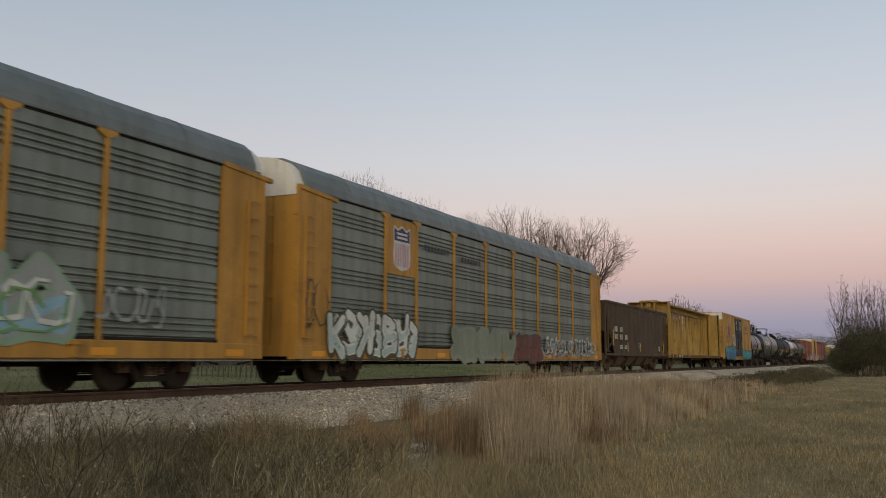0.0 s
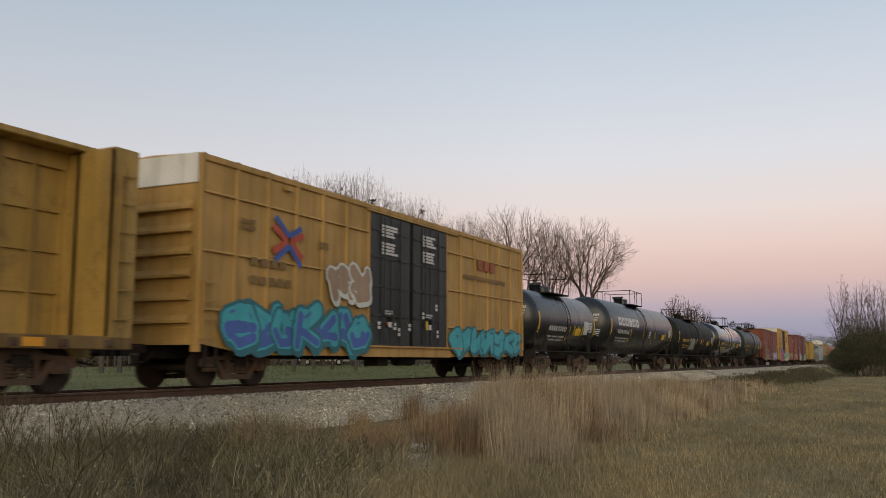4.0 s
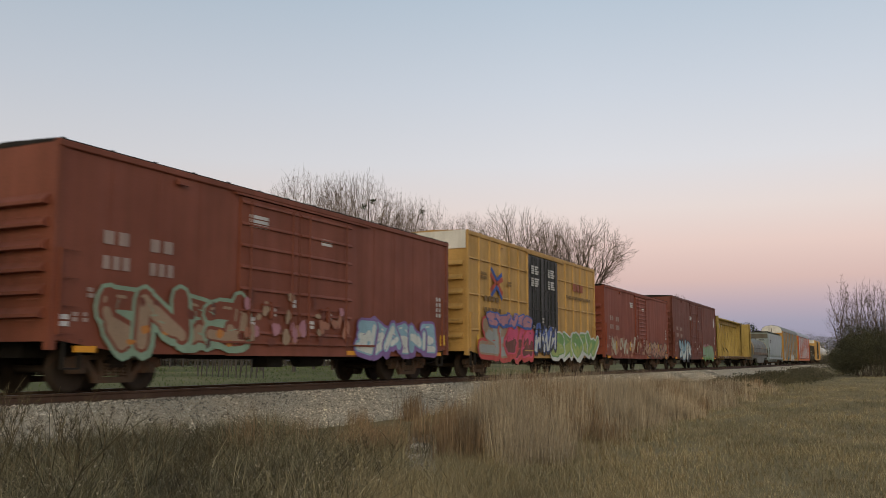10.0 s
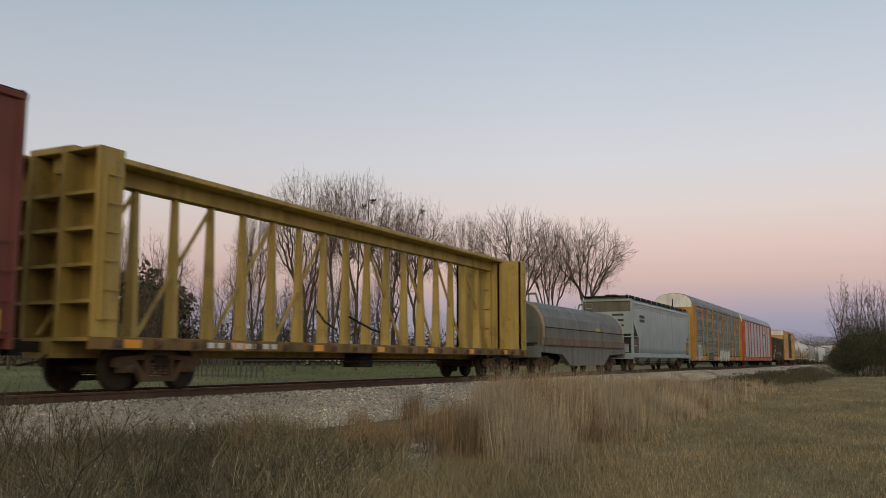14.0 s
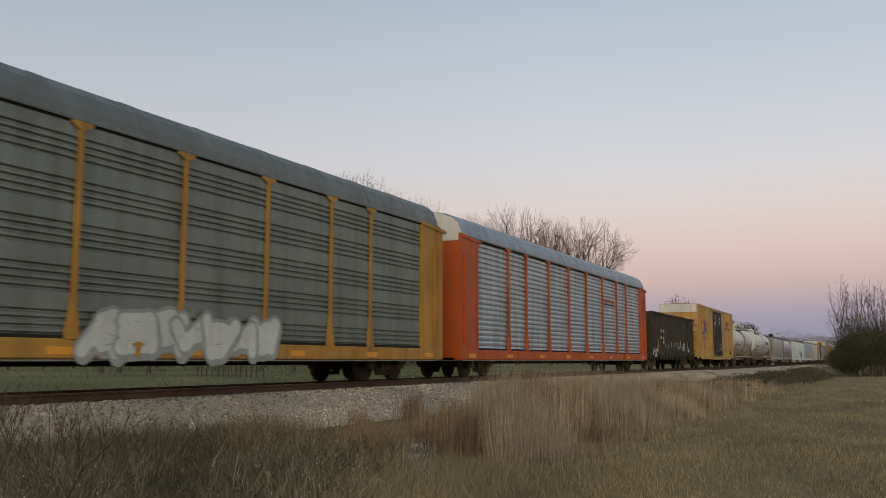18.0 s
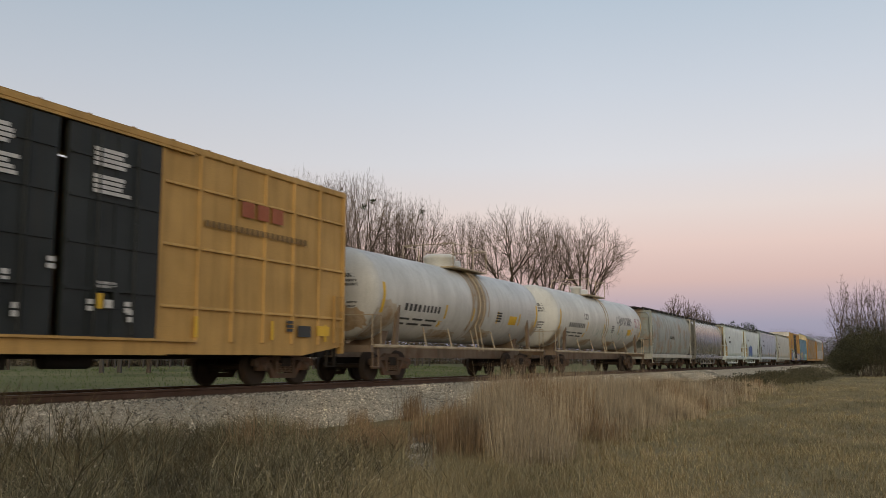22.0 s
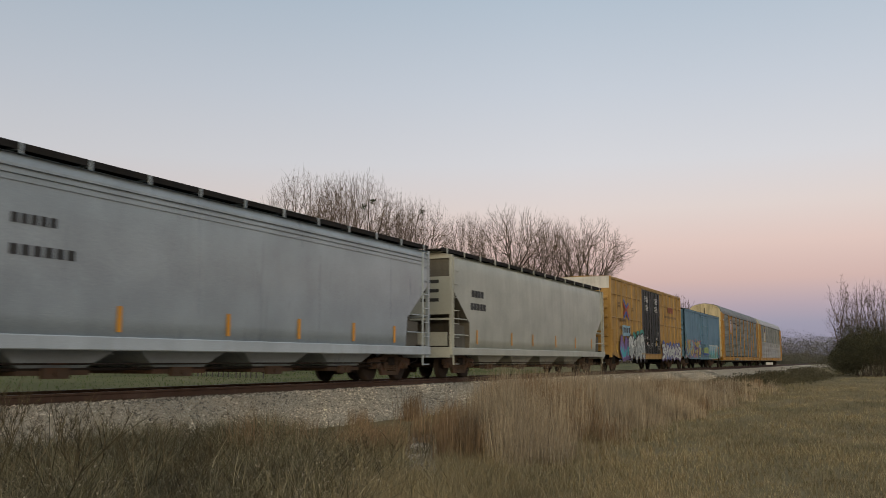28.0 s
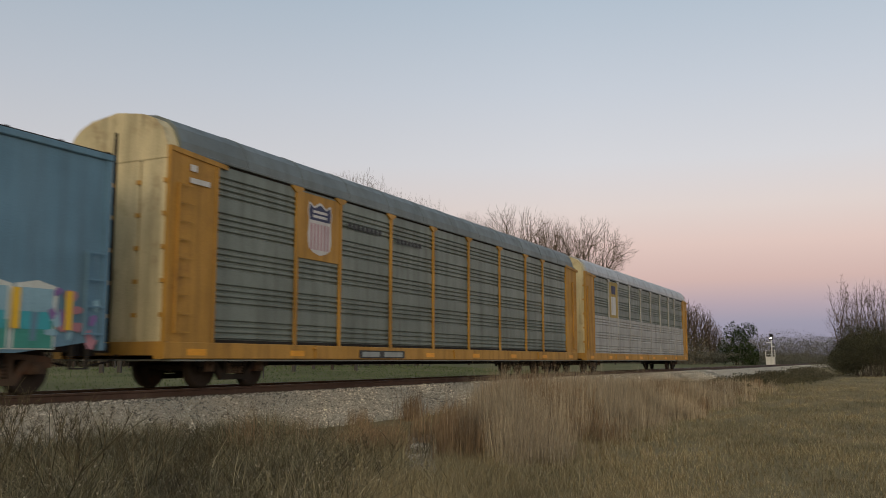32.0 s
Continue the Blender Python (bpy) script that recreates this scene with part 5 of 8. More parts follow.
def covered_hopper(front, rear, top, mat, label, bays=4, sill_mat=None, roof_mat="black", curved=False, panel_ends=True, dark_pocket="black", side_top=None, rail_col=None, pocket_mat=None, bands=False, plated=False):
    """Curved or straight-sided car with slope sheets, end platforms and outlet gates."""
    car, h = begin("covered_hopper", front, rear, label, 1.75)
    sm = sill_mat or mat
    X = 1.58
    side_top = side_top or top - .32
    e = 1.55 if h > 8.5 else 1.75
    pm = pocket_mat or mat
    # body: sides above the sill; ends slope in under the roof
    if curved:
        line = [(1.32, .98), (1.45, 1.25), (1.53, 1.7), (1.57, 2.2), (1.575, 2.6), (1.54, 3.0), (1.44, side_top - .42), (1.30, side_top - .18), (1.1, side_top)]
        z_hi, z_lo = side_top - .35, 1.0
        e = .85
    else:
        line = [(1.50, .98), (1.52, 1.4), (1.535, 1.95), (1.54, 2.5), (1.538, 3.0), (1.525, side_top - .5), (1.49, side_top - .16), (1.42, side_top)]
        z_hi, z_lo = min(3.05, side_top - .75), 1.9
    ring = line + [(-a, b) for a, b in line[::-1]]
    nr = len(ring)
    half = nr // 2
    b, sheets = G(), []

    def inset(z, s):
        """The end sheet slopes: low parts stand further in."""
        k = max(0.0, min(1.0, (z_hi - z) / (z_hi - z_lo)))
        return s * (h - .16 - (e - .1) * k)
    v = [(x, inset(z, -1), z) for x, z in ring] + [(x, inset(z, 1), z) for x, z in ring]
    b.add(v, [(i, (i + 1) % nr, nr + (i + 1) % nr, nr + i) for i in range(nr)], True)
    for o in (0, nr):
        sheets.append(G().add(v[o:o + nr], [(i, i + 1, nr - 2 - i, nr - 1 - i) for i in range(half - 1)]))
    body = part("hopper_body", b, mat, car)
    for sl in sheets:
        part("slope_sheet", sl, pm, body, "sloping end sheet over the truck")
    if bands:
        for k in range(3):
            z = side_top - .50 + k * .12
            part("side_stiffener", G().box(1.45, 1.545, -h + .25, h - .25, z, z + .05), mat, body)
    for s in (-1, 1):
        ya, yb = sorted((s * (h - .5), s * (h - e - .1)))
        for sx in (-1, 1):
            xa, xb = sorted((sx * 1.30, sx * 1.34))
            part("shear_plate", G().box(xa, xb, ya, yb, 1.06, 1.85).box(xa, xb, (ya + yb) / 2 - .03, (ya + yb) / 2 + .03, 1.85, 2.6), pm, car)
        y = s * (h - (.22 if curved else .45))
        w = G()
        if curved:
            holed_plate(w, y, 0, 1.36, 1.06, 2.3, .72, 1.66, .27)
            holed_plate(w, y, -1.36, 0, 1.06, 2.3, -.72, 1.66, .27)
            w.box(-1.36, 1.36, y - .02, y + .02, 2.3, side_top - .25)
        else:
            w.box(-1.2, 1.2, y - .02, y + .02, 1.06, 1.6)
        if plated:
            w.box(-1.46, 1.46, s * (h - .2) - .02, s * (h - .2) + .02, 2.2, side_top - .02)
            for k in range(4):
                part("end_marks", G().box(.3, 1.0, s * (h - .2) - .026, s * (h - .2) - .02, 3.6 - .32 * k, 3.72 - .32 * k), "mark_black", car)
        part("end_plate", w, mat, car)
    part("end_floor", G().box(-1.2, 1.2, -h + .5, -h + e + .3, 1.0, 1.1).box(-1.2, 1.2, h - e - .3, h - .5, 1.0, 1.1), dark_pocket, car)
    part("side_sill", G().chamfer(1.40, X, -h + .05, h - .05, .80, 1.06, .02).chamfer(-X, -1.4, -h + .05, h - .05, .80, 1.06, .02), sm, car)
    for e in (-1, 1):
        part("end_sill", G().box(-1.5, 1.5, min(e * h, e * (h - .25)), max(e * h, e * (h - .25)), .72, 1.075), sm, car)
    part("centre_sill", G().box(-.3, .3, -h + .25, h - .25, .74, .98), sm, car)
    # end frames: posts and diagonal
    for s in (-1, 1):
        f = G()
        y = s * (h - .12)
        for x in (-1.5, 1.5):
            f.box(x - .05, x + .05, y - .05, y + .05, 1.0, side_top)
        f.box(-1.5, 1.5, y - .05, y + .05, side_top - .12, side_top).box(-1.5, 1.5, y - .03, y + .03, 2.0, 2.07)
        for z in (1.5, 2.05):
            f.tube((1.5, y, z), (1.5, s * (h - 1.5), z), .022, 6)
        part("end_frame", f, mat, car)
        ladder(car, 1.53, y + .05 if s < 0 else y - .45, y + .45 if s < 0 else y - .05, .5, side_top - .1, sm, 9, .05)
        ladder(car, y, -1.3, -.85, 1.2, side_top - .1, sm, 8, s * .06, across="x")
        part("end_platform", G().box(-1.45, 1.45, min(y, y - s * .5), max(y, y - s * .5), 1.08, 1.12), "black", car)
    # roof with hatches, running boards
    part("roof", G().prism([(-1.5 if not curved else -1.15, side_top - .01), (1.5 if not curved else 1.15, side_top - .01), (.9, side_top + .14), (0, side_top + .18), (-.9, side_top + .14)], "y", -h + .2, h - .2), mat, car)
    hc = G()
    m = max(4, int(h))
    for k in range(m):
        y0, y1 = -h + 1.0 + (2 * h - 2) * k / m, -h + 1.0 + (2 * h - 2) * (k + .92) / m
        hc.chamfer(-.35, .35, y0, y1, side_top + .15, side_top + .34, .03)
    part("hatch_covers", hc, roof_mat, car)
    edge = 1.10 if curved else 1.34
    for sx in (-1, 1):
        a, c = sorted((sx * .74, sx * edge))
        p, q = sorted((sx * edge, sx * (edge - .035)))
        part("running_board", G().box(a, c, -h - .25, h + .25, side_top + .14, side_top + .18).box(p, q, -h - .25, h + .25, side_top + .10, side_top + .225), roof_mat, car, "dark steel-grating roof walkway")
        part("end_walkway", G().box(-.735, .735, min(sx * (h + .25), sx * (h - .3)), max(sx * (h + .25), sx * (h - .3)), side_top + .14, side_top + .18), roof_mat, car)
    n = int(2 * h / 1.45)
    for k in range(n + 1):
        y = -h + .1 + (2 * h - .2) * k / n
        part("walk_bracket", G().box(edge + .002, edge + .03, y - .025, y + .025, side_top - .02, side_top + .215).box(.6, edge - .04, y - .03, y + .03, side_top + .1, side_top + .137), rail_col or mat, car)
    # outlets
    for k in range(bays):
        w = (2 * h - 2 * 2.75) / bays
        y = -h + 2.75 + w * (k + .5)
        g = G().add([(1.25, y - w * .48, .98), (1.25, y + w * .48, .98), (-1.25, y + w * .48, .98), (-1.25, y - w * .48, .98),
                     (1.0, y - w * .22, .46), (1.0, y + w * .22, .46), (-1.0, y + w * .22, .46), (-1.0, y - w * .22, .46)],
                    [(0, 1, 5, 4), (1, 2, 6, 5), (2, 3, 7, 6), (3, 0, 4, 7), (4, 5, 6, 7)])
        o = part("outlet_chute", g, mat, car)
        part("outlet_gate", G().box(-1.02, 1.02, y - w * .25, y + w * .25, .34, .46).tube((.7, y, .37), (1.14, y, .37), .06, 8).box(1.0, 1.1, y - .3, y + .3, .28, .48), "truck_rust", o)
    tr = G().tube((1.2, -h + 2.4, .55), (1.2, h - 2.4, .55), .02, 5).tube((1.0, -h + 2.4, .45), (1.0, h - 2.4, .45), .03, 5)
    part("brake_pipe", tr, "truck", car)
    if bays == 2:
        p = G().path([(1.3, -3.6, .92), (1.3, -3.2, .40), (1.3, 3.2, .40), (1.3, 3.6, .92)], .055, 8).tube((1.3, -3.4, .72), (1.3, 3.4, .72), .03, 6)
        for y in (-1.9, -.2, 1.5):
            p.tube((1.3, y, .40), (1.3, y, .92), .045, 6)
        p.tube((1.3, -1.2, .40), (1.3, -.2, .88), .03, 6)
        part("outlet_pipe", p, mat, car, "unloading pipes slung under the sill")
    return car, h


def open_hopper(front, rear, top, mat, label):
    car, h = begin("open_hopper", front, rear, label, 1.9)
    X = 1.52
    e = 1.9
    side = G().prism([(-h + .1, top - .5), (-h + .1, top), (h - .1, top), (h - .1, top - .5), (h - e, .95), (-h + e, .95)], "x", X - .05, X)
    part("side_wall", G().prism([(-h + .1, top - .5), (-h + .1, top), (h - .1, top), (h - .1, top - .5), (h - e, .95), (-h + e, .95)], "x", -X, -X + .05), mat, car)
    part("side_wall", side, mat, car)
    for s in (-1, 1):
        part("slope_sheet", G().add([(-X, s * (h - .1), top - .1), (X, s * (h - .1), top - .1), (X, s * (h - e - 2.6), .75), (-X, s * (h - e - 2.6), .75)], [(0, 1, 2, 3)]), mat, car)
        part("end_wall", G().box(-X, X, s * (h - .12) - .03, s * (h - .12) + .03, 2.2, top), mat, car)
    n = 13
    for k in range(n):
        y = -h + 1.2 + (2 * h - 2.4) * k / (n - 1)
        z0 = 1.0 if abs(y) < h - e else 1.0 + (abs(y) - h + e) * (top - 1.45) / (e - .1)
        part("side_post", G().prism([(X, y - .07), (X + .06, y - .04), (X + .06, y + .04), (X, y + .07)], "z", z0, top - .05), mat, car)
    part("top_chord", G().chamfer(X - .08, X + .07, -h + .05, h - .05, top - .12, top + .02, .02).chamfer(-X - .07, -X + .08, -h + .05, h - .05, top - .12, top + .02, .02), mat, car)
    part("side_sill", G().chamfer(X - .1, X + .05, -h, h, .88, 1.02, .015), mat, car)
    part("end_sill", G().box(-1.5, 1.5, -h, -h + .3, .74, 1.02).box(-1.5, 1.5, h - .3, h, .74, 1.02).box(-.3, .3, -h, h, .7, .95), mat, car)
    for s in (-1, 1):
        y = s * (h - .1)
        f = G().box(X - .06, X + .02, y - .06, y + .06, .95, top).box(X - .05, X, min(y, y - s * 1.0), max(y, y - s * 1.0), 2.05, 2.12)
        f.tube((X - .03, y, 1.05), (X - .03, y - s * 1.5, 1.7), .04, 5)
        part("end_frame", f, mat, car)
        ladder(car, X, y - s * .5 - .2, y - s * .5 + .2, 1.1, top - .3, mat, 7, .08)
    for k in range(4):
        w = (2 * h - 2 * 2.9) / 4
        y = -h + 2.9 + w * (k + .5)
        g = G().add([(1.45, y - w * .5, .96), (1.45, y + w * .5, .96), (-1.45, y + w * .5, .96), (-1.45, y - w * .5, .96),
                     (1.0, y - .5, .32), (1.0, y + .5, .32), (-1.0, y + .5, .32), (-1.0, y - .5, .32)],
                    [(0, 1, 5, 4), (1, 2, 6, 5), (2, 3, 7, 6), (3, 0, 4, 7), (4, 5, 6, 7)])
        o = part("outlet_chute", g, "chute_rust_lit", car, "rusty sloping outlet chute, coloured paler as if lit")
        part("outlet_door", G().box(-1.0, 1.02, y - .52, y + .52, .27, .33).box(1.0, 1.06, y - .1, y + .1, .3, .6), "truck", o)
    return car, h


def gondola(front, rear, top, mat, label):
    car, h = begin("gondola", front, rear, label, 1.85)
    X = 1.5
    sd = [(-h + .05, 1.05), (-h + .05, top), (h - .05, top), (h - .05, 1.05), (h - 2.9, 1.05), (h - 3.0, .86), (-h + 3.0, .86), (-h + 2.9, 1.05)]
    part("side_wall", G().prism(sd, "x", X - .05, X), mat, car)
    part("side_wall", G().prism(sd, "x", -X, -X + .05), mat, car)
    part("floor", G().box(-1.45, 1.45, -h + .1, h - .1, 1.05, 1.12).box(-.3, .3, -h, h, .7, 1.0), mat, car)
    part("coal_load", G().prism([(-1.44, 1.5), (1.44, 1.5), (1.44, top - .7), (0, top - .5), (-1.44, top - .7)], "y", -h + .15, h - .15), "black", car)
    n = 15
    for k in range(n):
        y = -h + .5 + (2 * h - 1) * k / (n - 1)
        part("side_post", G().prism([(X, y - .06), (X + .06, y - .035), (X + .06, y + .035), (X, y + .06)], "z", 1.1 if abs(y) > h - 3.2 else .75, top - .08), mat, car)
        part("post_foot", G().prism([(y - .13, 1.2), (y + .13, 1.2), (y + .05, .68), (y - .05, .68)], "x", X + .005, X + .09), mat, car)
    part("top_chord", G().chamfer(X - .07, X + .09, -h, h, top - .10, top + .03, .02), mat, car)
    part("top_chord", G().chamfer(-X - .09, -X + .07, -h, h, top - .1, top + .03, .02), mat, car)
    part("side_sill", G().chamfer(X - .1, X + .06, -h, h, 1.02, 1.18, .02), mat, car)
    for s in (-1, 1):
        y = s * (h - .05)
        e = G().box(-X, X, y - .04, y + .04, 1.0, top)
        for z in (1.5, 2.05, 2.6, 3.15):
            e.prism([(y, z - .1), (y + s * .1, z - .05), (y + s * .1, z + .05), (y, z + .1)], "x", -X + .05, X - .02)
        part("end_wall", e, mat, car)
        ladder(car, X, y - s * .35 - .2, y - s * .35 + .2, 1.3, 2.9, mat, 5, .09)
        part("end_sill", G().box(-1.5, 1.5, y - .12, y + .12, .76, 1.06), mat, car)
    return car, h


def beam_rod(y0, z0, y1, z1):
    """A flat bar leaning along the middle of the car."""
    return G().add([(-.03, y0 - .05, z0), (.03, y0 - .05, z0), (.03, y0 + .05, z0), (-.03, y0 + .05, z0), (-.03, y1 - .05, z1), (.03, y1 - .05, z1), (.03, y1 + .05, z1), (-.03, y1 + .05, z1)],
                   [(0, 1, 5, 4), (1, 2, 6, 5), (2, 3, 7, 6), (3, 0, 4, 7), (0, 1, 2, 3), (4, 5, 6, 7)])


def centerbeam(front, rear, mat, label, top=4.62, solid=(2.0, 3.2), diag="v", posts=17, opera=True):
    """Flat car with end bulkheads and a spine of posts along its middle."""
    car, h = begin("centerbeam_flatcar", front, rear, label, 2.2)
    X = 1.45
    part("deck", G().box(-X + .1, X - .1, -h, h, .98, 1.05).box(-.35, .35, -h, h, .66, .98), mat, car)
    for sx in (-1, 1):
        part("side_sill", G().chamfer(min(sx * X, sx * (X - .12)), max(sx * X, sx * (X - .12)), -h, h, .82, 1.07, .015), "cb_grime", car, "grimy brown side sill")
    k = 0
    for y in np.linspace(-h + .6, h - .6, 21):
        part("winch", G().box(X - .04, X + .07, y - .07, y + .07, .86, 1.0).tube((X, y, .93), (X + .11, y, .93), .05, 8), "truck_rust", car)
        k += 1
        if k % 3 == 1:
            part("reflector", G().box(X, X + .004, y + .2, y + .65, .86, 1.02), "mark_orange", car)
    tr = G().tube((.9, -h * .55, .58), (.9, h * .55, .58), .018, 5).tube((.6, -h * .55, .66), (.6, h * .55, .66), .025, 5).box(.3, .9, -.9, -.2, .42, .82)
    part("brake_gear", tr, "black", car)
    part("top_chord", G().chamfer(-.62, .62, -h + .1, h - .1, top + .03, top + .16, .02).box(-.16, .16, -h + .3, h - .3, top - .32, top + .03), mat, car)
    for s in (-1, 1):
        y = s * h
        ya, yb = sorted((y, y - s * .62))
        face = (yb - .1, yb) if s < 0 else (ya, ya + .1)
        b = part("bulkhead", G().box(-X, X, face[0], face[1], 1.05, top), mat, car)
        part("bulkhead_cap", G().box(-X, -.64, ya, yb, top + .002, top + .05).box(.64, X, ya, yb, top + .002, top + .05), mat, b)
        for x in (-X, -.5, .42, X - .09):
            part("bulkhead_post", G().box(x, x + .09, ya, yb, 1.05, top), mat, b)
        for z in (1.7, 2.4, 3.1, 3.8):
            part("bulkhead_rib", G().box(-X + .01, X - .01, ya + .05, yb - .005, z, z + .07), mat, b)
        part("bulkhead_side", G().box(X - .01, X + .01, ya + .04, yb - .04, 1.05, top - .05).box(X + .01, X + .04, ya + .28, ya + .33, 1.2, top - .3), mat, car)
        ladder(car, X + .01, ya + .1, yb - .1, 1.4, top - .5, mat, 6)
        sa, sb = sorted((y - s * .62, y - s * solid[0 if s < 0 else 1]))
        sp = part("solid_panel", G().box(-.09, .09, sa, sb, 1.05, top - .3), mat, car)
        for z in (1.9, 2.7, 3.5):
            part("panel_rib", G().box(-.14, .14, sa, sb, z, z + .05), mat, sp)
        for yy in np.linspace(sa + .3, sb - .05, 4):
            part("panel_post", G().box(-.15, .15, yy - .05, yy + .05, 1.05, top - .3), mat, sp)
    a, b = -h + solid[0], h - solid[1]
    for i in range(posts):
        y = a + (b - a) * (i + .85) / (posts + .7)
        p = G().add([(-.15, y - .085, 1.05), (.15, y - .085, 1.05), (.07, y - .06, top - .3), (-.07, y - .06, top - .3), (-.15, y + .085, 1.05), (.15, y + .085, 1.05), (.07, y + .06, top - .3), (-.07, y + .06, top - .3)],
                    [(0, 1, 2, 3), (4, 5, 6, 7), (0, 1, 5, 4), (1, 2, 6, 5), (2, 3, 7, 6), (3, 0, 4, 7)])
        p.box(-.10, .12, y - .09, y + .09, 2.3, 2.36)
        part("post", p, mat, car)
        if diag == "v" and i % 2 == 0:
            y2 = y - (1 if y < 0 else -1) * (b - a) / posts * 1.8
            part("diagonal", beam_rod(y, top - .35, y2, 1.1), mat, car)
    if diag != "v":
        for s in (-1, 1):
            for hi, lo in ((7.75, 5.05), (4.05, 1.05)):
                part("diagonal", beam_rod(s * hi, top - .35, s * lo, 1.12), mat, car)
                part("gusset_plate", G().prism([(s * lo - .42, 1.05), (s * lo + .42, 1.05), (s * lo + .26, 1.42), (s * lo - .1 * s, 1.62), (s * lo - .26, 1.42)], "x", -.12, .12), mat, car)
                part("gusset_plate", G().prism([(s * hi - .34, top - .3), (s * hi + .34, top - .3), (s * (hi - .3), top - .78), (s * (hi - .1), top - .8)], "x", -.1, .1), mat, car)
        for y in (a, b):
            e = .35 if y < 0 else -.35
            part("corner_plate", G().prism([(y, top - .3), (y + e, top - .3), (y + e, top - .45), (y, top - .75)], "x", -.09, .09), mat, car)
    return car, h


def coil_car(front, rear, mat, label):
    car, h = begin("coil_car", front, rear, label, 1.9)
    X = 1.45
    part("frame", G().prism([(-h + .1, 1.3), (h - .1, 1.3), (h - .1, 1.0), (h - 3.3, .9), (h - 4.4, .38), (-h + 4.4, .38), (-h + 3.3, .9), (-h + .1, 1.0)], "x", X - .25, X).prism(
        [(-h + .1, 1.3), (h - .1, 1.3), (h - .1, 1.0), (h - 3.3, .9), (h - 4.4, .38), (-h + 4.4, .38), (-h + 3.3, .9), (-h + .1, 1.0)], "x", -X, -X + .25), mat, car, "deep fish-belly side frame")
    part("trough", G().box(-1.2, 1.2, -h + .2, h - .2, 1.0, 1.4).box(-.3, .3, -h, h, .7, 1.0), "black", car)
    part("end_sill", G().box(-1.45, 1.45, -h, -h + .3, .75, 1.25).box(-1.45, 1.45, h - .3, h, .75, 1.25), mat, car)
    prof = [(X + .04, 1.30), (X + .04, 2.1), (X - .05, 2.55), (X - .3, 2.95), (X - .7, 3.2), (.35, 3.3)]
    prof = prof + [(-a, b) for a, b in prof[::-1]]
    hood = part("hood", G().prism(prof, "y", -h + .55, h - .55), mat, car, "arched steel cover over the coils")
    for y in (-h + .58, h - .58):
        part("hood_rim", G().prism([(a * 1.02, b + .03) for a, b in prof] + [(a * .97, b - .06) for a, b in prof[::-1]], "y", y - .05, y + .05), "rail_rust", hood, "rusty tan rim of the hood")
    part("hood_seam", G().box(X + .042, X + .05, -h + .65, h - .65, 2.06, 2.1), "black", hood)
    part("hood_rail", G().box(X + .04, X + .11, -h + .5, h - .5, 1.30, 1.62), "sill_tan", hood, "rust-tan lower edge of the hood")
    part("hood_mark", G().box(X + .05, X + .056, 1.2, 2.0, 2.12, 2.24), "mark_gold", hood)
    for y in (-h * .62, h * .62):
        part("lifting_bracket", G().path([(-.5, y, 3.2), (-.35, y, 3.72), (.35, y, 3.72), (.5, y, 3.2)], .05, 6).tube((0, y, 3.25), (0, y, 3.72), .04), mat, hood)
    er = G()
    for s in (-1, 1):
        y = s * (h - .15)
        er.path([(1.4, y, 1.2), (1.4, y, 2.1), (-1.4, y, 2.1), (-1.4, y, 1.2)], .02, 5)
        er.path([(0, y, 1.2), (0, y, 2.1)], .02, 5)
    part("end_rail", er, mat, car)
    return car, h


# ================= the train, from its head back =================
POSTS = (.165, .238, .34, .443, .545, .65, .752, .828)


def rack_posts(h):
    return {"posts": [-h + 2 * h * f for f in POSTS]}


def hl(front, rear):
    return (rear - front) * SC / 2


def emblem_panel(car, h, mat):
    a, b = -h + 2 * h * POSTS[0], -h + 2 * h * POSTS[1]
    p = part("emblem_panel", G().box(1.50, 1.545, a, b, 3.2, 4.9), mat, car, "yellow plate behind the shield emblem")
    shield(car, 1.548, (a + b) / 2, 3.36, 1.38)


def frac(h, f):
    return -h + 2 * h * f


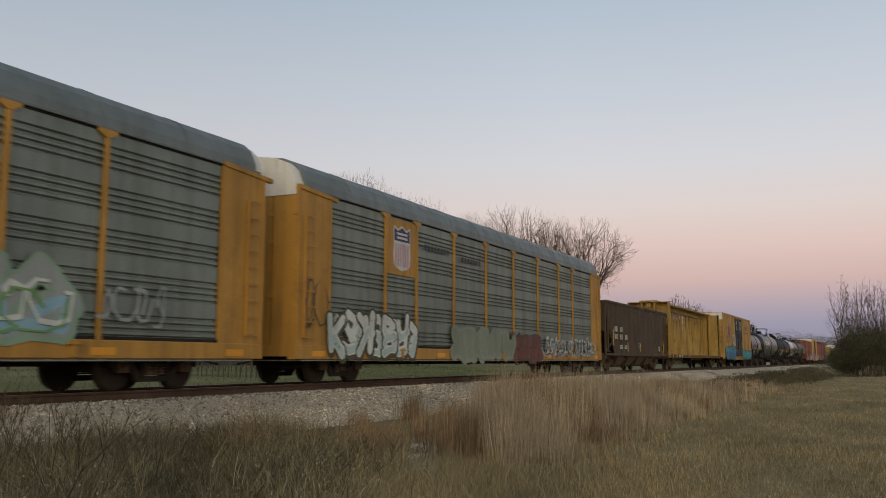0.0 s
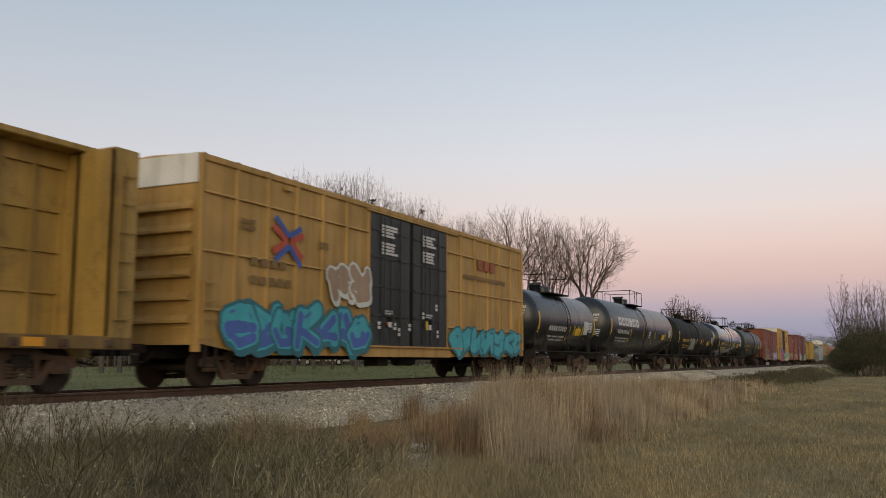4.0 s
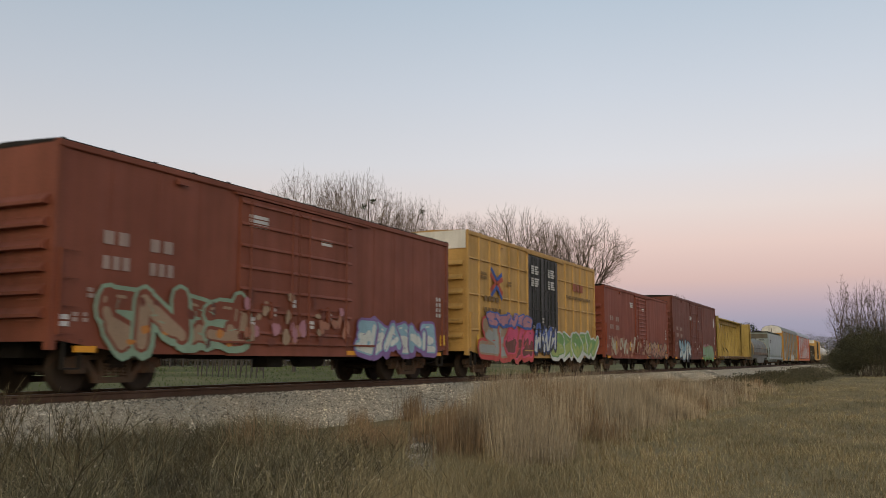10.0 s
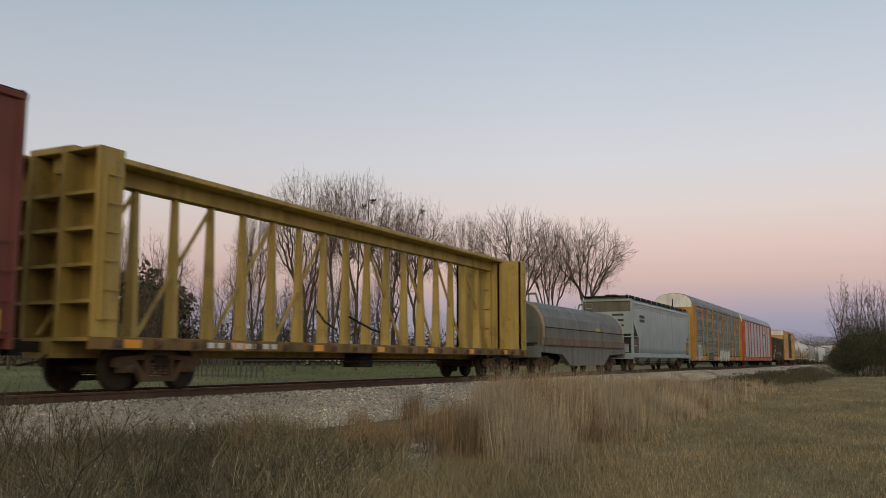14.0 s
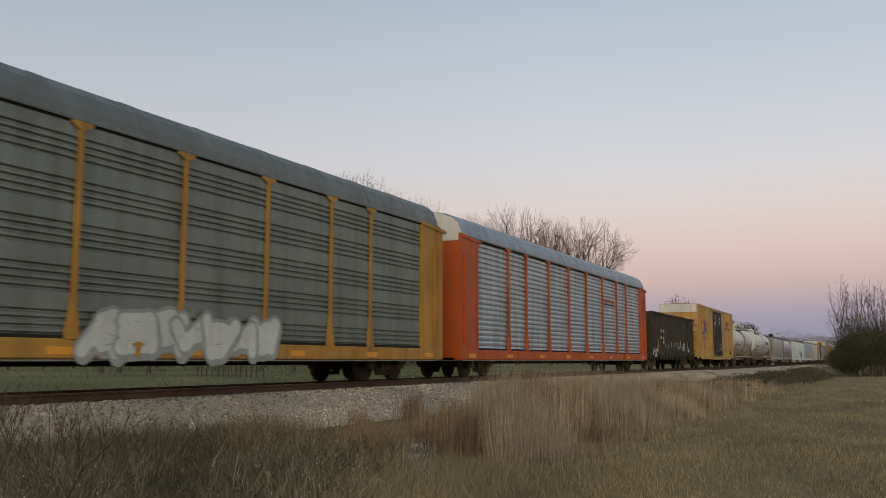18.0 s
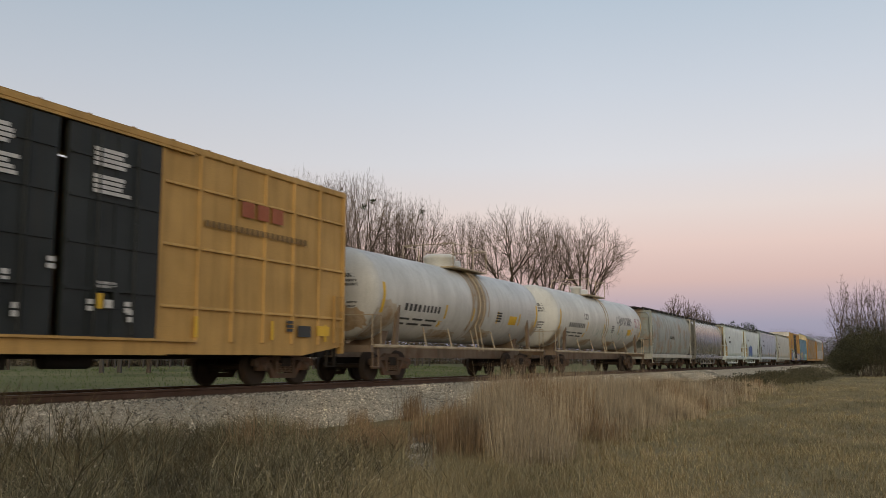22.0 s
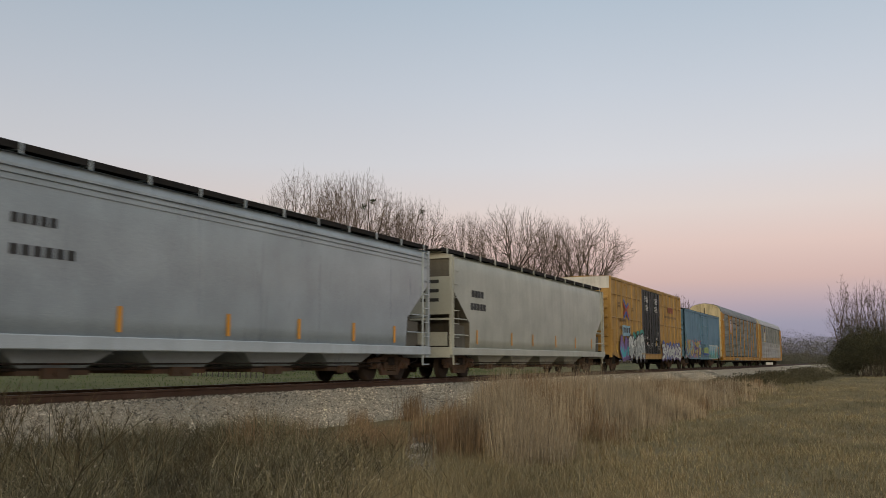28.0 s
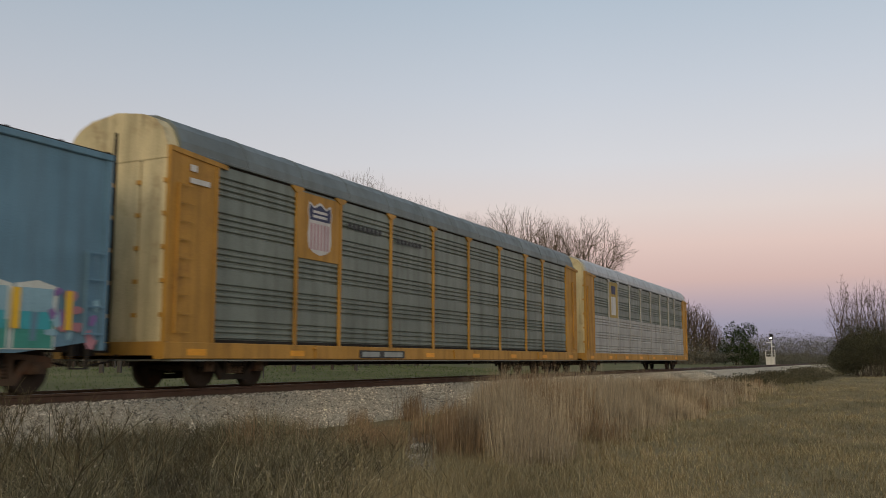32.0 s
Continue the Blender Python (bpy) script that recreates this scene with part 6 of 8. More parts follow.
def consist():
    X = 1.575
    # 1 leading autorack, heavily tagged
    c, h = autorack(-5.2, 23.94, "rack_yellow", "rack_steel", "roof_grey", "grey corrugated autorack with yellow posts and graffiti", 8, emblem=rack_posts(hl(-5.2, 23.94)))
    graffiti(c, X, frac(h, .60), frac(h, .80), .92, 2.45, "g_grey", "g_sage", 4, "pale grey, white and green sprayed letters", -.25, "g_sky", seed=3)
    scribble(c, X + .03, frac(h, .61), frac(h, .80), 1.0, 2.3, "g_white", 7, .045, 310, "white sprayed strokes")
    scribble(c, X + .031, frac(h, .62), frac(h, .79), 1.0, 1.9, "g_green", 5, .03, 311, "green sprayed strokes")
    scribble(c, X, frac(h, .825), frac(h, .89), 1.2, 2.2, "g_grey", 4, .035, 312, "faint white sprayed tag")
    # 2 emblem autorack
    c, h = autorack(25.33, 53.16, "rack_yellow", "rack_steel", "roof_grey", "grey corrugated autorack with yellow posts and shield emblem", 8, emblem=rack_posts(hl(25.33, 53.16)))
    emblem_panel(c, h, "rack_yellow")
    graffiti(c, X, frac(h, .055), frac(h, .235), .74, 2.05, "g_white", "g_olive", 7, "white sprayed block letters with dark outline", -.1, "g_frost", seed=5)
    scribble(c, X + .002, frac(h, .01), frac(h, .05), 1.2, 2.9, "mark_black", 2, .02, 301)
    scribble(c, X + .002, frac(h, .06), frac(h, .085), 1.5, 1.9, "g_white", 2, .03, 302)
    graffiti(c, X, frac(h, .335), frac(h, .535), .66, 1.78, "g_haze", "g_mist", 7, "washed-out pale green sprayed letters", .1, seed=6)
    graffiti(c, X, frac(h, .54), frac(h, .655), .68, 1.72, "g_maroon", "g_dull", 5, "dark maroon sprayed letters", .1, "oxide_dark", seed=7)
    scribble(c, X + .02, frac(h, .545), frac(h, .65), 1.0, 1.8, "g_black", 4, .02, 306, "thin dark sprayed lines")
    scribble(c, X, frac(h, .67), frac(h, .955), .70, 1.6, "g_grey", 10, .075, 305, "wide grey sprayed strokes")
    scribble(c, X + .022, frac(h, .68), frac(h, .95), .75, 1.75, "g_white", 14, .035, 303, "tangled white sprayed lines")
    scribble(c, X + .023, frac(h, .68), frac(h, .95), .72, 1.6, "g_black", 14, .02, 304, "thin dark sprayed lines")
    bars(c, X, frac(h, .255), 4.12, 1.9, .24, 1, 8, "mark_black")
    bars(c, X, frac(h, .36), 4.02, 1.7, .22, 1, 7, "mark_black")
    # 3 brown open hopper
    c, h = open_hopper(54.1, 69.57, 3.84, "brown", "rusty dark brown open-top coal hopper")
    for y, z, w in ((1.65, 2.14, .66), (2.8, 2.14, .62), (1.65, 1.72, .66), (2.75, 1.72, .66), (3.85, 1.72, .62)):
        bars(c, 1.585, -h + y, z, w, .40, 1, 2, "g_cream", gap=.2)
    bars(c, 1.585, -h + 1.65, 1.98, .66, .1, 1, 4, "g_cream")
    bars(c, 1.585, -h + 2.75, 1.26, .6, .24, 2, 3, "mark_white")
    bars(c, 1.585, -h + 3.75, 1.26, .6, .24, 2, 3, "mark_white")
    bars(c, 1.585, h - 2.75, 1.2, .4, .32, 3, 2, "mark_white")
    bars(c, 1.585, -h + 7.0, 1.3, .25, .4, 3, 2, "g_grey", jitter=.5)
    reflectors(c, 1.585, (-h + 1.4,), 1.45, h=.9, w=.14)
    reflectors(c, 1.585, (-h + 4.5, -h + 7.5, h - 1.2), 1.15, h=.5, w=.12)
    # 4 yellow centerbeam
    c, h = centerbeam(71.0, 93.62, "cb_yellow", "worn yellow centerbeam flatcar, empty", 4.70, (3.1, 3.1), "gusset", 12)
    bars(c, 1.452, -h + 2.6, .85, 2.0, .17, 1, 7, "mark_white")
    # 5 yellow double-door boxcar
    c, h = boxcar(
        95.4, 115.29, 5.12, "tt_yellow_deep", "yellow boxcar with black double doors and cyan graffiti",
        [(frac(hl(95.4, 115.29), .37), frac(hl(95.4, 115.29), .495)), (frac(hl(95.4, 115.29), .505), frac(hl(95.4, 115.29), .63))], "door_black", 12, "grid", True, roof_mat="tt_yellow_deep")
    box_marks(c, h)
    graffiti(c, X + .01, frac(h, .05), frac(h, .36), .85, 2.0, "g_cyan", "g_teal", 7, "bright cyan sprayed letters", .13, "g_blue", seed=11)
    graffiti(c, X + .01, frac(h, .64), frac(h, .97), .85, 1.75, "g_cyan", "g_teal", 7, "cyan sprayed tag", .11, seed=12)
    graffiti(c, X + .012, frac(h, .27), frac(h, .36), 2.2, 3.2, "g_tan", "g_white", 2, "small white sprayed tag", .08, seed=13)
    # 6-10 tank cars
    c, h, r, zc = tank_car(116.9, 127.08, 1.40, 2.45, "tank_black", "short glossy black tank car", dome_y=-.4)
    tank_marks(c, h, r, zc, "mark_white")
    on_tank(c, r, zc, h - 2.6, h - 1.9, zc - .55, zc + .1, "g_white", "graffiti")
    c, h, r, zc = tank_car(128.4, 146.16, 1.52, 2.62, "tank_black", "glossy black tank car with white block lettering", dome_y=-.3)
    tank_marks(c, h, r, zc, "mark_white")
    for k in range(6):
        y = -h + 2.3 + k * .80
        on_tank(c, r, zc, y, y + .68, zc - .02, zc + .46, "mark_white", "logo_block")
        if k != 3:
            on_tank(c, r, zc, y + .2, y + .48, zc + .14, zc + .28, "tank_black", "logo_gap", .012)
    c, h, r, zc = tank_car(147.7, 164.52, 1.43, 2.52, "tank_flat", "matt black tank car with a pale overpainted patch", dome_y=-.4)
    tank_marks(c, h, r, zc, "mark_gold")
    tank_blob(c, r, zc, -h + 6.55, zc - .62, .95, .42, "g_grey", 3, "overpaint", "pale grey patch over old graffiti")
    tank_blob(c, r, zc, -h + 5.35, zc - .30, .22, .16, "g_grey", 5, "overpaint", "small grey dab of overpaint", .008)
    tank_blob(c, r, zc, -h + 7.6, zc - .95, .3, .14, "g_grey", 6, "overpaint", "small grey dab of overpaint", .009)
    tank_scrawl(c, r, zc, -h + 7.7, -h + 8.7, zc - .45, zc - .2, "mark_gold", 3, .02, 720)
    c, h, r, zc = tank_car(166.0, 182.1, 1.50, 2.58, "tank_gloss", "mirror-glossy black tank car with gold lettering", dome_y=-.3)
    tank_marks(c, h, r, zc, "mark_gold")
    c, h, r, zc = tank_car(183.6, 200.49, 1.50, 2.62, "tank_green", "dark green-black tank car with gold lettering", dome_y=-.3)
    tank_marks(c, h, r, zc, "mark_gold")
    # 11 red boxcar
    hh = hl(202.2, 218.72)
    c, h = boxcar(202.2, 218.72, 4.60, "oxide", "oxide red boxcar with graffiti along its lower side", [(frac(hh, .315), frac(hh, .46)), (frac(hh, .46), frac(hh, .617))], None, 9, "smooth", end_ribs=6)
    red_marks(c, h)
    graffiti(c, 1.55, frac(h, .07), frac(h, .33), .86, 2.1, "oxide", "g_sage", 4, "green-edged sprayed letters", .05, "g_tan", seed=21)
    mural(c, 1.56, frac(h, .07), frac(h, .33), .86, 1.9, ("g_dull", "g_orange", "oxide_dark"), 5, "orange and dull red sprayed cloud", 24)
    mural(c, 1.60, frac(h, .33), frac(h, .61), .95, 2.3, ("oxide_dark", "g_tan", "g_salmon", "g_rose"), 9, "faded rose and tan sprayed tags on the doors", 22)
    graffiti(c, 1.55, frac(h, .64), frac(h, .93), .80, 1.75, "g_sky", "g_purple", 6, "blue and silver sprayed letters", .14, "g_white", seed=23)
    # 12 yellow boxcar with pink and green pieces
    hh = hl(220.37, 236.56)
    c, h = boxcar(220.37, 236.56, 5.27, "tt_yellow", "yellow boxcar with black doors, pink and green graffiti", [(frac(hh, .385), frac(hh, .51)), (frac(hh, .515), frac(hh, .625))], "door_black", 11, "grid", True, roof_mat="tt_yellow_deep")
    box_marks(c, h)
    graffiti(c, X + .01, frac(h, .08), frac(h, .24), .80, 2.25, "g_tan", "g_red", 2, "tan sprayed letters with red edges", .17, "g_grey", seed=31)
    graffiti(c, X + .012, frac(h, .22), frac(h, .40), .70, 2.05, "g_pink", "g_red", 3, "hot pink sprayed letters", .17, "g_maroon", seed=32)
    graffiti(c, X + .03, frac(h, .11), frac(h, .39), 1.95, 2.45, "g_rose", "g_blue", 5, "blue and rose sprayed crown", .2, seed=33)
    graffiti(c, X + .04, frac(h, .42), frac(h, .58), .95, 2.2, "g_blue", "g_black", 4, "dark blue sprayed tag on the doors", .09, "g_white", seed=34)
    graffiti(c, X + .03, frac(h, .57), frac(h, .99), .72, 1.95, "g_green", "g_white", 5, "bright green sprayed letters with white edges", .15, "g_lime", seed=35)
    # 13, 14 red boxcars
    hh = hl(238.4, 254.59)
    c, h = boxcar(238.4, 254.59, 4.66, "oxide_bright", "bright oxide red boxcar with ribbed sliding door", [(frac(hh, .425), frac(hh, .60))], None, 12, "plain", end_ribs=6)
    red_marks(c, h)
    mural(c, 1.508, frac(h, .08), frac(h, .42), .80, 2.05, ("g_salmon", "oxide", "g_faded", "g_salmon", "g_cream"), 13, "faded salmon and tan sprayed letters", 41, .5, 1.7)
    mural(c, 1.60, frac(h, .42), frac(h, .60), .95, 1.9, ("g_salmon", "oxide_bright", "g_faded"), 10, "faded salmon spray across the door", 42, .5, 1.6)
    mural(c, 1.506, frac(h, .60), frac(h, .99), .80, 1.75, ("g_faded", "g_salmon", "g_rose"), 9, "tan and rose sprayed cloud", 44, .4, 2.0)
    graffiti(c, 1.525, frac(h, .60), frac(h, .98), .82, 1.8, "g_faded", "g_dull", 6, "tan sprayed letters with dark edges", -.1, "g_salmon", seed=43)
    reflectors(c, 1.56, (frac(h, .14), frac(h, .33), frac(h, .64), frac(h, .80)), 1.2, "mark_yellow", .14, .5)
    hh = hl(256.33, 275.22)
    c, h = boxcar(256.33, 275.22, 5.22, "oxide_dark", "dark oxide red boxcar with blue and green graffiti", [(frac(hh, .36), frac(hh, .49)), (frac(hh, .49), frac(hh, .62))], None, 12, "smooth", end_ribs=7)
    red_marks(c, h)
    graffiti(c, 1.535, frac(h, .12), frac(h, .335), .74, 2.2, "g_sky", "g_black", 4, "pale blue sprayed block letters with black outline", .14, "g_white", seed=51)
    graffiti(c, 1.535, frac(h, .635), frac(h, .90), .74, 1.85, "g_sage", "g_green", 6, "pale green sprayed letters on a rose cloud", .12, seed=52, cloud="g_rose")
    part("emblem", G().prism([(frac(h, .945) + .25 * math.cos(t), 3.9 + .42 * math.sin(t)) for t in np.linspace(0, 6.28, 20)[:-1]], "x", 1.512, 1.53), "mark_white", c, "pale oval emblem")
    # 15 lemon centerbeam
    c, h = centerbeam(277.0, 300.31, "cb_lemon", "lemon yellow centerbeam flatcar, empty", 4.66, (1.3, .75), "v", 16)
    bars(c, 1.452, -h + 3.2, .85, 2.6, .17, 1, 8, "mark_white")
    part("loose_strap", G().path([(.5, -.9, 1.9), (.5, -.3, 1.75), (.5, .5, 1.55), (.5, .9, 1.5)], .035, 6), "black", c, "loose black tie-down strap")
    part("loose_strap", G().path([(.5, -2.6, 2.0), (.5, -2.2, 1.7), (.5, -1.6, 1.5)], .03, 6), "black", c, "loose black tie-down strap")
    # 16 coil car
    c, h = coil_car(301.8, 316.64, "coil", "grey covered coil car with arched hood")
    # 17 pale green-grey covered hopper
    c, h = covered_hopper(318.1, 336.41, 4.62, "hop_green", "pale green-grey covered hopper", 4, roof_mat="black", plated=True, side_top=4.28, pocket_mat="slope_grime_shade", bands=True)
    bars(c, 1.545, -h + 1.9, 2.9, 1.3, .5, 2, 6, "mark_black")
    # 18 autorack C, 19 orange autorack
    c, h = autorack(337.84, 365.74, "rack_yellow", "rack_steel", "roof_grey", "grey corrugated autorack with yellow posts and white end caps", 8, emblem=rack_posts(hl(337.84, 365.74)), flare=True)
    graffiti(c, X, frac(h, .06), frac(h, .12), .80, 1.95, "g_grey", "g_white", 2, "white sprayed tag", .15, seed=61)
    graffiti(c, X, frac(h, .455), frac(h, .66), .68, 1.62, "g_white", "g_grey", 7, "white sprayed block letters", .2, seed=62)
    graffiti(c, X, frac(h, .245), frac(h, .335), .72, 1.25, "g_teal", "g_black", 3, "dark green sprayed tag", .1, seed=63)
    c, h = autorack(367.2, 395.45, "rack_orange", "rack_bright", "roof_blue", "bright galvanised autorack with orange posts and sill", 8, groove=(21, 0, .06), emblem=rack_posts(hl(367.2, 395.45)), flare=True)
    g = G()
    for k in range(5):
        y = frac(h, .665) + k * .40
        g.box(X - .055, X - .05, y, y + .34, 3.72, 3.88)
    part("lettering", g, "mark_red", c, "red lettering bars")
    part("lettering", G().box(X - .055, X - .05, frac(h, .66), frac(h, .74), 3.58, 3.64), "mark_black", c)
    # 20 gondola
    c, h = gondola(396.96, 411.83, 3.78, "gon_black", "black high-side coal gondola with faded marks")
    top_of_gondola = 3.78
    bars(c, 1.565, -h + 2.6, 2.45, .35, .26, 1, 2, "mark_white")
    bars(c, 1.565, -h + 3.3, 2.45, .35, .26, 1, 2, "mark_white")
    bars(c, 1.565, -h + 2.5, 2.0, .45, .26, 1, 3, "mark_white")
    bars(c, 1.565, -h + 3.25, 1.7, .42, .55, 2, 2, "mark_white")
    graffiti(c, 1.56, -h + .4, -h + 1.4, .95, 1.5, "g_grey", "g_white", 1, "white sprayed mark", .1, seed=71)
    for k in range(8):
        bars(c, 1.572, -h + 3.8 + k * .95, 1.45, .3, random.uniform(.2, .5), 1, 1, "g_grey", "scuff")
    reflectors(c, 1.57, (-h + 1.7, -h + 9.0, h - 2.9, h - .5), 1.45, h=.6, w=.12)
    scribble(c, 1.575, h - 4.7, h - 4.1, 1.3, 1.95, "g_white", 2, .045, 730, "white sprayed mark")
    scribble(c, 1.575, h - 6.6, h - 6.2, 1.4, 1.9, "g_sky", 1, .03, 731, "pale sprayed mark")
    part("paint_patch", G().box(1.565, 1.585, h - .95, h - .15, top_of_gondola - .45, top_of_gondola - .14), "oxide", c, "red painted patch at the car's end")
    for y, z in ((h - 2.6, 3.25), (h - 2.55, 1.95)):
        part("paint_patch", G().prism([(y + .2 * math.cos(t), z + .26 * math.sin(t)) for t in np.linspace(0, 6.28, 17)[:-1]], "x", 1.56, 1.572), "black", c, "black oval of overpaint")
    part("placard", G().box(1.57, 1.574, h - 2.75, h - 2.3, 1.25, 1.5), "mark_white", c)
    # 21 yellow double-door boxcar
    hh = hl(413.84, 433.28)
    c, h = boxcar(413.84, 433.28, 5.19, "tt_yellow", "yellow boxcar with black double doors, unmarked by graffiti", [(frac(hh, .37), frac(hh, .495)), (frac(hh, .505), frac(hh, .63))], "door_black", 12, "grid", True, roof_mat="tt_yellow_deep")
    box_marks(c, h)
    # 22, 23 white tanks
    c, h, r, zc = tank_car(434.9, 450.13, 1.40, 2.66, "tank_white", "white tank car with rust-brown stains at the dome", "tank_rustframe", .5, rust_belt=True, rail_mat="rail_rust", deep=True, head=.55)
    for k, (x, z, a, b) in enumerate(((.40, -.80, .34, .36), (.72, -.78, .26, .30), (.0, -.95, .36, .24))):
        head_blob(c, h, r, zc, x, zc + z, a, b, "stain", 60 + k)
    tank_blob(c, r, zc, -h + 1.25, zc - .75, .34, .34, "stain", 65, "rust_stain", "orange-brown stain round the cradle", .005)
    for k, (y, z, a, b) in enumerate(((h - .9, -.9, .26, .4), (-h + 1.0, -.95, .3, .34), (1.5, -1.1, .5, .14), (-1.8, -1.15, .7, .10))):
        tank_blob(c, r, zc, y, zc + z, a, b, "stain", 50 + k, "rust_stain", "brown stain low on the shell", .004)
    tank_marks(c, h, r, zc, "mark_black")
    c, h, r, zc = tank_car(451.6, 468.96, 1.45, 2.70, "tank_cream", "off-white tank car with black tags", "tank_rustframe", -.2, rail_mat="rail_rust", deep=True, head=.55)
    for k, (y, z, a, b) in enumerate(((h - .95, -.95, .28, .35), (-h + 1.0, -.98, .3, .3), (h - 1.6, -1.12, .4, .14), (-2.5, -1.15, .5, .10), (2.2, -1.16, .6, .10))):
        tank_blob(c, r, zc, y, zc + z, a, b, "stain", 40 + k, "rust_stain", "brown stain low on the shell", .004)
    tank_marks(c, h, r, zc, "mark_black")
    for k, (a, m) in enumerate(((2.2, "g_black"), (3.6, "g_black"), (6.2, "g_rose"))):
        tank_scrawl(c, r, zc, a, a + 1.3, zc - .15, zc + .45, m, 3, .02, 700 + k)
    tank_scrawl(c, r, zc, 4.6, 5.4, zc - .2, zc + .5, "g_black", 2, .03, 711)
    tank_scrawl(c, r, zc, -h + 4.6, -h + 5.2, zc - .1, zc + .3, "g_black", 2, .015, 712)
    tank_scrawl(c, r, zc, -2.0, 5.5, zc - .9, zc - .35, "g_frost", 9, .02, 713)
    # 24-29 covered hoppers
    c, h = covered_hopper(470.5, 484.34, 4.18, "hop_rusty", "rust-blotched grey covered hopper with curved sides", 3, side_top=3.82, curved=True, sill_mat="hop_cream")
    bars(c, 1.58, -1.2, 2.05, 1.7, .3, 1, 6, "mark_black", gap=.55, jitter=.4)
    c, h = covered_hopper(485.9, 499.79, 4.18, "hop_brown", "dusty brown-grey covered hopper with curved sides", 2, side_top=3.80, curved=True)
    c, h = covered_hopper(501.3, 514.57, 4.22, "hop_white", "white covered hopper with tan weathered ends", 2, side_top=3.90, pocket_mat="tan_end")
    bars(c, 1.545, -h + 2.8, 2.7, .8, .28, 1, 4, "mark_black")
    bars(c, 1.545, -h + 2.8, 2.25, 1.2, .28, 1, 6, "mark_black")
    c, h = covered_hopper(516.0, 528.74, 4.22, "hop_white", "white covered hopper with blue graffiti", 2, side_top=3.90, pocket_mat="tan_end")
    graffiti(c, 1.545, -h + 3.0, -h + 5.6, 1.1, 2.3, "g_blue", "g_sky", 3, "blue sprayed tag", .15, seed=81)
    bars(c, 1.545, -h + 2.2, 2.7, .8, .28, 1, 4, "mark_black")
    c, h = covered_hopper(530.2, 549.22, 4.50, "hop_grey", "clean grey covered hopper with black lettering", 4, side_top=4.16, pocket_mat="slope_grime_shade", bands=True, sill_mat="hop_pale")
    bars(c, 1.545, -h + 2.9, 2.9, 1.0, .24, 1, 5, "mark_black")
    bars(c, 1.545, -h + 2.9, 2.35, 1.45, .26, 1, 6, "mark_black")
    reflectors(c, 1.55, (-h + 2.2, -h + 5.4, -h + 8.6, 2.0, 4.6, h - 2.4), 1.15, "mark_orange", .12, .5)
    c, h = covered_hopper(550.8, 570.12, 4.50, "hop_beige", "beige covered hopper with dark lettering", 4, side_top=4.25, plated=True, pocket_mat="slope_grime_shade", sill_mat="hop_beige")
    bars(c, 1.545, -h + 1.75, 2.82, 1.1, .34, 1, 4, "mark_black", gap=.12)
    bars(c, 1.545, -h + 1.65, 2.36, 1.4, .34, 1, 5, "mark_black", gap=.12)
    reflectors(c, 1.55, (-h + 2.2, -h + 5.6, -h + 8.0, 1.5, 4.4, h - 2.4), 1.2, "mark_orange", .1, .5)
    # 30 yellow boxcar
    hh = hl(571.6, 591.13)
    c, h = boxcar(571.6, 591.13, 5.22, "tt_yellow_deep", "yellow boxcar with black double doors and silver graffiti", [(frac(hh, .37), frac(hh, .495)), (frac(hh, .505), frac(hh, .63))], "door_black", 12, "grid", True, roof_mat="tt_yellow_deep")
    box_marks(c, h)
    graffiti(c, X + .01, frac(h, .095), frac(h, .20), .78, 2.0, "g_purple", "g_violet", 2, "purple sprayed letters", .2, "g_cyan", seed=91)
    pt = part("number_patch", G().box(X + .002, X + .008, frac(h, .115), frac(h, .205), 2.02, 2.62), "g_sky", c, "pale blue overpainted patch with dark marks")
    for k in range(4):
        part("patch_mark", G().box(X + .008, X + .012, frac(h, .125) + k * .4, frac(h, .125) + k * .4 + .26, 2.2, 2.5), "mark_black", pt)
    graffiti(c, X + .01, frac(h, .19), frac(h, .375), .72, 2.15, "g_white", "g_black", 4, "silver sprayed letters with teal outline", .1, "g_grey", seed=92, cloud="g_jade")
    graffiti(c, X + .01, frac(h, .645), frac(h, .96), .72, 1.75, "g_white", "g_violet", 9, "white sprayed letters on dark blue", -.35, seed=93, cloud="g_blue")
    # 31 blue boxcar
    hh = hl(592.8, 609.15)
    c, h = boxcar(592.8, 609.15, 4.54, "blue", "weathered light blue boxcar with colourful graffiti", [(frac(hh, .40), frac(hh, .61))], None, 11, "flush", end_ribs=6)
    mural(c, 1.508, frac(h, .0), frac(h, .40), .80, 2.25, ("g_rose", "g_sky", "g_purple", "g_sky", "g_yellow", "g_purple", "g_sky", "g_yellow"), 19, "large pale blue, purple and yellow sprayed shapes", 101, .8, 2.2)
    mural(c, 1.548, frac(h, .0), frac(h, .40), 1.9, 2.3, ("g_red", "g_rose"), 9, "red sprayed upper edge", 108, .3, 2.4)
    scribble(c, 1.58, frac(h, .01), frac(h, .39), .9, 2.0, "g_violet", 9, .035, 109, "dark violet sprayed outlines")
    mural(c, 1.60, frac(h, .405), frac(h, .60), .95, 1.75, ("g_rose", "g_lime", "g_red"), 10, "rose and lime spray on the door", 102)
    tag = part("graffiti", G().prism([(frac(h, .44), 1.25), (frac(h, .57), 1.22), (frac(h, .58), 1.62), (frac(h, .55), 1.72), (frac(h, .45), 1.68)], "x", 1.64, 1.644), "g_lime", c, "lime green sprayed tag with a blue lower edge")
    part("graffiti_layer", G().prism([(frac(h, .43), 1.1), (frac(h, .585), 1.08), (frac(h, .57), 1.22), (frac(h, .44), 1.25)], "x", 1.64, 1.644), "g_blue", tag)
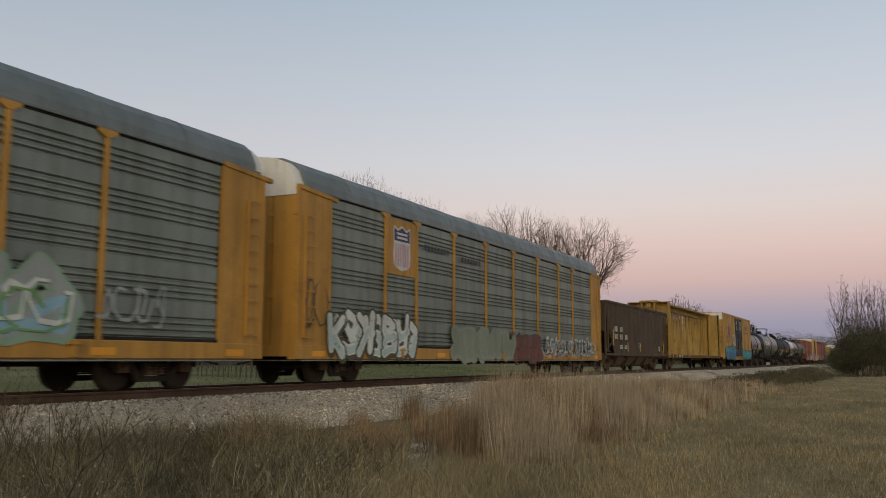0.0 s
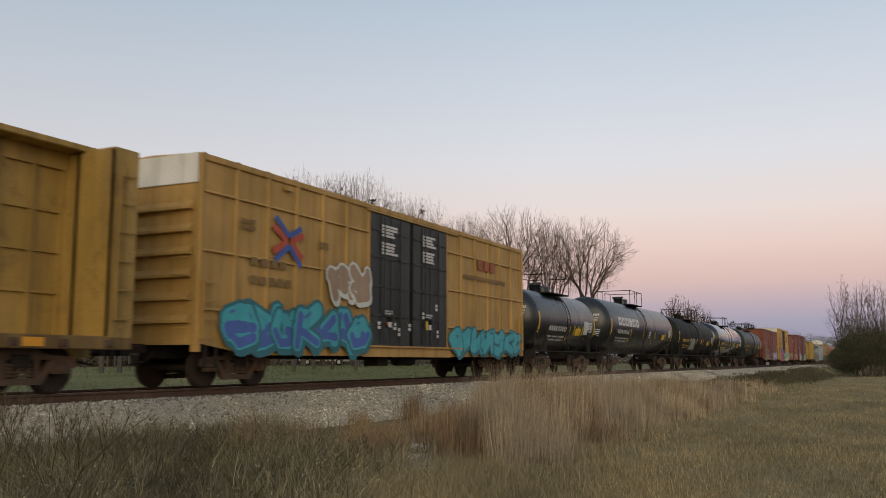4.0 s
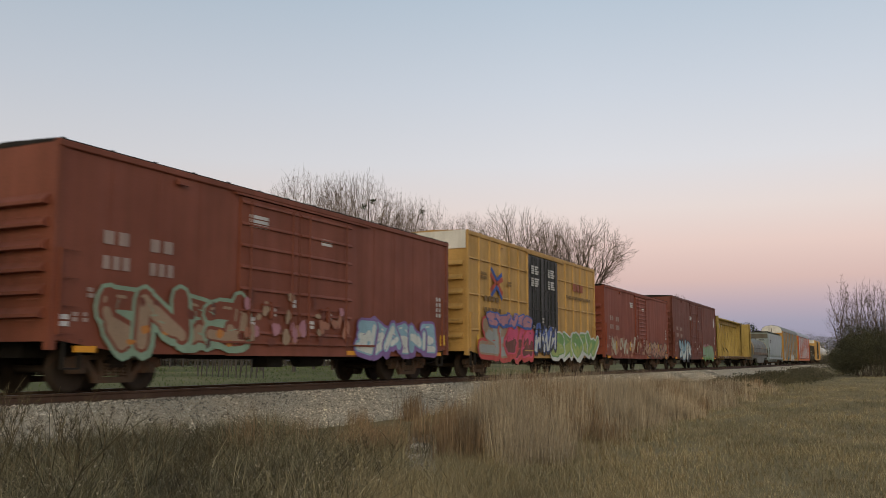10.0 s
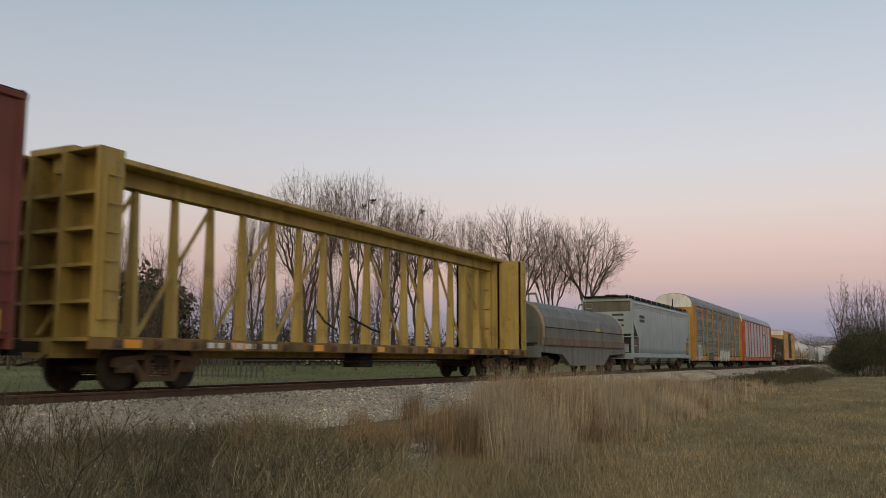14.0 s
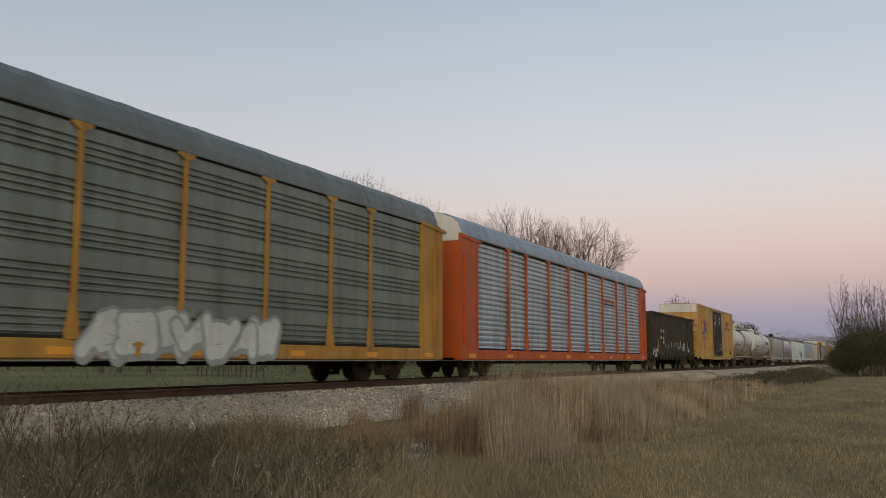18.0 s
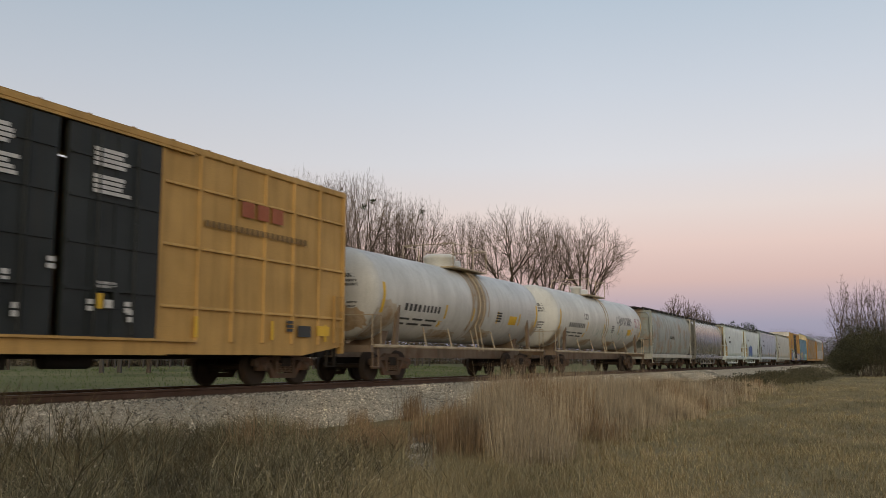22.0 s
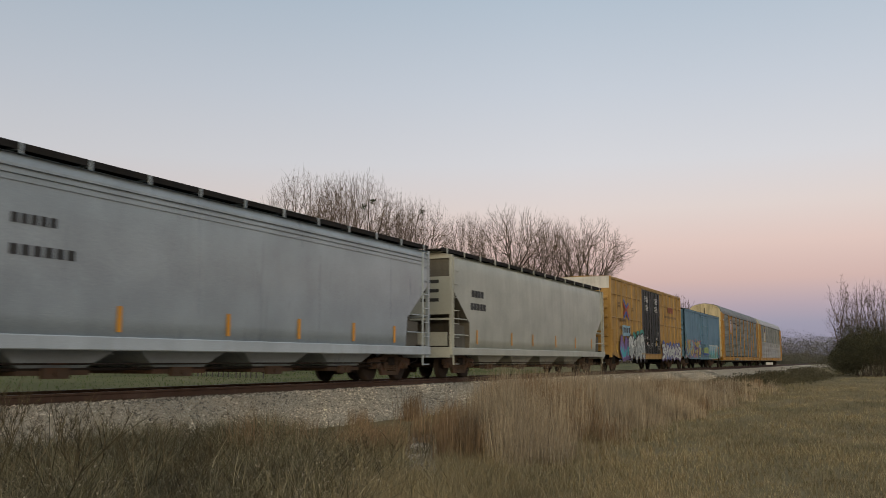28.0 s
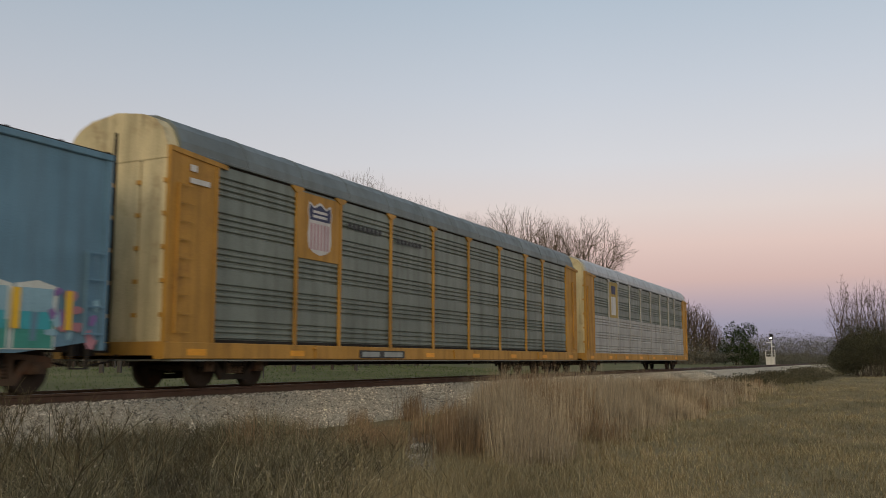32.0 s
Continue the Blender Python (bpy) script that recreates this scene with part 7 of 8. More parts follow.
    for k in range(4):
        part("graffiti_layer", G().prism([(frac(h, .455 + .03 * k), 1.32), (frac(h, .470 + .03 * k), 1.30), (frac(h, .474 + .03 * k), 1.56), (frac(h, .458 + .03 * k), 1.6)], "x", 1.644, 1.647), "g_green", tag)
    for k in range(5):
        y = frac(h, .64 + .058 * k)
        p = part("graffiti", G().prism([(y, .80), (y + .90, .80), (y + .94, 1.9), (y + .5, 2.0), (y + .06, 1.92)], "x", 1.509, 1.513), "g_white", c, "teal block letter fading to pale blue")
        part("graffiti_layer", G().box(1.513, 1.516, y + .08, y + .84, 1.3, 1.86), "g_sky", p)
        part("graffiti_layer", G().box(1.513, 1.516, y + .06, y + .86, .82, 1.3), "g_jade", p)
        part("graffiti_layer", G().box(1.516, 1.519, y + .12, y + .8, 1.15, 1.45), "g_cyan", p)
        part("graffiti_layer", G().prism([(y + .38, .95), (y + .5, .95), (y + .56, 1.6), (y + .40, 1.6)], "x", 1.519, 1.522), "g_orange" if k in (0, 3) else "blue", p)
    mural(c, 1.52, frac(h, .90), frac(h, .99), .82, 1.9, ("g_rose", "g_sky", "g_purple"), 6, "small rose and blue sprayed marks", 105)
    reflectors(c, 1.56, (h - .9, h - 2.0), 1.15, "mark_yellow", .16, .7)
    # 32 emblem autorack, 33 last car
    c, h = autorack(610.67, 638.97, "rack_yellow", "rack_steel", "roof_grey", "grey corrugated autorack with shield emblem and cream ends", 8, cap="cream", emblem=rack_posts(hl(610.67, 638.97)))
    emblem_panel(c, h, "rack_yellow")
    bars(c, X, -h + .6, 4.35, .9, .16, 1, 1, "mark_white")
    bars(c, X, -h + .6, 4.6, .3, .2, 1, 1, "mark_white")
    bars(c, X, frac(h, .25), 4.22, 1.9, .2, 1, 8, "mark_black")
    bars(c, X, frac(h, .35), 4.12, 1.7, .2, 1, 7, "mark_black")
    pl = part("name_plate", G().box(X - .01, X + .003, frac(h, .275), frac(h, .37), .68, .90), "mark_black", c, "black plate with worn white marks")
    part("plate_marks", G().box(X + .003, X + .006, frac(h, .28), frac(h, .315), .72, .86).box(X + .003, X + .006, frac(h, .325), frac(h, .365), .72, .86), "g_grey", pl)
    c, h = autorack(640.5, 667.16, "rack_yellow", "rack_steel", "roof_pale", "autorack with pale lower panels, last car of the train", 8, cap="cream", emblem=rack_posts(hl(640.5, 667.16)), pale_low="rack_pale", post_mat="rack_pale")
    a, b = frac(h, POSTS[0]), frac(h, POSTS[1])
    ep = part("emblem_panel", G().box(1.50, 1.545, a, b, 2.9, 4.9), "cb_lemon", c, "yellow plate with a white block")
    part("emblem_block", G().box(1.545, 1.55, a + .5, b - .5, 3.1, 4.1), "mark_white", ep)
    part("emblem_block", G().box(1.545, 1.55, a + .55, b - .55, 4.25, 4.7), "mark_navy", ep)


def box_marks(c, h):
    """Emblem and lettering of the yellow boxcars."""
    x_emblem(c, 1.56, frac(h, .165), 3.55, .62)
    bars(c, 1.56, frac(h, .07), 3.6, .55, .3, 2, 5, "tt_shadow")
    bars(c, 1.56, frac(h, .235), 3.5, .45, .22, 2, 4, "tt_shadow")
    bars(c, 1.56, frac(h, .09), 2.78, 1.5, .26, 1, 4, "tt_shadow")
    bars(c, 1.56, frac(h, .09), 2.35, 1.7, .26, 1, 5, "tt_shadow")
    bars(c, 1.56, frac(h, .765), 3.82, 1.7, .50, 1, 3, "mark_rust", "logo_block", gap=.22)
    bars(c, 1.56, frac(h, .70), 3.48, 3.9, .2, 1, 20, "tt_shadow")
    bars(c, 1.56, frac(h, .86), 1.3, .4, .3, 3, 1, "mark_black")
    part("notice_plate", G().box(1.56, 1.566, frac(h, .885), frac(h, .915), 1.2, 1.48), "mark_black", c)
    for f in (.40, .535):
        bars(c, 1.592, frac(h, f), 4.24, 1.35, .38, 4, 1, "mark_white", jitter=.3)
        bars(c, 1.592, frac(h, f), 3.72, 1.4, .38, 4, 1, "mark_white", jitter=.3)
        bars(c, 1.61, frac(h, f + .02), 1.55, .3, .22, 1, 1, "mark_white", "placard")
        bars(c, 1.61, frac(h, f + .05), 1.32, .2, .28, 2, 1, "mark_white")
        bars(c, 1.61, frac(h, f + .01), 1.95, .5, .14, 2, 4, "mark_white", jitter=.5)
    bars(c, 1.61, frac(h, .415), 1.62, .12, .14, 1, 1, "mark_red", "placard")
    bars(c, 1.61, frac(h, .545), 1.5, .2, .4, 1, 1, "mark_yellow", "placard")
    for k in range(5):
        bars(c, 1.585, frac(h, .39 + .048 * k), random.choice((1.5, 2.2, 1.9)), .22, .25, 2, 1, "mark_white")
    reflectors(c, 1.56, (frac(h, .05), frac(h, .15), frac(h, .27), frac(h, .69), frac(h, .83), frac(h, .95)), 1.1, "mark_yellow", .1, .45)
    part("side_placard", G().box(1.55, 1.56, frac(h, .93), frac(h, .96), 1.25, 1.5), "mark_yellow", c)


def red_marks(c, h):
    for k in range(2):
        bars(c, 1.515, frac(h, .07), 2.75 - k * .48, .75, .36, 1, 2 + k, "mark_faded")
        bars(c, 1.515, frac(h, .145), 2.72 - k * .48, .75, .36, 1, 2 + k, "mark_faded")
    bars(c, 1.56, frac(h, .335), 3.7, 1.0, .32, 3, 1, "mark_white")
    bars(c, 1.56, frac(h, .52), 3.6, .7, .2, 2, 1, "mark_white")
    for k in range(5):
        bars(c, 1.56, frac(h, .34 + .05 * k), 1.4 + .25 * (k % 3), .28, .22, 2, 1, "mark_white")
    bars(c, 1.515, -h + .2, 1.2, .3, .25, 2, 1, "mark_white")
    for f in (.05, .62, .95):
        part("reflector", G().box(1.50, 1.536, frac(h, f) - .25, frac(h, f) + .25, .76, .88), "mark_orange", c)
    part("side_placard", G().box(1.50, 1.52, frac(h, .965), frac(h, .985), 1.1, 1.45), "mark_yellow", c)
    bars(c, 1.515, frac(h, .05), 1.75, .9, .22, 2, 3, "mark_faded", jitter=.5)
    bars(c, 1.515, frac(h, .03), 1.3, .5, .2, 2, 2, "mark_faded", jitter=.5)
    bars(c, 1.515, frac(h, .945), 2.0, .4, .7, 4, 2, "mark_white", jitter=.4)


consist()


# ================= trees, brush, far side =================
def bearing(px):
    """Degrees left of +y for a place across the view."""
    return 25.92 - math.degrees(math.atan((px - 784) / 1592))


def place(px, dist):
    a = radians(bearing(px))
    return -math.sin(a) * dist, math.cos(a) * dist


def rods(p, q, ra, rb, n=3):
    """Many tapered open rods at once: points (m, 3) and radii (m)."""
    d = q - p
    d /= np.maximum(np.linalg.norm(d, axis=1), 1e-6)[:, None]
    a = np.cross(d, np.where(np.abs(d[:, 2:]) < .9, np.array([[0, 0, 1.0]]), np.array([[1.0, 0, 0]])))
    a /= np.linalg.norm(a, axis=1)[:, None]
    b = np.cross(d, a)
    v = []
    for c, r in ((p, ra), (q, rb)):
        for i in range(n):
            t = 2 * math.pi * i / n
            v.append(c + (a * math.cos(t) + b * math.sin(t)) * r[:, None])
    v = np.stack(v, 1).reshape(-1, 3)
    f = np.array([(i, (i + 1) % n, n + (i + 1) % n, n + i) for i in range(n)])
    return v, (f[None] + (np.arange(len(p)) * 2 * n)[:, None, None]).reshape(-1, 4)


def tree_meshes(seed, H, R, tips, fork, low, squat=1.0, twigs=2, lobe=.2, bold=1.0):
    """A tapered trunk that splits again and again towards twig tips spread through a lobed, domed crown."""
    g = np.random.default_rng(seed)
    d = g.normal(0, 1, (tips, 3))
    d /= np.linalg.norm(d, axis=1)[:, None]
    rho = g.uniform(.06, 1, tips) ** .42
    lobes = g.normal(0, 1, (9, 3))
    lobes /= np.linalg.norm(lobes, axis=1)[:, None]
    rho = rho * (1 - lobe + 2.0 * lobe * np.clip((d @ lobes.T).max(1) - .35, 0, 1)) * g.uniform(.93, 1.04, tips)
    mid = (1 + low) / 2 * H
    q = np.stack([d[:, 0] * R, d[:, 1] * R, d[:, 2] * (1 - low) / 2 * H], 1) * rho[:, None]
    narrow = 1 - squat * .38 * np.clip(-d[:, 2] * rho, 0, 1)
    q[:, :2] *= narrow[:, None]
    q[:, 2] += mid
    p0 = np.array([0, 0, fork * H])
    seg_p, seg_q, seg_n, ends = [np.array([0, 0, -.2])], [p0], [tips], []
    stack = [(p0, q)]
    while stack:
        p, t = stack.pop()
        n = len(t)
        if n == 1:
            ends.append((p, t[0]))
            continue
        c = t - t.mean(0)
        way = t.mean(0) - p
        way /= np.linalg.norm(way) + 1e-6
        c = c - .45 * (c @ way)[:, None] * way
        w = np.linalg.svd(c.T @ c)[0][:, 0] if n > 2 else c[0] / (np.linalg.norm(c[0]) + 1e-6)
        w = w + g.normal(0, .25, 3)
        order = np.argsort(c @ w)
        k = int(np.clip(round(n * g.uniform(.33, .67)), 1, n - 1))
        for sub in (t[order[:k]], t[order[k:]]):
            if len(sub) == 1:
                stack.append((p, sub))
                continue
            v = sub.mean(0) - p
            f = g.uniform(.20, .36) if len(sub) > 60 else g.uniform(.3, .52)
            ln = np.linalg.norm(v) * f
            e = p + v * f + g.normal(0, .11, 3) * ln + np.array([0, 0, .03 * ln])
            m = (p + e) / 2 + g.normal(0, .05, 3) * ln
            seg_p += [p, m]
            seg_q += [m, e]
            seg_n += [len(sub), len(sub)]
            stack.append((e, sub))
    a = np.array([x for x, _ in ends])
    b = np.array([x for _, x in ends])
    m = (a + b) / 2 + g.normal(0, .06, a.shape) * np.linalg.norm(b - a, axis=1)[:, None]
    way = b - m
    way /= np.linalg.norm(way, axis=1)[:, None] + 1e-6
    one = np.ones(len(a)) * bold
    fine = [rods(a, m, one * .011, one * .009), rods(m, b, one * .009, one * .006)]
    for k in range(twigs):
        st = m + (b - m) * g.uniform(.2, 1, (len(a), 1))
        w = way + g.normal(0, .55, way.shape) + np.array([0, 0, .12])
        w /= np.linalg.norm(w, axis=1)[:, None]
        fine.append(rods(st, st + w * (g.uniform(.02, .042, (len(a), 1)) * H), one * .008, one * .004))
    P, Q, N = np.array(seg_p), np.array(seg_q), np.array(seg_n, float)
    r = .0098 * bold * N ** .455
    thick = r > .045

    def merge(sets):
        vs, fs, o = [], [], 0
        for vv, ff in sets:
            vs.append(vv)
            fs.append(ff + o)
            o += len(vv)
        return np.concatenate(vs), np.concatenate(fs)
    limb = bulk("tree", *merge([rods(P[thick], Q[thick], r[thick] * 1.08, r[thick] * .95, 6)]), "bark")
    crown = bulk("crown", *merge([rods(P[~thick], Q[~thick], r[~thick] * 1.05, r[~thick] * .92)] + fine), "twig")
    return limb, crown


SIZE = {"vase": (16, 6.0), "oak": (13, 6.2), "thin": (11, 2.0), "dome": (12, 6.0)}
TREES = {"vase": [tree_meshes(s, 16, 6.0, 1450, .12, .42, .8) for s in (1, 2, 3)], "oak": [tree_meshes(s, 13, 6.2, 1500, .20, .44, .4, lobe=.26) for s in (4, 5, 12)],
         "thin": [tree_meshes(s, 11, 2.0, 140, .26, .28, .6, twigs=2) for s in (6, 7, 8, 9)], "dome": [tree_meshes(21, 12, 6.0, 900, .05, .10, .9, bold=3.0)]}


pick = random.Random(11)


def tree(kind, x, y, height, half, label, group="bare trees beyond the track"):
    limb, tw = pick.choice(TREES[kind])
    s, w = height / SIZE[kind][0], half / SIZE[kind][1]
    ob = new("tree", limb)
    ob.matrix_basis = Matrix.Translation((x, y, float(ground_z(np.array(x), np.array(y))))) @ pose(0, 0, 0, pick.uniform(-2, 2), pick.uniform(-2, 2), pick.uniform(0, 360)) @ Matrix.Diagonal((w, w, s, 1))
    part("crown", tw, None, ob)
    return tagged(ob, label, "tree", group)


def trees():
    """Crowns by bearing, distance, height of the top and half width."""
    big = "tall leafless tree with a fine twiggy crown"
    for px, dist, top, half, kind in ((15, 54, 288, 62, "vase"), (-60, 50, 292, 60, "vase"), (78, 58, 306, 48, "vase"), (130, 62, 318, 46, "vase"), (190, 74, 365, 46, "vase"), (445, 85, 350, 46, "oak"), (536, 82, 297, 100, "vase"), (588, 66, 300, 60, "oak"),
                                      (630, 84, 287, 84, "vase"), (684, 92, 334, 56, "oak"), (738, 95, 343, 80, "oak"), (830, 104, 366, 52, "oak"),
                                      (916, 112, 362, 98, "oak"), (975, 118, 378, 70, "vase"), (1034, 124, 382, 92, "oak"), (264, 52, 500, 40, "dome"),
                                      (1206, 205, 520, 40, "dome"), (1238, 215, 536, 30, "dome"), (1262, 222, 560, 22, "dome")):
        x, y = place(px, dist)
        d = dist * math.cos(radians(bearing(px) - 25.92))
        tree(kind, x, y, (639 - top) * d / 1592 + CAM_Z - 1.0, half * d / 1592, big)
    edge = "slender leafless sapling at the wood's edge"
    for px in range(60, 700, 11):
        dist = random.uniform(78, 112)
        x, y = place(px + random.uniform(-8, 8), dist)
        hgt = random.uniform(.75, 1.1) * (205 + 45 * math.sin(px * .045 + 1.2)) * dist * .95 / 1592
        tree("thin", x, y, hgt, hgt * random.uniform(.14, .22), edge, "saplings at the wood's edge")
    for px in range(540, 1090, 34):
        dist = random.uniform(115, 150)
        x, y = place(px + random.uniform(-8, 8), dist)
        tree("thin", x, y, random.uniform(8, 12), random.uniform(1.4, 2.2), edge, "saplings at the wood's edge")
    for px, dist, top in ((1503, 106, 498), (1516, 103, 505), (1528, 100, 484), (1540, 106, 502), (1552, 103, 487), (1566, 98, 488), (1586, 100, 476), (1482, 112, 530), (1510, 110, 495), (1559, 106, 505)):
        x, y = place(px, dist)
        hgt = (639 - top) * dist * .91 / 1592 + CAM_Z
        tree("thin", x, y, hgt, random.uniform(.9, 1.6), "leafless tree rising out of the brush", "trees in the brush")
    x, y = place(1491, 103)
    tree("thin", x, y, 11.2, 1.5, "leafless tree with a dark trunk rising out of the brush", "trees in the brush")


trees()


def leaf_cloud(blobs, n, size, seed):
    """Leaf-sized triangles spread through uneven clumps (x, y, z, rx, ry, rz)."""
    g = np.random.default_rng(seed)
    vol = np.array([b[3] * b[4] * b[5] for b in blobs])
    pick = g.choice(len(blobs), n, p=vol / vol.sum())
    B = np.array(blobs)[pick]
    d = g.normal(0, 1, (n, 3))
    d /= np.linalg.norm(d, axis=1)[:, None]
    rad = g.uniform(.35, 1.08, n) ** .6
    c = B[:, :3] + d * rad[:, None] * B[:, 3:]
    a = g.normal(0, 1, (n, 3, 3)) * (size * g.uniform(.5, 1.4, n))[:, None, None]
    v = c[:, None] + a
    v[..., 2] = np.maximum(v[..., 2], .02)
    return v.reshape(-1, 3), np.arange(3 * n).reshape(-1, 3)


def bush(px, dist, width, height, n, size, mat, label, seed, name="bush", category="bush"):
    x, y = place(px, dist)
    r = random.Random(seed)
    blobs = []
    for k in range(9):
        z = r.uniform(.15, .8) * height
        w = width * .5 * (1 - .55 * z / height)
        blobs.append((r.uniform(-w, w), r.uniform(-w, w), z, width * r.uniform(.14, .3), width * r.uniform(.14, .3), height * r.uniform(.14, .28)))
    v, f = leaf_cloud(blobs, n, size, seed)
    st = G()
    for k in range(7):
        b = blobs[k]
        st.tube((b[0] * .3, b[1] * .3, -.1), (b[0], b[1], b[2] + b[5]), .02 * height * .4, 4, .008, caps=False)
    ob = new(name, st.mesh(name, "bark"))
    ob.location = (x, y, float(ground_z(np.array(x), np.array(y))))
    part("foliage", bulk("foliage", v, f, mat), None, ob)
    return tagged(ob, label, category, "bushes along the track")


def mistletoe(px, py, dist):
    """A dark leafy ball high in a bare crown."""
    x, y = place(px, dist)
    d = dist * math.cos(radians(bearing(px) - 25.92))
    v, f = leaf_cloud([(0, 0, 1, .26, .26, .24), (.2, .1, 1.1, .18, .18, .18)], 150, .05, int(px))
    v[:, 2] -= 1
    ob = new("mistletoe", bulk("mistletoe", v, f, "pine"))
    ob.location = (x, y, CAM_Z + (639 - py) * d / 1592)
    tagged(ob, "dark leafy mistletoe ball in a bare crown", "mistletoe", "mistletoe in the trees")


def brush():
    k = 0
    for px, py, dist in ((640, 362, 82), (744, 372, 95), (655, 352, 84), (985, 436, 131)):
        mistletoe(px, py, dist)
    for px, dist, w, h in ((1496, 108, 3, 3.0), (1520, 100, 6, 5.0), (1536, 103, 7, 5.8), (1545, 97, 7, 5.8), (1570, 100, 8, 6.2), (1600, 96, 8, 6.2), (1518, 116, 5, 6), (1542, 112, 8, 7), (1526, 97, 5, 4.0), (1560, 94, 7, 4.2)):
        k += 1
        bush(px, dist, w, h, 13000, .033, "brush", "dense dark olive brush at the field's edge", k)
    for px, dist, w, h in ((1225, 40, 1.6, .65), (1255, 43, 1.8, .7), (1285, 46, 2, .75), (1215, 47, 1.2, .9), (1245, 49, 1.1, .8), (1270, 52, 1.5, 1.05), (1292, 56, 1.6, 1.1), (1318, 60, 2.2, 1.3), (1345, 66, 3, 1.4), (1372, 72, 3.6, 1.5), (1400, 80, 4.2, 1.7), (1428, 90, 4, 1.9), (1452, 95, 4, 2.2), (1474, 98, 4, 3.0), (1360, 64, 3, 1.1), (1385, 70, 3.4, 1.2), (1415, 78, 4, 1.4), (1305, 50, 2.2, .75), (1335, 54, 2.6, .8), (1365, 57, 2.6, .8), (1395, 62, 3, .9), (1425, 68, 3.2, 1.0), (1452, 76, 3.6, 1.2)):
        k += 1
        bush(px, dist, w * 1.25, h * .58, 3000, .03, "scrub", "low dark scrub beside the embankment", k)
    # far side: hedge, evergreens, distant woods
    for px, dist, w, h in ((1240, 205, 16, 6.5), (1275, 225, 18, 7), (1330, 235, 20, 7.2), (1365, 240, 20, 7.5), (1400, 250, 22, 8), (1435, 255, 22, 8.2), (1468, 262, 22, 8)):
        k += 1
        bush(px, dist, w, h * .48, 15000, .07, "woods", "grey-green thicket beyond the signal", k, "thicket", "thicket")
    bush(1306, 212, 7.5, 11.0, 9000, .12, "pine", "dark rounded evergreen tree", 77, "evergreen_tree", "tree")
    for px, dist, w, h in ((150, 84, 8, 11), (205, 82, 9, 9.5), (250, 88, 8, 10.5), (300, 90, 8, 8.5), (100, 80, 8, 7)):
        k += 1
        bush(px, dist, w, h, 1500, .22, "hazy", "dark evergreen among the bare trees", k, "evergreen_tree", "tree")
    blobs = []
    for px in range(-80, 1240, 14):
        x, y = place(px, random.uniform(100, 140) + max(0, px - 500) * .1)
        blobs.append((x, y, 1.5, 4.5, 4.5, random.uniform(2.8, 6.2)))
    for px in range(-80, 1240, 9):
        x, y = place(px, random.uniform(92, 112) + max(0, px - 500) * .12)
        blobs.append((x, y, .6, 3.2, 3.2, random.uniform(1.0, 1.9)))
    v, f = leaf_cloud(blobs, 120000, .14, 5)
    v[:, 2] += .8
    tagged(new("undergrowth", bulk("undergrowth", v, f, "hazy")), "grey-brown undergrowth along the wood's edge", "undergrowth", kind="stuff")
    blobs = []
    for px in range(1180, 1640, 6):
        x, y = place(px, random.uniform(420, 520))
        blobs.append((x, y, 4, 12, 12, random.uniform(8, 12.5)))
    v, f = leaf_cloud(blobs, 150000, .17, 6)
    tagged(new("far_woods", bulk("far_woods", v, f, "woods")), "hazy bare woods on the horizon", "woods", kind="stuff")


brush()


def fence():
    f = tagged(new("fence"), "low weathered post-and-rail fence beyond the track", "fence")
    me = G().chamfer(-.05, .05, -.05, .05, 0, 1.05, .01).mesh("post", "fence")
    xa, xb = place(150, 64), place(760, 88)
    n = 34
    pts = []
    for k in range(n):
        t = k / (n - 1)
        x, y = xa[0] + (xb[0] - xa[0]) * t, xa[1] + (xb[1] - xa[1]) * t
        z = float(ground_z(np.array(x), np.array(y)))
        pts.append((x, y, z))
        part("post", me, None, f, at=pose(x, y, z, 0, random.uniform(-2, 2), 0))
    for a, b in zip(pts, pts[1:]):
        for zz in (.55, .95):
            part("rail", G().tube((a[0], a[1], a[2] + zz), (b[0], b[1], b[2] + zz), .035, 4), "fence", f)


fence()


def stakes():
    """Young plantings on the lawn, each tied to a pole."""
    me = G().tube((0, 0, -.1), (0, 0, 1.75), .035, 6, .025).mesh("stake", "fence")
    for k in range(26):
        px = 350 + 115 * (k % 13) / 12 + random.uniform(-3, 3)
        x, y = place(px, 49 if k < 13 else 57)
        ob = new("stake", me)
        ob.matrix_basis = pose(x, y, float(ground_z(np.array(x), np.array(y))), random.uniform(-2, 2), random.uniform(-2, 2), 0)
        tagged(ob, "thin wooden stake standing on the green lawn", "stake", "stakes on the lawn")
    thick = G().tube((0, 0, -.1), (0, 0, 2.6), .13, 8, .10).mesh("wooden_post", "fence")
    for px, d in ((180, 50), (212, 51), (463, 60), (520, 60), (555, 66), (630, 66)):
        x, y = place(px, d)
        ob = new("wooden_post", thick)
        ob.matrix_basis = pose(x, y, float(ground_z(np.array(x), np.array(y))), random.uniform(-1, 1), 0, 0)
        tagged(ob, "weathered wooden post standing on the lawn", "post", "posts on the lawn")


stakes()


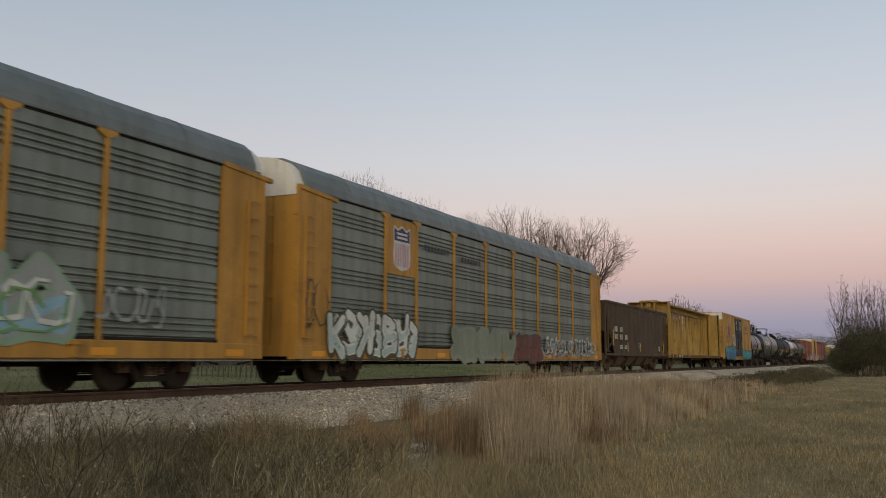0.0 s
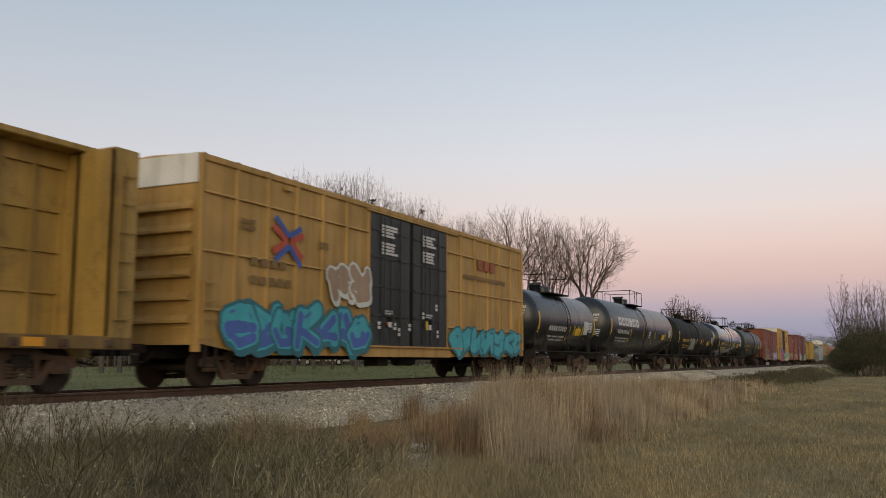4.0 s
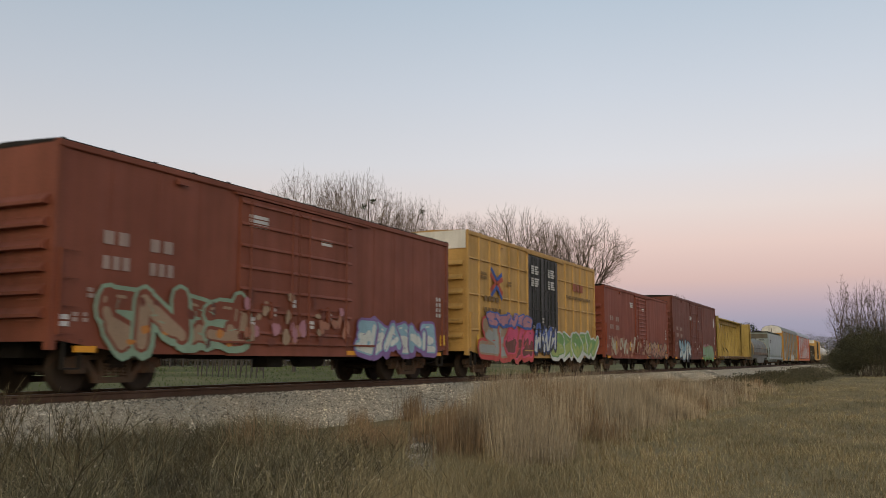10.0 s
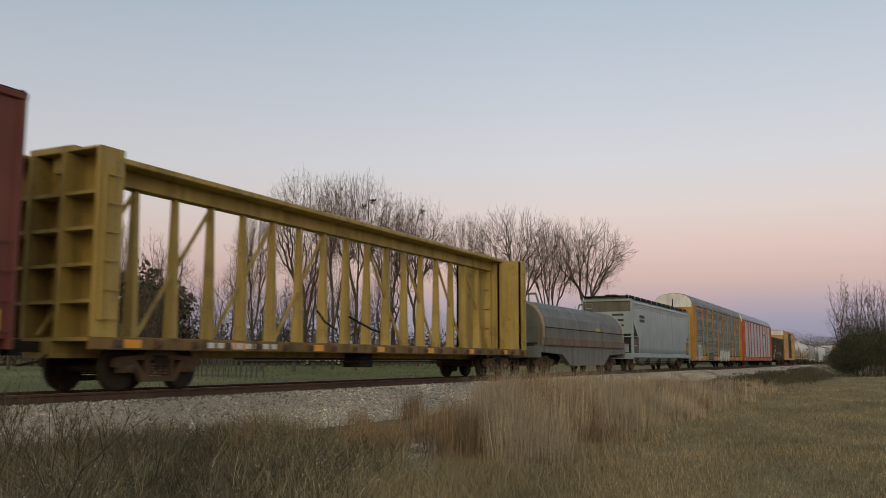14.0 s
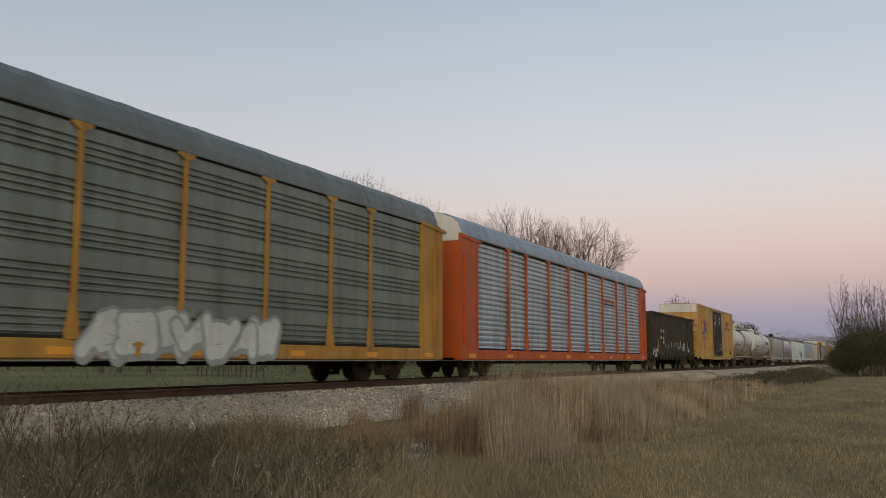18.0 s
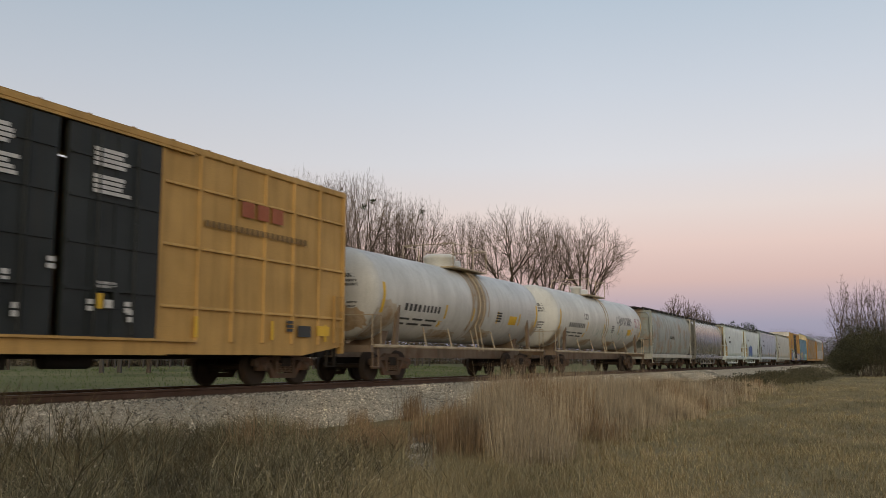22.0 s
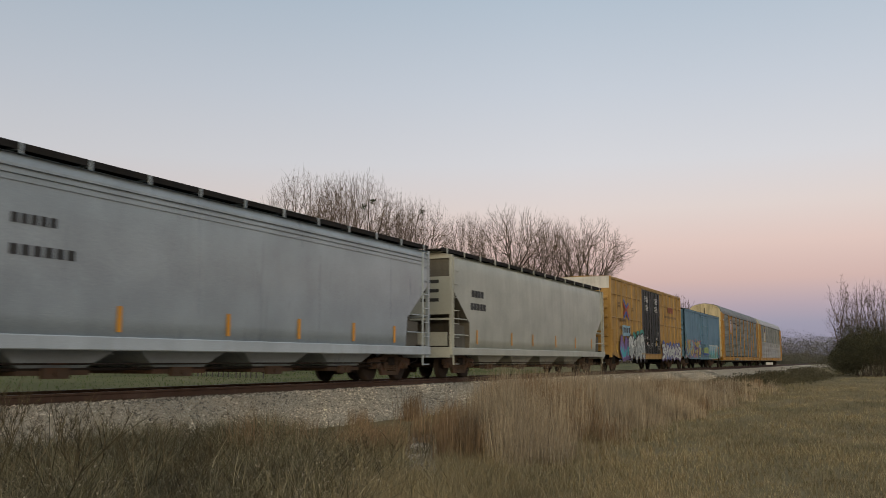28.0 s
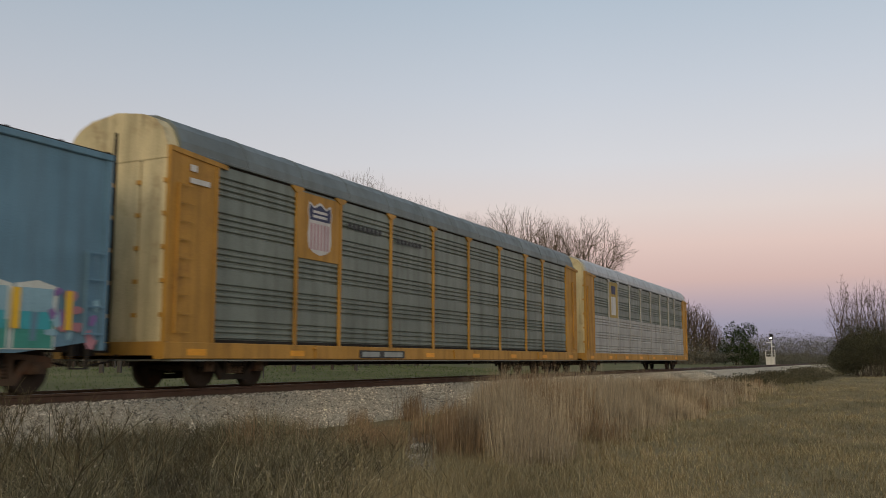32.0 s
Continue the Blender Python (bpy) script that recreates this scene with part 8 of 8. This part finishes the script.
def signal():
    x, y = place(1364, 165)
    z = float(ground_z(np.array(x), np.array(y)))
    s = tagged(new("railway_signal"), "white signal mast with lit lamp above an equipment cabinet", "railway signal")
    s.location = (x, y, z - .02)
    cab = part("cabinet", G().chamfer(-.7, .7, -.6, .6, 0, 2.1, .03).box(-.78, .78, -.68, .68, 2.1, 2.18), "white", s, "white equipment cabinet")
    part("cabinet_door", G().box(-.55, .55, -.63, -.605, .15, 1.95), "white", cab)
    part("mast", G().tube((.25, .0, 2.1), (.25, 0, 5.9), .09, 8), "white", s)
    hd = part("signal_head", G().box(-.02, .52, -.2, .1, 5.0, 6.1).tube((.25, -.2, 5.35), (.25, -.5, 5.35), .16, 10).tube((.25, -.2, 5.8), (.25, -.5, 5.8), .16, 10), "black", s)
    part("lamp", G().lathe([(0, -.03), (.15, -.02), (.16, 0)], "y", (.25, -.51, 5.35), 12), "lamp", hd, "lit white signal lamp")
    g = G()
    for zz in (2.5, 3.3):
        g.path([(-.75, -.5, zz), (.75, -.5, zz), (.75, .5, zz), (-.75, .5, zz), (-.75, -.5, zz)], .03, 5)
    for a in (-.75, .75):
        for b in (-.5, .5):
            g.tube((a, b, 2.1), (a, b, 3.3), .03, 5)
    part("railing", g, "white", s)
    part("arm", G().tube((.25, 0, 4.6), (-.7, 0, 4.6), .05, 6).tube((.25, 0, 3.9), (.75, 0, 3.9), .04, 6), "white", s)


signal()


def parked_van():
    x, y = place(575, 96)
    z = float(ground_z(np.array(x), np.array(y)))
    van = tagged(new("van"), "white van parked behind the fence", "van")
    van.matrix_basis = pose(x, y, z, 0, 0, 25)
    part("body", G().prism([(-2.6, .45), (2.5, .45), (2.6, 1.0), (1.7, 1.2), (1.1, 2.0), (-2.5, 2.05), (-2.65, 1.2)], "y", -.95, .95), "white", van)
    part("window", G().prism([(.2, 1.25), (1.5, 1.25), (1.0, 1.85), (.2, 1.85)], "y", -.965, -.95), "door_black", van)
    part("bumper", G().box(-2.75, -2.6, -.9, .9, .4, .65), "black", van)
    for a in (-1.7, 1.6):
        w = part("wheel", G().lathe([(.18, -.1), (.34, -.11), (.36, 0), (.34, .11), (.18, .1)], "y", (a, -.85, .36), 18), "black", van)
        part("rim", G().lathe([(0, -.08), (.18, -.09)], "y", (a, -.86, .36), 12), "roof_pale", w)
        part("wheel", G().lathe([(.18, -.1), (.34, -.11), (.36, 0), (.34, .11), (.18, .1)], "y", (a, .85, .36), 18), "black", van)


parked_van()


# ================= what moves =================
def motions():
    """The train rolls by at a steady speed, its wheels turning with it."""
    step = math.degrees(SPEED / FPS / .457)
    start = dict(CARS)
    for w in WHEELS:
        # keyed frame by frame while the car rolls past the place, at rest beyond sight
        y, car_y = w.matrix_basis.translation.y, start[w.parent.parent] + w.parent.location.y
        first = max(0, min(FPS * 32 - 1, int((car_y - 42) / SPEED * FPS)))
        last = max(first + 1, min(FPS * 32, int((car_y + 6) / SPEED * FPS)))
        rows = [(k / FPS, pose(0, y, .457, step * (k - first))) for k in range(first, last + 1)]
        if first > 0:
            rows.insert(0, (0.0, rows[0][1]))
        if last < FPS * 32:
            rows.append((32.0, rows[-1][1]))
        walk(w, rows)
    for car, y in CARS:
        walk(car, [(t, pose(TRACK_X, y - SPEED * t, RAIL_Z + .002)) for t in (0, 8, 16, 24, 32)])


motions()
